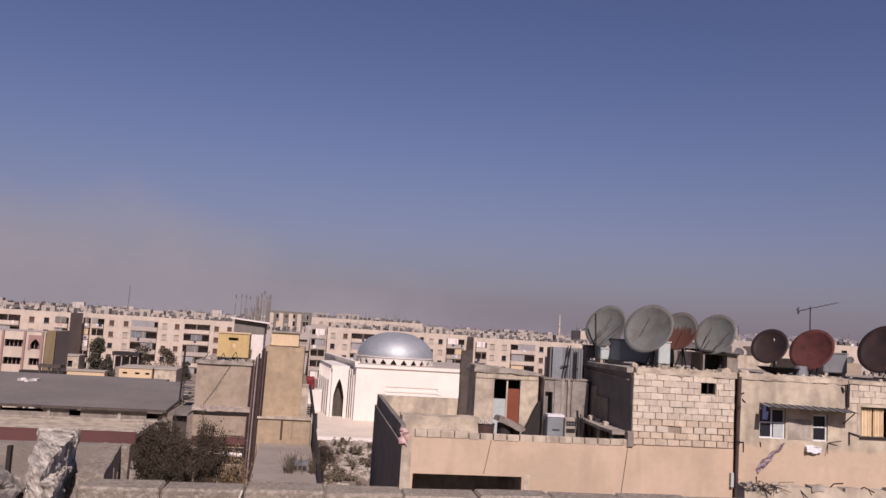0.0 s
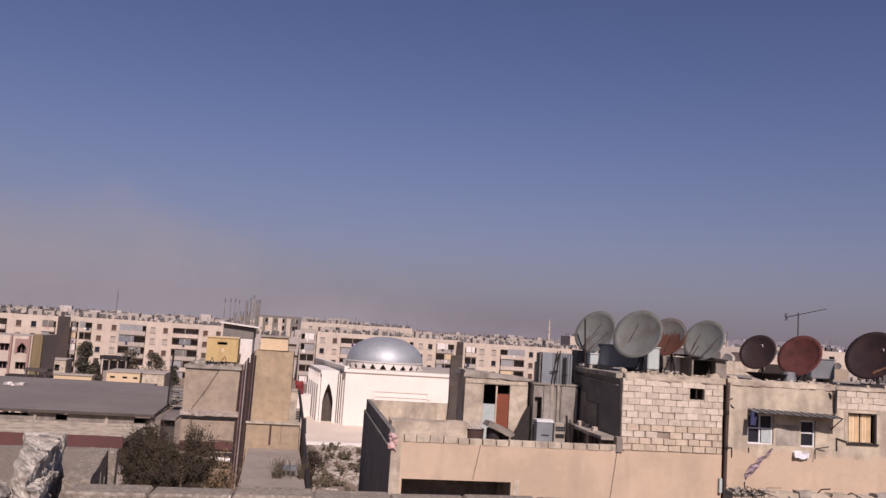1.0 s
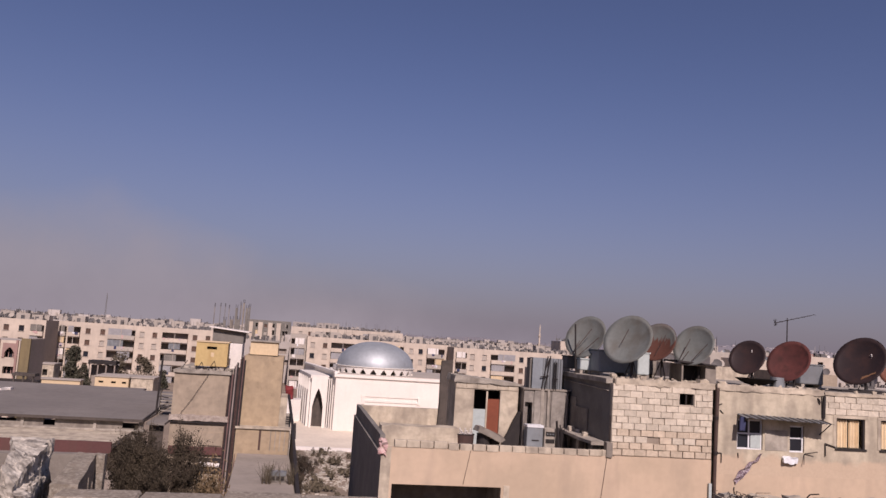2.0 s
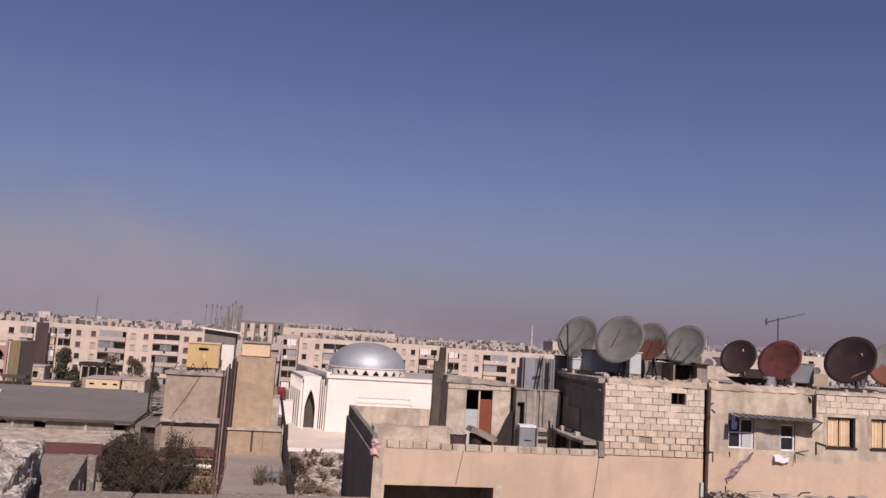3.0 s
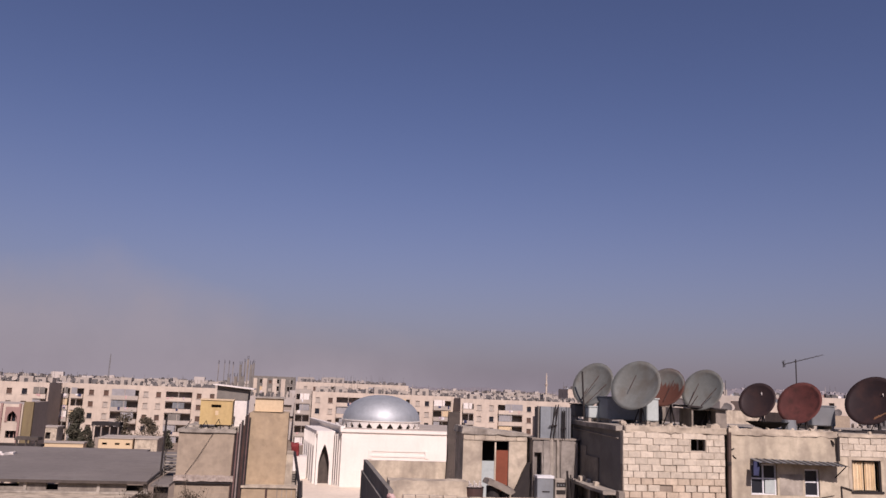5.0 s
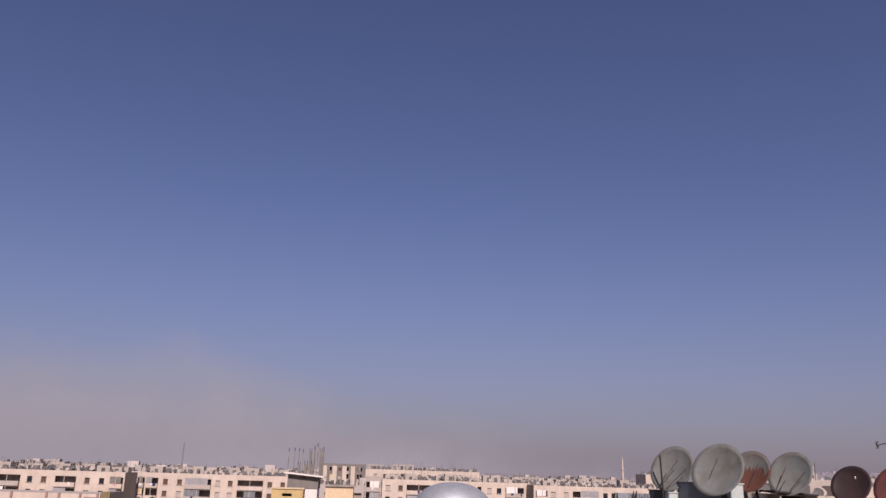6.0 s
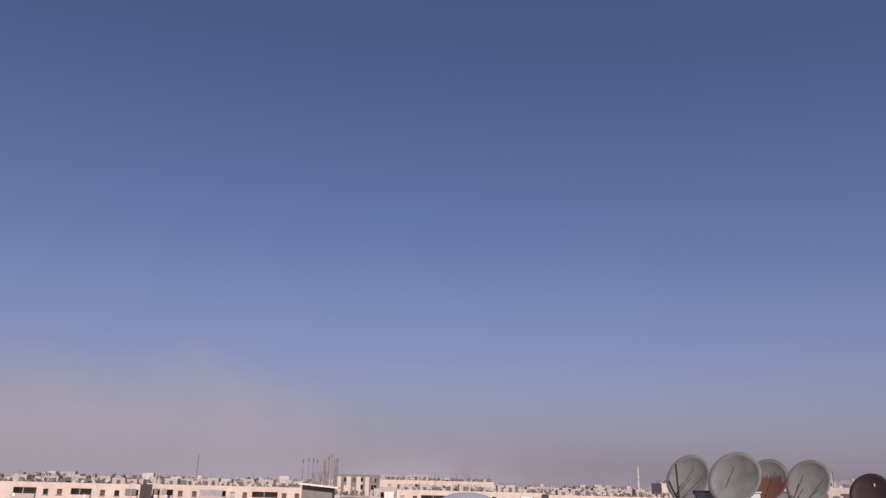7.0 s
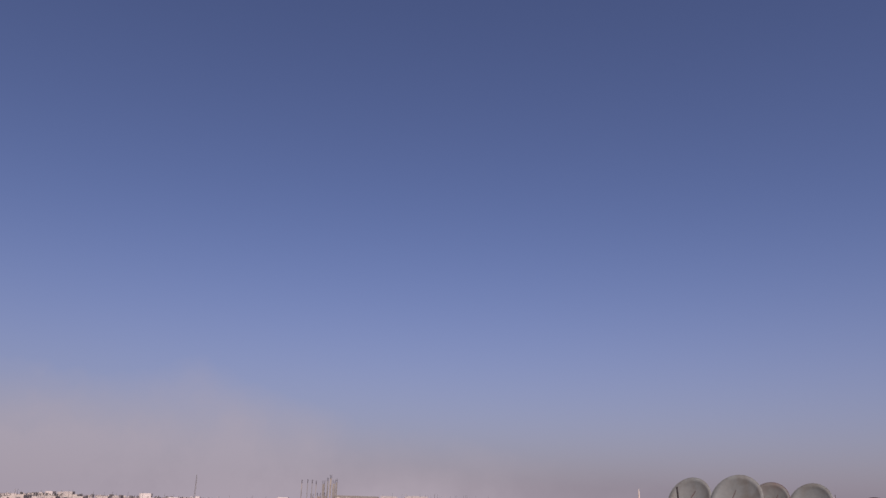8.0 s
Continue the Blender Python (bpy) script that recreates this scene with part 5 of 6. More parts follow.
box(bm, 2.88, 9.9, FY + 0.2, 35.3, 10.8, 11.0)
part("terrace_floor", bm, M_PALE, house, "dusty terrace floor")
bm = B()
box(bm, 2.97, 5.55, 26.6, 27.3, 11.0, 12.04)
chip(bm, 9, 2.5, 0.04, 9)
part("terrace_step", bm, M_PALE, house, "raised pale cement step")
for a, c in (((5.42, FY - 0.02, 11.7), (5.24, FY - 0.02, 10.7)), ((9.75, FY - 0.02, 11.7), (9.5, FY - 0.02, 9.6))):
    bm = B()
    rod(bm, a, c, 0.007, n=4)
    part("wall_cable", bm, M_IRON, house)

# upper room
bm = B()
wall(bm, 9.86, 13.25, 12.94, 13.95, FY + 0.02, FY + 0.2, [(12.11, 12.6, 13.39, 13.79)])
part("upper_wall", bm, M_MORTAR, house, "mortar bed of the bare block wall")
bm = B()
wall(bm, 9.86, 13.25, 11.72, 12.94, FY + 0.035, FY + 0.2)
part("middle_wall", bm, M_OPENJOINT, house, "dark open joints of the bare block wall")
bm = B()
wall(bm, 10.0, 13.25, 0, 11.72, FY, FY + 0.2)
part("lower_front_wall", bm, M_PEACH, house, "peach rendered front wall")
bm = B()
box(bm, 9.95, 13.3, FY - 0.02, FY + 0.25, 13.92, 14.1)
chip(bm, 22, 5, 0.05, 11)
part("tie_beam", bm, M_PALE, house, "chipped cement tie beam")
# Side turned from the sun; the dark grey adds to its shade.
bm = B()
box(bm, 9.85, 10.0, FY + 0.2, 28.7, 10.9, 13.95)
part("upper_side_wall", bm, M_GREYWALL, house, "grey rendered side wall, darker in colour for its shade")
bm = B()
box(bm, 9.81, 9.848, 26.0, 28.6, 11.0, 12.95)
box(bm, 9.815, 9.848, 27.2, 28.6, 12.95, 13.25)
chip(bm, 6, 2, 0.012, 14)
part("side_wall_patch", bm, M_OLDCEM, house, "lighter cement patch on the dark side wall")
bm = B()
rod(bm, (9.82, FY + 0.3, 13.7), (9.82, 28.6, 13.78), 0.018, n=5)
part("side_pipe", bm, M_CEMENT, house)
bm = B()
box(bm, 9.7, 24, FY + 0.2, 30, 13.93, 14.08)
chip(bm, 8, 1, 0.02, 12)
part("roof", bm, M_CEMENT, house, "cracked cement flat roof")
bm = B()
box(bm, 10, 24, 29.9, 30.0, 0, 13.9)
part("rear_wall", bm, M_GREYWALL, house)
bm = B()
box(bm, 12.0, 12.7, FY + 0.7, FY + 0.8, 13.2, 13.9)
part("room_dark", bm, M_DARKHOLE, house)
win = thing("window", "", "")
win.parent, win.location = house, (12.355, FY + 0.08, 13.39)
bm = B()
box(bm, -0.245, -0.21, -0.03, 0.03, 0, 0.4)
box(bm, 0.21, 0.245, -0.03, 0.03, 0, 0.4)
box(bm, -0.02, 0.02, -0.03, 0.03, 0, 0.4)
part("frame", bm, M_IRON, win)

# flats to the right
w1, w2 = (14.12, 15.02, 12.1, 13.05), (15.98, 16.5, 12.07, 12.92)
w3, w4 = (17.66, 18.72, 12.27, 13.24), (19.3, 20.4, 12.27, 13.24)
bm = B()
wall(bm, 13.42, 17.15, 11.3, 13.95, FY, FY + 0.2, [w1, w2])
part("flat_wall", bm, M_FLAT, house, "cracked cement wall over old peach paint")
bm = B()
box(bm, 13.42, 24, FY, FY + 0.2, 0, 11.3)
part("flat_lower_wall", bm, M_PEACH, house, "faded peach rendered wall")
bm = B()
wall(bm, 17.15, 24, 11.3, 13.33, FY + 0.003, FY + 0.2, [w3, w4, (21.4, 22.4, 12.27, 13.24)])
part("flat_window_wall", bm, M_FLAT, house, "grey cement wall round the curtained windows")
bm = B()
box(bm, 17.2, 24, FY + 0.014, FY + 0.2, 13.33, 13.98)
part("flat_upper_wall", bm, M_MORTAR, house)
bm = B()
box(bm, 13.4, 17.2, FY - 0.03, FY + 0.25, 13.93, 14.12)
chip(bm, 24, 5, 0.05, 21)
part("tie_beam", bm, M_PALE, house, "chipped cement tie beam")
bm = B()
box(bm, 17.2, 24, FY - 0.03, FY + 0.25, 13.96, 14.06)
chip(bm, 24, 5, 0.04, 22)
part("tie_beam", bm, M_PALE, house)
# Awning shadow between the windows, painted as a darker cement colour.
bm = B()
box(bm, 15.1, 15.9, FY - 0.012, FY, 12.1, 12.75)
part("patch", bm, M_CEMENT, house, "darker patch painted for the awning shadow between the windows")
# Near-black sheets paint the unlit rooms behind the windows.
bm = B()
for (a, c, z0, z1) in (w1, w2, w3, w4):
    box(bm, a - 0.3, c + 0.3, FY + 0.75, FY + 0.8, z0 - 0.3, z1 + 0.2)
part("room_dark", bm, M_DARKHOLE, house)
for i, (a, c, z0, z1) in enumerate((w1, w2)):
    win = thing("window", "", "")
    win.parent, win.location = house, ((a + c) / 2, FY + 0.1, z0)
    h, w = z1 - z0, c - a
    bm = B()
    for x in (-w / 2, w / 2 - 0.05, *((-0.03,) if i == 0 else ())):
        box(bm, x, x + 0.05, -0.03, 0.03, 0, h)
    for z in (0, h * 0.5, h - 0.05):
        box(bm, -w / 2 + 0.05, w / 2 - 0.05, -0.025, 0.025, z, z + 0.045)
    part("frame", bm, M_FRAME, win, "white window frame")
    bm = B()
    box(bm, -w / 2 + 0.05, w / 2 - 0.05, 0.0, 0.008, 0.05, h - 0.05)
    part("pane", bm, M_GLASS, win)
    if i == 0:
        bm = B()
        box(bm, 0.05, w / 2 - 0.05, -0.045, -0.03, 0.05, h * 0.48)
        part("sheet", bm, M_DOORWHITE, win, "pale sheet behind the lower pane")
for (a, c, z0, z1) in (w3, w4):
    win = thing("window", "", "")
    win.parent, win.location = house, ((a + c) / 2, FY + 0.08, z0)
    h, w = z1 - z0, c - a
    bm = B()
    for x in (-w / 2, w / 2 - 0.05):
        box(bm, x, x + 0.05, -0.04, 0.04, 0, h)
    box(bm, -w / 2 - 0.05, w / 2 + 0.05, -0.12, 0.04, -0.06, 0)
    box(bm, -w / 2 + 0.05, w / 2 - 0.05, -0.04, 0.04, h - 0.05, h)
    part("frame", bm, M_IRON, win, "dark iron window frame")
    for s in (-1, 1):
        bm = B()
        x0, x1 = (-w / 2 + 0.06, -0.02) if s < 0 else (0.01, w / 2 - 0.12)
        m = 14
        pts = [(x0 + (x1 - x0) * k / m, 0.05 + 0.035 * math.sin(k * 1.9)) for k in range(m + 1)]
        for (xa, ya), (xb, yb) in zip(pts, pts[1:]):
            vs = [bm.verts.new(q) for q in ((xa, ya, 0.02), (xb, yb, 0.02), (xb, yb, h - 0.05), (xa, ya, h - 0.05), (xa, ya + 0.01, 0.02), (xb, yb + 0.01, 0.02), (xb, yb + 0.01, h - 0.05), (xa, ya + 0.01, h - 0.05))]
            bm.faces.new(vs[:4]), bm.faces.new(vs[4:][::-1])
        part("curtain", bm, M_CURTAIN, win, "ochre curtain half drawn")
bm = B()
for (a, c, z0, z1) in (w3, w4):
    box(bm, a - 0.12, a, FY - 0.01, FY + 0.02, z0, z1)
    box(bm, a - 0.12, c + 0.1, FY - 0.012, FY + 0.02, z1, z1 + 0.1)
part("window_surround", bm, M_PALE, house)

awning = thing("corrugated_awning", "corrugated sheet awning over two windows, fold shading in its stripes", "awning", at=(14.1, FY, 13.22))
for k in range(22):
    bm = B()
    u = k / 21 * 2.9
    z = -0.07 * u / 3
    sag = 0.03 * math.sin(k * 0.7)
    profile(bm, [(u, z - 0.012), (u + 0.07, z + 0.014), (u + 0.146, z - 0.012), (u + 0.146, z - 0.02), (u + 0.07, z + 0.006), (u, z - 0.02)], -0.6 - sag, 0)
    for v in bm.verts:
        v.co.z += v.co.y * 0.12
    # Alternate zinc and dark iron paint in the light and shade of folds.
    part("corrugation", bm, M_IRON if k % 2 else M_ZINC, awning)
bm = B()
rod(bm, (2.95, 0, -0.55), (2.95, -0.55, -0.16), 0.018, n=5)
part("strut", bm, M_IRON, awning)
bm = B()
rod(bm, (0.05, 0, -0.5), (0.05, -0.55, -0.1), 0.018, n=5)
part("strut", bm, M_IRON, awning)
bm = B()
box(bm, 13.98, 14.16, FY - 0.42, FY - 0.36, 12.72, 13.15)
chip(bm, 3, 5, 0.04, 2)
solid("hanging_cloth", bm, M_BLUECLOTH, "dark blue cloth hanging from the awning", "cloth")

# cloth hung on the wall, bright blob of a lamp bracket
bm = B()
prev = None
for k in range(17):
    u = k / 16
    c = Vector((14.98 - 0.95 * u, FY - 0.05, 12.0 - 0.92 * u))
    wdt = 0.02 + 0.08 * math.sin(min(1, u * 1.15) * math.pi * 0.62) ** 1.5
    n2 = Vector((0.7, 0, -0.72)) * wdt
    row = []
    for s in (-1, -0.5, 0, 0.5, 1):
        row.append(bm.verts.new(c + n2 * s + Vector((0.02 * math.sin(9 * u + s), -0.035 * math.cos(s * 3 + k), 0.03 * math.sin(k * 1.3 + s)))))
    if prev:
        for i in range(4):
            bm.faces.new((prev[i], prev[i + 1], row[i + 1], row[i]))
    prev = row
bmesh.ops.solidify(bm, geom=bm.faces[:], thickness=0.02)
solid("laundry_cloth", bm, M_CLOTH, "twisted patterned cloth hanging down the wall", "cloth")
bm = B()
box(bm, 15.72, 16.2, FY - 0.14, FY - 0.01, 11.72, 11.93)
chip(bm, 4, 6, 0.07, 7)
solid("white_bag", bm, M_FRAME, "crumpled white plastic bag on the wall", "bag")
bm = B()
rod(bm, (16.5, FY, 12.03), (16.42, FY - 0.12, 11.72), 0.013, n=5)
rod(bm, (16.5, FY, 12.03), (16.85, FY - 0.2, 12.14), 0.016, n=5)
solid("iron_bracket", bm, M_IRON, "broken iron clothes-line bracket", "bracket")
bm = B()
rod(bm, (17.25, FY - 0.03, 12.4), (17.62, FY - 0.03, 12.3), 0.02, n=5)
rod(bm, (17.24, FY - 0.03, 12.42), (17.25, FY - 0.03, 12.0), 0.02, n=5)
solid("iron_bracket", bm, M_IRON, "thin iron bracket below the curtained window", "bracket")
pipe = thing("drainpipe", "dark cast-iron drainpipe with a crooked joint", "drainpipe", at=(13.33, FY - 0.06, 0))
bm = B()
rod(bm, (0.02, 0, 11.9), (0.05, 0, 14.0), 0.06, n=8)
rod(bm, (0.0, 0, 8), (0.02, 0, 11.9), 0.055, n=8)
part("pipe", bm, M_RUSTPIPE, pipe)
for z in (10.2, 11.9, 13.0):
    bm = B()
    rod(bm, (0.02, 0, z), (0.02, 0, z + 0.1), 0.08, n=8)
    part("collar", bm, M_IRON, pipe)
bm = B()
box(bm, -0.19, -0.1, -0.05, 0.03, 10.55, 11.0)
part("meter_box", bm, M_DOORWHITE, pipe)
for k, (x, z, dx, dz) in enumerate(((13.46, 13.45, 0.1, 0.05), (13.5, 13.3, 0.12, -0.1), (13.46, 11.95, 0.12, 0.0), (13.58, 11.95, 0.0, -0.3), (16.95, 13.85, 0.08, -0.2), (17.1, 13.95, 0.02, -0.75), (17.06, 13.7, -0.1, 0.15), (14.15, 11.98, 0.02, -0.15))):
    bm = B()
    rod(bm, (x, FY - 0.015, z), (x + dx * 0.4, FY - 0.02, z + dz * 0.6), 0.018, n=4)
    rod(bm, (x + dx * 0.4, FY - 0.02, z + dz * 0.6), (x + dx, FY - 0.015, z + dz), 0.018, n=4)
    solid("loose_wire", bm, M_IRON, "loose black wire end running over the wall", "wire", group="loose wires")
conduit = thing("conduit", "dark crooked conduit at the joint of two flats", "conduit", at=(17.17, FY - 0.03, 0))
bm = B()
rod(bm, (0, 0, 13.2), (0.02, 0, 13.95), 0.05, n=6)
part("pipe", bm, M_IRON, conduit)

# hut on the terrace
hut = thing("terrace_hut", "cement stair hut with a pale and red-brown double door", "hut", at=(0, 30.0, 11.0))
bm = B()
wall(bm, 6.05, 8.5, -0.26, 2.4, 0, 0.2, [(6.78, 7.8, 0, 2.15)])
box(bm, 6.05, 6.25, 0.2, 1.5, -0.26, 2.4)
box(bm, 8.3, 8.5, 0.2, 1.5, -0.26, 2.4)
box(bm, 6.25, 8.3, 1.3, 1.5, -0.26, 2.4)
part("wall", bm, M_PALE, hut)
bm = B()
profile(bm, [(5.98, 2.4), (8.54, 2.36), (8.54, 2.45), (6.0, 2.66)], -0.08, 1.55)
chip(bm, 12, 4, 0.04, 4)
part("roof", bm, M_CEMENT, hut)
ME_LINTEL = [block_mesh("block", 0.4, 0.06, 0.2, M_PALE, 50 + k) for k in range(3)]
for k in range(6):
    piece("block", ME_LINTEL[k % 3], hut, 6.06 + 0.405 * k, -0.03, 2.17, 0, (0.985, 1, 1.1))
bm = B()
box(bm, 6.3, 8.2, 1.2, 1.25, 0, 2.35)
part("inside", bm, M_DARKHOLE, hut)
bm = B()
box(bm, 6.72, 7.26, 0.06, 0.1, 0, 1.42)
part("door", bm, M_DOORWHITE, hut, "pale blue-white door leaf")
bm = B()
box(bm, 7.32, 7.78, 0.02, 0.06, 0, 1.82)
part("door", bm, M_DOORRED, hut, "red-brown door leaf")
bm = B()
box(bm, 7.26, 7.32, 0.02, 0.1, 0, 2.1)
part("mullion", bm, M_PALE, hut)
# Dark strips stand in for the shaded hut side and a pier behind.
for i, (a, c, lo, hi) in enumerate(((5.42, 5.86, 0.8, 3.2), (5.95, 6.05, 0.7, 2.7))):
    bm = B()
    box(bm, a * 1.175, c * 1.175, 35.1, 35.26, 11.0, 11.0 + hi * 0.95)
    chip(bm, 4, 2.2, 0.05, 5 + i)
    solid("leaning_board", bm, M_BOARDSHADE, "dark strip for the shaded side wall of the hut", "board", group="boards by the hut")
hut.matrix_world = Matrix.Translation((0, 28.2, 11.24)) @ Matrix.Scale(0.94, 4)
# Solid dark wedge in the shape of the diagonal shadow on the hut.
bm = B()
profile(bm, [(7.35, 11.0), (8.04, 11.0), (8.04, 12.58), (7.96, 12.55), (7.44, 11.5)], 27.95, 28.1)
chip(bm, 6, 2, 0.03, 17)
solid("leaning_sheet", bm, M_IRON, "dark wedge drawn as the shadow across the hut front", "sheet")

tank = thing("water_tank", "ribbed galvanised water tank on a cement plinth", "water tank", at=(8.95, 28.0, 13.4))
bm = B()
box(bm, -0.64, -0.57, -0.02, 0.4, 0, 1.1)
part("panel", bm, M_GREYWALL, tank, "dark side panel")
bm = B()
box(bm, -0.58, -0.2, -0.16, -0.12, 0, 1.13)
part("front_sheet", bm, M_TANKSHEET, tank, "flat blue-grey front sheet")
for k in range(8):
    bm = B()
    u = -0.17 + k * 0.095
    rod(bm, (u, -0.14, 0.0), (u, -0.14, 1.13 - 0.03 * (k % 3)), 0.05, n=6)
    part("rib", bm, M_ZINC, tank)
bm = B()
box(bm, -0.56, 0.52, -0.12, 0.4, 0, 1.12)
part("body", bm, M_ZINC, tank)
for k, (x0, z0, x1, z1) in enumerate(((-0.25, -0.1, -0.05, 1.2), (-0.12, 0, 0.05, 1.22), (0.2, 0, 0.2, 1.0), (0.28, 0, 0.28, 1.0), (-0.3, 0.45, 0.0, 0.5), (0.15, 0.4, 0.35, 0.4), (0.05, 1.2, -0.1, 0.8))):
    bm = B()
    rod(bm, (x0, -0.24, z0), (x1, -0.24, z1), 0.022, n=5)
    part("pipe", bm, M_IRON, tank)
plinth = thing("tank_plinth", "streaked cement plinth under the water tank", "plinth", at=(0, 28.0, 11.0))
bm = B()
wall(bm, 8.1, 9.75, 0, 2.38, -0.2, 0.0, [(8.15, 8.42, 0.9, 1.95)])
box(bm, 8.1, 8.3, 0.0, 1.0, 0, 2.38)
box(bm, 8.3, 9.75, 0.3, 1.0, 0, 2.38)
chip(bm, 2, 2, 0.02, 4)
part("body", bm, M_PLINTH, plinth)
bm = B()
rod(bm, (8.78, -0.25, 0), (8.75, -0.25, 2.4), 0.07, n=7)
rod(bm, (9.0, -0.25, 0.2), (8.98, -0.25, 2.4), 0.05, n=7)
rod(bm, (9.66, -0.25, 0.1), (9.68, -0.25, 2.3), 0.04, n=7)
part("pipe", bm, M_CEMENT, plinth)
for x0, x1 in ((8.46, 8.7), (9.1, 9.58)):
    bm = B()
    box(bm, x0, x1, -0.26, -0.2, 0.9, 2.36)
    chip(bm, 6, 3, 0.03, x0)
    part("pilaster", bm, M_PLINTH, plinth, "streaked cement facing")
bm = B()
box(bm, 8.05, 9.8, -0.25, 1.05, 2.38, 2.44)
part("top", bm, M_OLDCEM, plinth)
fridge = thing("metal_cabinet", "dented pale grey metal cabinet on the terrace", "cabinet", at=(8.43, 27.3, 11.0))
bm = B()
box(bm, -0.3, 0.28, 0, 0.4, 0, 1.12)
bevel(bm, 0.02)
part("body", bm, M_TANKSHEET, fridge)
bm = B()
box(bm, -0.31, 0.29, -0.02, 0.42, 1.12, 1.2)
part("lid", bm, M_FRAME, fridge, "white lid")
bm = B()
box(bm, -0.12, 0.14, -0.012, 0, 0.66, 0.7)
part("vent", bm, M_IRON, fridge)
stove = thing("scrap_stove", "dark metal stove frame among scrap", "stove", at=(8.92, 27.15, 11.0))
bm = B()
box(bm, -0.2, 0.2, 0, 0.4, 0.1, 1.12)
bevel(bm, 0.02)
part("body", bm, M_CEMENT, stove)
# Flat near-black plates paint the shade inside the openings.
for z, h in ((0.62, 0.14), (0.86, 0.15)):
    bm = B()
    box(bm, -0.16, 0.16, -0.012, 0, z, z + h)
    part("opening", bm, M_DARKHOLE, stove)
for k in range(3):
    bm = B()
    rod(bm, (-0.1 + 0.1 * k, -0.03, 0.93), (-0.1 + 0.1 * k, 0, 0.93), 0.028, n=8)
    part("knob", bm, M_ZINC, stove)
for k in range(9):
    bm = B()
    rod(bm, (0.26 + 0.045 * k, -0.12, 0.02), (0.16 + 0.05 * k, -0.1 + 0.05 * math.sin(k), 1.4 - 0.06 * k + 0.1 * math.sin(k * 2.3)), 0.022, n=4)
    part("scrap_rod", bm, M_IRON, stove)
low = thing("cantilever_slab", "chipped cement slab on short piers along the upper room", "slab", at=(0, 0, 0))
bm = B()
prism(bm, [(9.3, FY + 0.2), (9.83, FY + 0.2), (9.83, 27.7), (9.38, 27.7)], 12.0, 12.1)
chip(bm, 5, 3, 0.03, 4)
part("slab", bm, M_CEMENT, low)
for k, y in enumerate((24.6, 25.9, 27.3)):
    bm = B()
    box(bm, 9.5, 9.72, y, y + 0.2, 11.0, 12.0)
    chip(bm, 3, 3, 0.02, 8 + k)
    part("pier", bm, M_OLDCEM, low)
for k, (x, y, w) in enumerate(((9.62, 27.0, 0.2), (9.7, 26.6, 0.13), (9.6, 25.6, 0.16))):
    bm = B()
    box(bm, x - w / 2, x + w / 2, y - w / 2, y + w / 2, 12.08, 12.1 + w * 0.8)
    chip(bm, 3, 6, 0.04, 5 + k)
    solid("loose_stone", bm, M_BLOCK, "loose broken piece of block on a slab", "stone", group="loose stones")
bm = B()
box(bm, 9.72, 9.9, FY - 0.05, FY + 0.25, 11.68, 12.12)
chip(bm, 3, 3, 0.03, 5)
solid("corner_pier", bm, M_OLDCEM, "chipped cement pier at the parapet end", "pier")
crate = thing("rusty_tub", "dark rusty tub of pale rubbish on the terrace", "tub", at=(5.81, 26.5, 11.0))
bm = B()
rod(bm, (0, 0.2, 0), (0, 0.2, 0.86), 0.26, 0.3, 16)
part("body", bm, M_RUST, crate)
bm = B()
for k in range(16):
    a = 2 * math.pi * k / 16
    rod(bm, (0.3 * math.cos(a), 0.2 + 0.3 * math.sin(a), 0.86), (0.3 * math.cos(a + 0.4), 0.2 + 0.3 * math.sin(a + 0.4), 0.86), 0.018, n=4)
part("rim", bm, M_IRON, crate)
for k in range(9):
    bm = B()
    rod(bm, (-0.2 + 0.05 * k, 0.2, 0.84), (-0.27 + 0.06 * k, 0.12, 0.9 + 0.08 * ((k * 2) % 3)), 0.035, 0.02, n=5)
    part("rubbish", bm, M_WHITEWASH, crate)
bm = B()
profile(bm, [(6.12, 12.02), (6.18, 12.16), (6.4, 12.12), (6.98, 11.9), (7.08, 11.78), (6.9, 11.7), (6.3, 11.96)], 26.2, 26.9)
chip(bm, 3, 4, 0.04, 3)
solid("broken_slab", bm, M_OLDCEM, "broken cement slab tilted over a drum", "slab")
bm = B()
rod(bm, (6.42, 26.6, 11.0), (6.42, 26.6, 11.92), 0.24, 0.24, 14)
rod(bm, (6.82, 26.6, 11.0), (6.82, 26.6, 11.76), 0.16, 0.16, 10)
solid("dark_drum", bm, M_IRON, "dark steel drum under a broken slab", "drum")
bm = B()
box(bm, 2.66, 2.84, FY - 0.06, FY + 0.12, 11.5, 11.92)
chip(bm, 7, 9, 0.09, 2)
solid("draped_cloth", bm, M_PINK, "faded pink cloth draped over the parapet corner", "cloth")

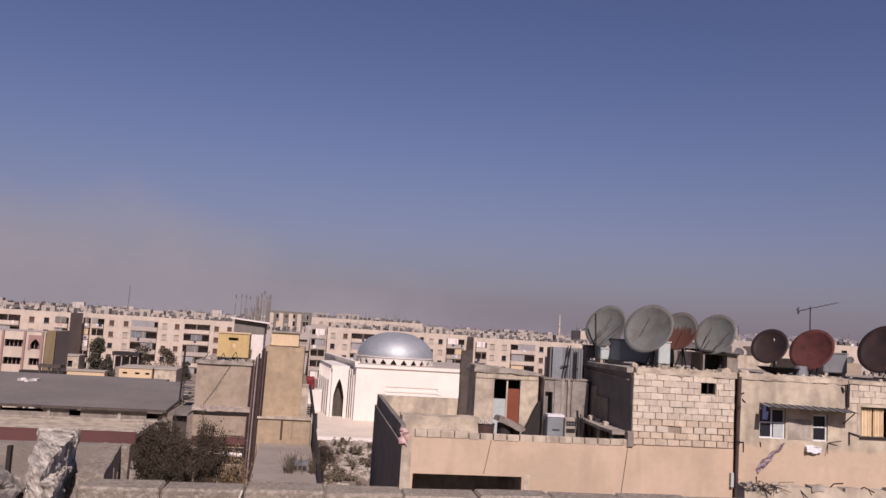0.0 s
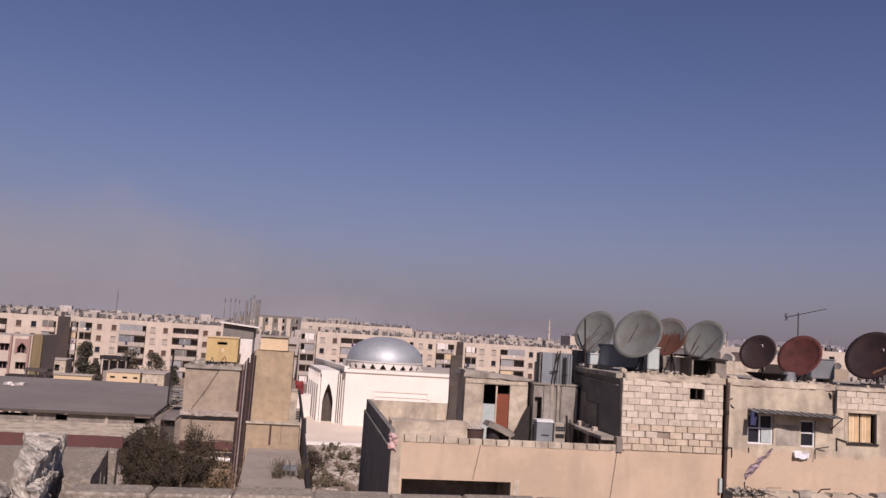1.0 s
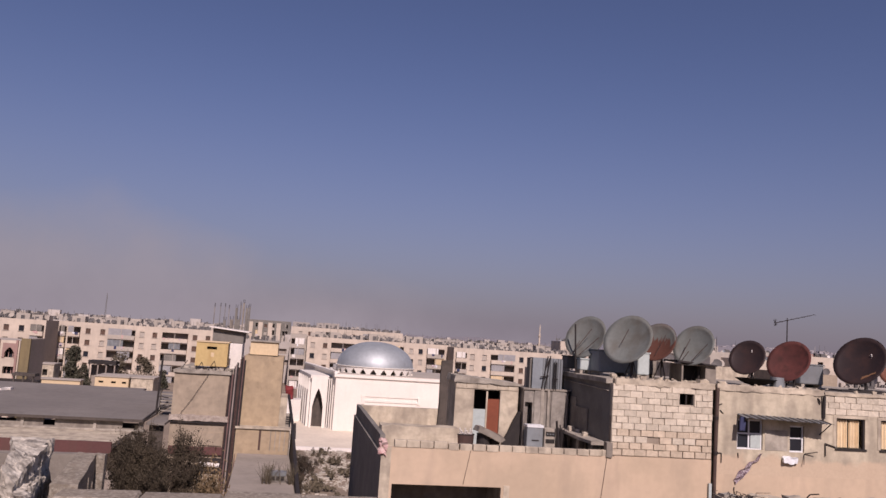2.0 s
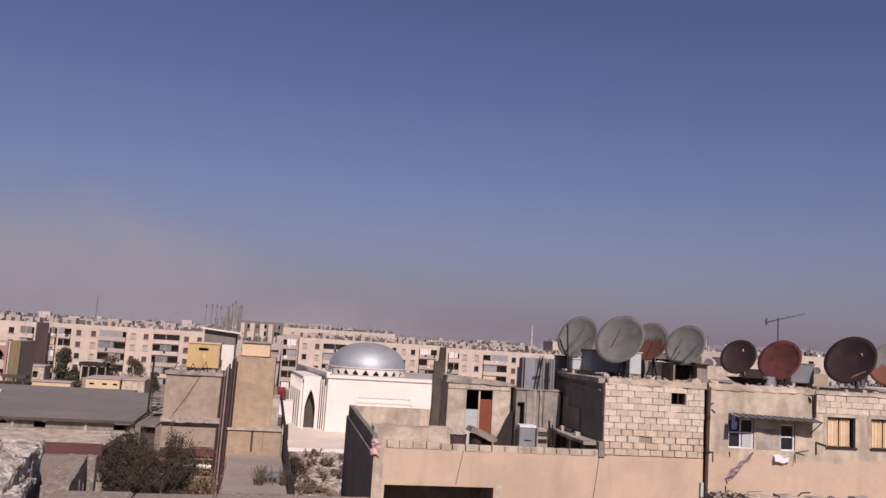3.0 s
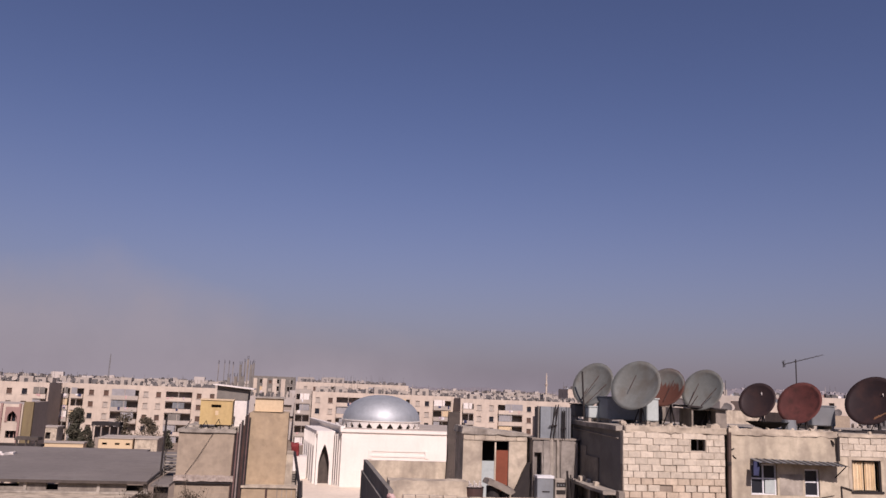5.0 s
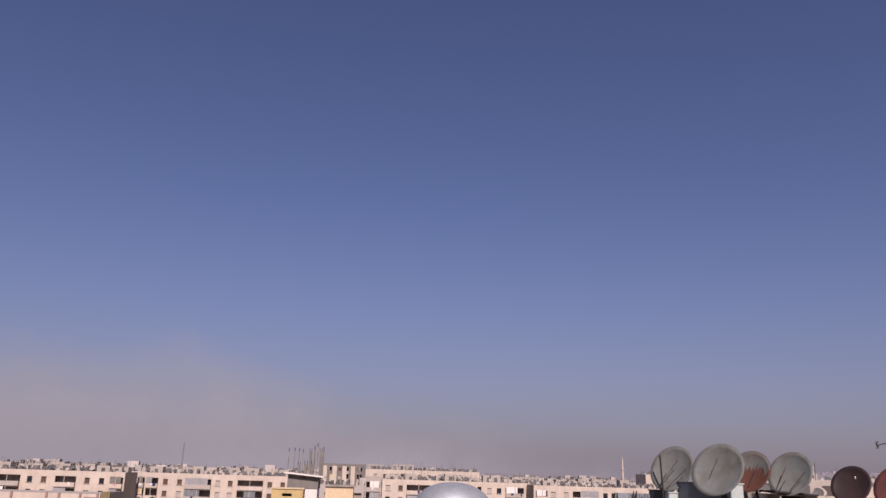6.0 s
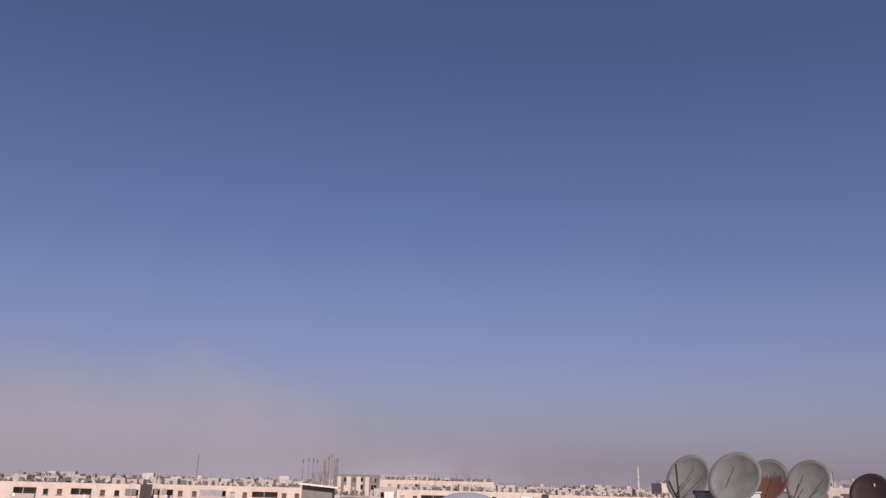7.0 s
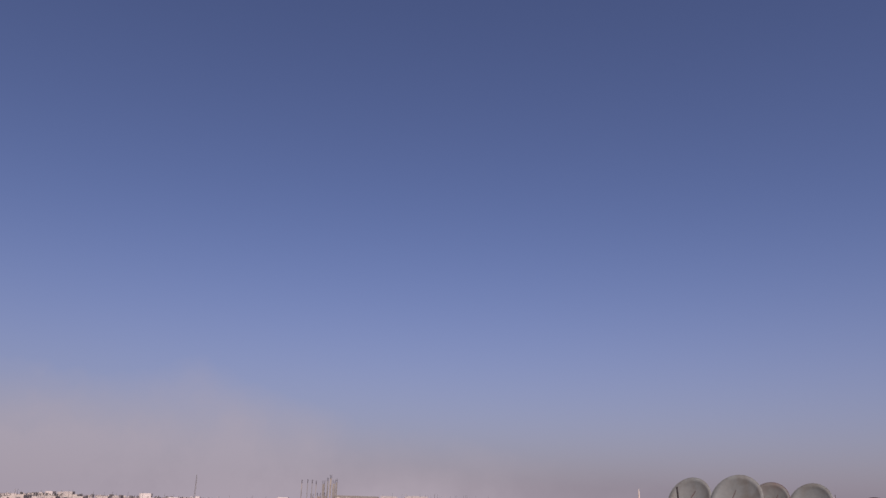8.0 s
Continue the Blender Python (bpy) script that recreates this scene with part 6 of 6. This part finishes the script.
# ---- things on the near roof ----
def dish(x, y, zc, r, el, az, material, label, arms=(), base=14.08, ry=1.0, spot=None):
    t = thing("satellite_dish", label, "satellite dish", "satellite dishes", at=(x, y, base))
    hc = zc - base
    turn = Matrix.Translation((0, 0, hc)) @ pose(0, 0, 0, -el, 0, az)
    b = B()
    rings = []
    for face in (0, 1):
        for j in range(8):
            q = j / 7 if face == 0 else 1 - j / 7
            q = max(q, 0.01)
            yy = -0.22 * r * (q * q) + (0.0 if face == 0 else 0.025) - (0.012 if q == 1 else 0)
            rings.append([b.verts.new((r * q * math.cos(2 * math.pi * k / 36), yy + 0.22 * r, ry * r * q * math.sin(2 * math.pi * k / 36))) for k in range(36)])
    for a, c in zip(rings, rings[1:]):
        for k in range(36):
            b.faces.new((a[k], a[(k + 1) % 36], c[(k + 1) % 36], c[k]))
    bmesh.ops.transform(b, matrix=turn, verts=b.verts[:])
    refl = part("reflector", b, material, t, "", True)
    b = B()
    for k in range(36):
        a0, a1 = 2 * math.pi * k / 36, 2 * math.pi * (k + 1) / 36
        rod(b, (r * math.cos(a0), 0, ry * r * math.sin(a0)), (r * math.cos(a1), 0, ry * r * math.sin(a1)), 0.014, n=4)
    bmesh.ops.transform(b, matrix=turn, verts=b.verts[:])
    part("rim", b, M_RUST if material == M_RUSTDISH else material, refl)
    # Dark rods draw the feed arms together with their shadows on the dish.
    for (xa, za, xb, zb) in arms:
        b = B()
        rod(b, (xa * r, -0.02, za * r * ry), (xb * r, -0.2 * r, zb * r * ry), 0.012, n=5)
        bmesh.ops.transform(b, matrix=turn, verts=b.verts[:])
        part("feed_arm", b, M_RUST, t)
    if spot:
        b = B()
        rod(b, (spot[0] * r, 0.2 * r, spot[1] * r), (spot[0] * r + 0.02, 0.1 * r, spot[1] * r + 0.04), 0.03, 0.018, 8)
        bmesh.ops.transform(b, matrix=turn, verts=b.verts[:])
        part("feed_stub", b, M_WHITEWASH, t, "small pale feed stub")
    bx, by = -0.42 * math.sin(radians(az)), 0.42 * math.cos(radians(az))
    b = B()
    rod(b, (bx, by, 0), (bx, by, hc), 0.04, n=8)
    part("post", b, M_IRON, t)
    b = B()
    rod(b, (bx, by, hc), turn @ Vector((0, 0.3 * r, 0)), 0.06, n=8)
    part("bracket", b, M_IRON, t)
    for s in (-1, 1):
        b = B()
        rod(b, (bx, by, hc * 0.55), (bx + s * 0.22, by + 0.16, 0), 0.018, n=5)
        part("stay", b, M_IRON, t)
    return t


dish(10.2, 27.6, 15.39, 0.81, 24, -52, M_DISH, "grey weathered satellite dish on a post at the roof edge", [(-0.4, -0.85, 0.36, 0.3), (-0.05, -0.92, 0.82, -0.1), (-0.4, -0.85, -0.08, -0.3)])
dish(10.83, 25.3, 15.37, 0.87, 24, -50, M_DISH, "largest grey satellite dish with one short feed arm", [(-0.2, -0.18, 0.06, 0.32)])
dish(12.15, 25.9, 15.35, 0.70, 24, -52, M_RUSTDISH, "satellite dish half eaten by rust", [(0.1, -0.7, 0.5, 0.3)])
dish(13.2, 25.3, 15.31, 0.73, 24, -55, M_DISH, "pale grey satellite dish above a vent box", [(-0.5, -0.75, -0.12, 0.22), (0.1, -0.8, 0.78, 0.02), (-0.4, -0.85, -0.05, -0.4)])
dish(15.18, 25.3, 15.03, 0.63, 24, -55, M_MAROON, "small dark brown rusted satellite dish", spot=(0.1, 0.42))
dish(16.74, 25.3, 15.0, 0.765, 26, -60, M_REDDISH, "red rusted satellite dish")
big = dish(19.50, 25.3, 15.17, 0.92, 26, -64, M_MAROON, "large dark brown dish with a bare orange streak", spot=(0.3, 0.3))
bm = B()
bare = [(0.16 + 0.07 * k, 0.012 * (k % 3) - 0.62 + 0.035 * k) for k in range(8)]
q = [bm.verts.new((x * 0.92, 0.195 * 0.92 * (1 - x * x - z * z), z * 0.92)) for x, z in bare + [(x, z - 0.1 - 0.03 * math.sin(9 * x)) for x, z in bare[::-1]]]
bm.faces.new(q)
bmesh.ops.transform(bm, matrix=Matrix.Translation((0, 0, 15.17 - 14.08)) @ pose(0, 0, 0, -26, 0, -64), verts=bm.verts[:])
part("bare_patch", bm, M_BARESTEEL, big, "streak of bare orange steel")
dish(21.0, 25.0, 15.1, 0.85, 26, -54, M_RUSTEDGE, "grey dish with rust along its lower edge")

ant = thing("television_antenna", "rod antenna on a mast with a slanted boom", "antenna", at=(17.0, 25.8, 14.08))
bm = B()
rod(bm, (0, 0, 0), (0, 0, 2.42), 0.022, n=6)
part("mast", bm, M_IRON, ant)
bm = B()
rod(bm, (-0.52, -0.1, 2.22), (1.2, 0.2, 2.63), 0.016, 0.01, n=5)
part("boom", bm, M_IRON, ant)
for k in range(8):
    bm = B()
    u = k / 7
    c = Vector((-0.52 + 1.72 * u, -0.1 + 0.3 * u, 2.22 + 0.41 * u))
    ln = 0.09 - 0.03 * u
    rod(bm, c - Vector((-0.01, ln, 0.02)), c + Vector((-0.01, ln, 0.02)), 0.006, n=4)
    part("element", bm, M_IRON, ant)
bm = B()
for k in range(6):
    rod(bm, (-0.58 + 0.02 * k, -0.12, 2.1 + 0.01 * k), (-0.5 - 0.02 * k, -0.1, 2.36 - 0.012 * k), 0.005, n=3)
    rod(bm, (-0.6, -0.12, 2.12 + 0.045 * k), (-0.46, -0.1, 2.13 + 0.045 * k), 0.005, n=3)
part("reflector_rod", bm, M_IRON, ant)
bm = B()
rod(bm, (9.86, 27.5, 14.05), (9.77, 27.5, 15.81), 0.03, n=6)
solid("thin_iron_pole", bm, M_IRON, "thin dark iron pole beside a dish", "pole")


def roof_tank(x, y, w, d, h, material, label, z=14.08):
    t = thing("roof_tank", label, "water tank", "roof tanks", at=(x, y, z))
    b = B()
    box(b, -w / 2, w / 2, 0, d, 0.12, h)
    bevel(b, 0.03)
    part("body", b, material, t)
    b = B()
    box(b, -w / 2 - 0.02, w / 2 + 0.02, -0.02, d + 0.02, h, h + 0.04)
    part("lid", b, material, t)
    for sx2 in (-1, 1):
        b = B()
        box(b, sx2 * w * 0.38 - 0.05, sx2 * w * 0.38 + 0.05, 0.02, d - 0.02, 0, 0.12)
        part("bearer", b, M_CEMENT, t)
    return t


roof_tank(10.85, 26.4, 1.15, 0.9, 0.85, M_TANKSHEET, "dark blue-grey steel water tank behind the dishes")
# Paler narrow box stands for the sunlit right face of the tank.
roof_tank(11.62, 25.7, 0.42, 0.5, 0.85, M_DOORWHITE, "narrow pale box for the sunlit face of the grey tank")
roof_tank(10.15, 28.3, 0.7, 0.6, 0.55, M_GREYWALL, "low dark tank behind the dish")
roof_tank(10.12, 27.2, 0.4, 0.4, 0.5, M_DOORWHITE, "small pale metal box")
roof_tank(12.3, 27.0, 0.8, 0.8, 1.0, M_OLDCEM, "grey tank behind the rusted dish")
roof_tank(18.7, 26.8, 0.95, 0.9, 0.82, M_ZINC, "squat grey steel water tank")
vent = thing("vent_box", "cement vent box with a dark mouth and slab lid", "vent", at=(13.25, 25.2, 14.05))
bm = B()
wall(bm, -0.5, 0.75, 0, 0.62, 0, 0.1, [(-0.44, 0.36, 0.02, 0.58)])
box(bm, -0.5, -0.42, 0.1, 0.9, 0, 0.62)
box(bm, 0.38, 0.75, 0.1, 0.9, 0, 0.62)
part("body", bm, M_OLDCEM, vent)
bm = B()
box(bm, -0.42, 0.38, 0.6, 0.65, 0, 0.62)
part("dark_back", bm, M_DARKHOLE, vent)
bm = B()
profile(bm, [(-0.7, 0.68), (0.72, 0.6), (0.72, 0.65), (-0.7, 0.74)], -0.12, 0.95)
part("lid", bm, M_IRON, vent)
up = thing("fallen_dish", "rusty dish lying flat on the roof", "satellite dish", at=(15.35, 25.0, 14.1))
bm = B()
rings = []
for j in range(6):
    q = max(0.02, j / 5)
    rings.append([bm.verts.new((0.72 * q * math.cos(2 * math.pi * k / 28), 0.6 * q * math.sin(2 * math.pi * k / 28), 0.24 * q * q)) for k in range(28)])
for a, c in zip(rings, rings[1:]):
    for k in range(28):
        bm.faces.new((a[k], a[(k + 1) % 28], c[(k + 1) % 28], c[k]))
bmesh.ops.solidify(bm, geom=bm.faces[:], thickness=0.02)
part("bowl", bm, M_IRON, up)
bm = B()
rod(bm, (16.2, 25.1, 14.1), (16.2, 25.1, 14.42), 0.25, 0.22, 14)
solid("grey_bucket", bm, M_ZINC, "upturned grey bucket at the roof edge", "bucket")
for k in range(3):
    bm = B()
    box(bm, 17.6 + 0.7 * k, 18.7 + 0.7 * k, 24.6, 25.2, 14.06 + 0.02 * k, 14.12 + 0.03 * k)
    chip(bm, 2, 3, 0.03, 3 + k)
    solid("scrap_sheet", bm, M_IRON, "dark scrap sheet along the roof edge", "scrap", group="scrap sheets")
rng = random.Random(3)
bm = B()
for i in range(90):
    x = rng.choice([rng.uniform(10, 13.3), rng.uniform(10, 13.3), rng.uniform(13.4, 23)])
    y, s = rng.uniform(FY + 0.05, FY + 0.9), rng.uniform(0.03, 0.07) * (2.2 if rng.random() < 0.12 else 1)
    box(bm, x, x + s * 1.4, y, y + s, 14.05, 14.1 + s * 0.7)
soften(bm, 9, 0.06)
solid("roof_rubble", bm, M_PALE, "broken block rubble along the roof edge", "rubble", "stuff")

# ---- the neighbour's cracked wall below ----
bm = B()
box(bm, 8.0, 14.5, 14.0, 14.3, 0, 12.42)
chip(bm, 22, 3.2, 0.06, 9)
solid("neighbour_wall", bm, M_PALE, "cracked grey cement wall with a broken top", "wall", "structure")
for k, (x, dx, dz) in enumerate(((8.9, 0.35, -0.3), (8.15, 0.3, -0.2), (8.3, -0.15, 0.12), (9.7, 0.2, 0.05), (10.3, 0.25, -0.1))):
    bm = B()
    rod(bm, (x, 14.1, 12.38), (x + dx * 0.5, 14.05, 12.5 + dz * 0.3), 0.012, n=4)
    rod(bm, (x + dx * 0.5, 14.05, 12.5 + dz * 0.3), (x + dx, 13.92, 12.5 + dz), 0.012, n=4)
    solid("loose_bar", bm, M_IRON, "bent dark iron bar at the wall top", "bar", group="loose bars")

rng = random.Random(61)
bm = B()
for k in range(34):
    a = Vector((rng.uniform(7.95, 8.75), 14.05 + rng.uniform(-0.12, 0.1), 12.36))
    m = a + Vector((rng.gauss(0, 0.12), rng.uniform(-0.1, 0.05), rng.uniform(0.02, 0.16)))
    rod(bm, a, m, 0.006, n=4)
    rod(bm, m, m + Vector((rng.gauss(0, 0.14), rng.uniform(-0.1, 0.05), rng.uniform(-0.14, 0.05))), 0.006, 0.004, n=4)
solid("wire_tangle", bm, M_IRON, "tangle of dark wire and dry twigs on the wall top", "wire tangle", "stuff")
for k, (x, w, h) in enumerate(((8.12, 0.22, 0.12), (8.75, 0.3, 0.1), (9.45, 0.26, 0.14), (10.15, 0.34, 0.09), (11.1, 0.3, 0.12), (12.0, 0.28, 0.1))):
    bm = B()
    box(bm, x - w / 2, x + w / 2, 14.0, 14.22, 12.36, 12.41 + h * 0.45)
    chip(bm, 5, 5, 0.04, 40 + k)
    solid("rubble_lump", bm, M_PALE if k % 2 else M_CEMENT, "broken lump of cement on the wall top", "rubble", group="rubble lumps")

# ---- the camera's own roof ----
bm = B()
box(bm, -9, 9, -7, 4.1, 13.1, 13.3)
solid("floor", bm, M_CEMENT, "dusty cement roof floor", "floor", "structure")
bm = B()
box(bm, -9, 9, -7, 4.3, 0, 13.1)
solid("own_building_wall", bm, M_CEMENT, "cement house walls below the roof", "wall", "structure")
bm = B()
box(bm, -9, 9, 4.12, 4.25, 13.1, 13.93)
solid("parapet_base", bm, M_PARAPET, "cast block parapet base", "parapet", "structure")
bm = B()
box(bm, -9, -8.8, -7, 4.1, 13.3, 14.2)
box(bm, 8.8, 9, -7, 4.1, 13.3, 14.2)
box(bm, -9, 9, -7.2, -7, 13.3, 14.2)
solid("rear_parapet", bm, M_PARAPET, "cement parapet round the roof", "parapet", "structure")


def rough_stone(plan, z0, tops, seed, amount=0.014):
    """A lump of broken masonry: a plan outline with a height at each corner, split up and fractured in layers."""
    b = B()
    lo = [b.verts.new((x, y, z0)) for x, y in plan]
    hi = [b.verts.new((x, y, z)) for (x, y), z in zip(plan, tops)]
    n = len(plan)
    b.faces.new(lo[::-1]), b.faces.new(hi)
    for i in range(n):
        b.faces.new((lo[i], lo[(i + 1) % n], hi[(i + 1) % n], hi[i]))
    bmesh.ops.triangulate(b, faces=b.faces[:])
    for _ in range(6):
        bmesh.ops.subdivide_edges(b, edges=[e for e in b.edges if e.calc_length() > 0.022], cuts=1)
        bmesh.ops.triangulate(b, faces=[f for f in b.faces if len(f.verts) > 3])
    s = Vector((seed * 3.7, seed, seed * 1.3))
    for v in b.verts:
        layer = noise.cell_vector(Vector((v.co.x * 9, v.co.y * 9, v.co.z * 26)) + s) - Vector((0.5, 0.5, 0.5))
        v.co += noise.noise_vector(v.co * 9 + s) * amount * 1.3 + layer * amount * 0.75 + noise.noise_vector(v.co * 40 + s) * amount * 0.5
    return b


bm = rough_stone([(-1.265, 4.0), (-1.185, 3.93), (-1.225, 4.4), (-1.26, 4.75), (-1.46, 4.72), (-1.315, 4.3)], 14.1, [14.29, 14.23, 14.29, 14.32, 14.32, 14.33], 2, 0.014)
solid("broken_parapet_stone", bm, M_STONE, "broken lump of pale rubble masonry on the parapet", "stone")
bm = rough_stone([(-1.255, 3.98), (-1.125, 3.9), (-1.275, 4.8), (-1.44, 4.8)], 13.3, [14.2, 14.18, 14.15, 14.16], 5, 0.02)
solid("broken_parapet_stone", bm, M_STONE, "broken rubble masonry under the loose lump", "stone")
# Stands in the sun; its shade is in the stone colour.
bm = rough_stone([(-1.75, 4.15), (-1.45, 4.15), (-1.385, 4.22), (-1.40, 4.42), (-1.75, 4.42)], 13.5, [14.22, 14.2, 14.1, 14.08, 14.22], 11, 0.024)
solid("broken_parapet_stone", bm, M_SHADESTONE, "lump of broken parapet block, shade in its dark colour", "stone")
bm = B()
prism(bm, [(-1.125, 4.28), (-0.995, 4.28), (-1.075, 4.97), (-1.18, 5.0)], 12, 14.165)
for v in bm.verts:
    v.co.z += 0.06 * (v.co.y - 4.28) if v.co.z > 13 else 0
chip(bm, 8, 22, 0.004, 3)
solid("return_wall", bm, M_PARAPET, "short cast block wall running off the parapet", "wall", "structure")
bm = B()
box(bm, -1.085, -1.03, 4.97, 5.04, 12, 14.2)
chip(bm, 6, 20, 0.008, 7)
solid("return_wall_end", bm, M_PARAPET, "cast block end pier of the short wall", "wall", "structure")
bm = B()
rod(bm, (-1.0, 4.5, 14.16), (-0.99, 4.52, 13.4), 0.003, n=4)
rod(bm, (-0.98, 4.5, 14.14), (-0.99, 4.5, 13.4), 0.003, n=4)
solid("hanging_cable", bm, M_PARAPET, "thin pale cables hanging on the return wall", "cable")
bm = B()
rod(bm, (-0.30, 4.06, 14.155), (-0.31, 4.06, 14.12), 0.004, n=5)
rod(bm, (-0.31, 4.06, 14.12), (-0.37, 4.06, 13.98), 0.004, n=5)
solid("twine", bm, M_WHITEWASH, "thin grey twine tied round the parapet", "twine")
fence = thing("old_wall", "grey cement wall with a dark iron post behind the parapet", "wall", at=(0, 0, 0))
bm = B()
box(bm, -5.0, -1.7, 8.0, 8.15, 0, 13.7)
chip(bm, 6, 2, 0.03, 3)
part("wall", bm, M_OLDCEM, fence)
bm = B()
box(bm, -2.71, -2.675, 7.94, 8.0, 12, 13.68)
part("post", bm, M_IRON, fence)


# ---- blocks laid one by one ----
def lay(parent, x0, x1, z0, courses, w, h, y, seed, holes=(), meshes=None):
    r = random.Random(seed)
    for c in range(courses):
        z = z0 + c * h
        x = x0 - (w / 2 if c % 2 else 0) - r.uniform(0, 0.07)
        while x < x1 - 0.02:
            a, e = max(x, x0), min(x + w, x1)
            segs = [(a, e)]
            for hx0, hx1, hz0, hz1 in holes:
                if z + h * 0.5 > hz0 and z + h * 0.5 < hz1:
                    segs = [s for (p, q) in segs for s in ((p, min(q, hx0)), (max(p, hx1), q)) if s[1] - s[0] > 0.03]
            for p, q in segs:
                if q - p > 0.04:
                    me = r.choice(meshes)
                    gap = r.choice((0.008, 0.012, 0.018, 0.03)) if courses > 2 else r.choice((0.014, 0.022, 0.035, 0.05))
                    if courses > 1 and r.random() < 0.018:
                        continue
                    piece("block", me, parent, p + gap / 2, y + r.uniform(-0.02, 0.012), z + r.uniform(0.002, 0.011), r.uniform(-2.0, 2.0), ((q - p - gap) / 0.4, 1, (h - r.uniform(0.008, 0.016)) / 0.2))
            x += w


BLOCKS = [block_mesh("block", 0.4, 0.12, 0.2, M_BLOCK, s) for s in range(5)]
LOWBLOCKS = [block_mesh("block", 0.4, 0.12, 0.2, M_BLOCKLOW, s + 30) for s in range(4)]
lay(house, 9.86, 13.25, 11.74, 2, 0.405, 0.2, FY - 0.005, 12, [], LOWBLOCKS)
lay(house, 9.86, 13.25, 12.14, 2, 0.405, 0.2, FY - 0.005, 14, [], LOWBLOCKS + BLOCKS[:3])
lay(house, 9.86, 13.25, 12.54, 7, 0.405, 0.2, FY - 0.005, 2, [(12.11, 12.6, 13.35, 13.8)], BLOCKS)
lay(house, 17.22, 24.0, 13.34, 3, 0.405, 0.2, FY - 0.005, 3, [], BLOCKS)
TERR = [block_mesh("block", 0.4, 0.2, 0.2, M_PALE, s + 9, 0.012) for s in range(4)]
lay(house, 3.1, 4.72, 11.7, 1, 0.41, 0.22, FY - 0.01, 5, [], TERR)
lay(house, 4.72, 9.72, 11.68, 1, 0.41, 0.2, FY - 0.01, 6, [], TERR)
OWN = [block_mesh("block", 0.4, 0.2, 0.2, M_PARAPET, s + 20, 0.012) for s in range(4)]
own = thing("parapet_blocks", "row of cast concrete blocks capping the parapet", "parapet", at=(0, 0, 0), kind="structure")
x = -1.05 - 0.03
r = random.Random(4)
for k in range(24):
    xa = -1.07 if k == 0 else x
    piece("block", OWN[k % 4], own, xa + 0.004, 4.08 + r.uniform(-0.006, 0.006), 13.935 + r.uniform(-0.008, 0.004), r.uniform(-0.6, 0.6), ((x + 0.392 - xa) / 0.4 - 0.015, 1, 1.1))
    x += 0.392
    if x > 8.5:
        break
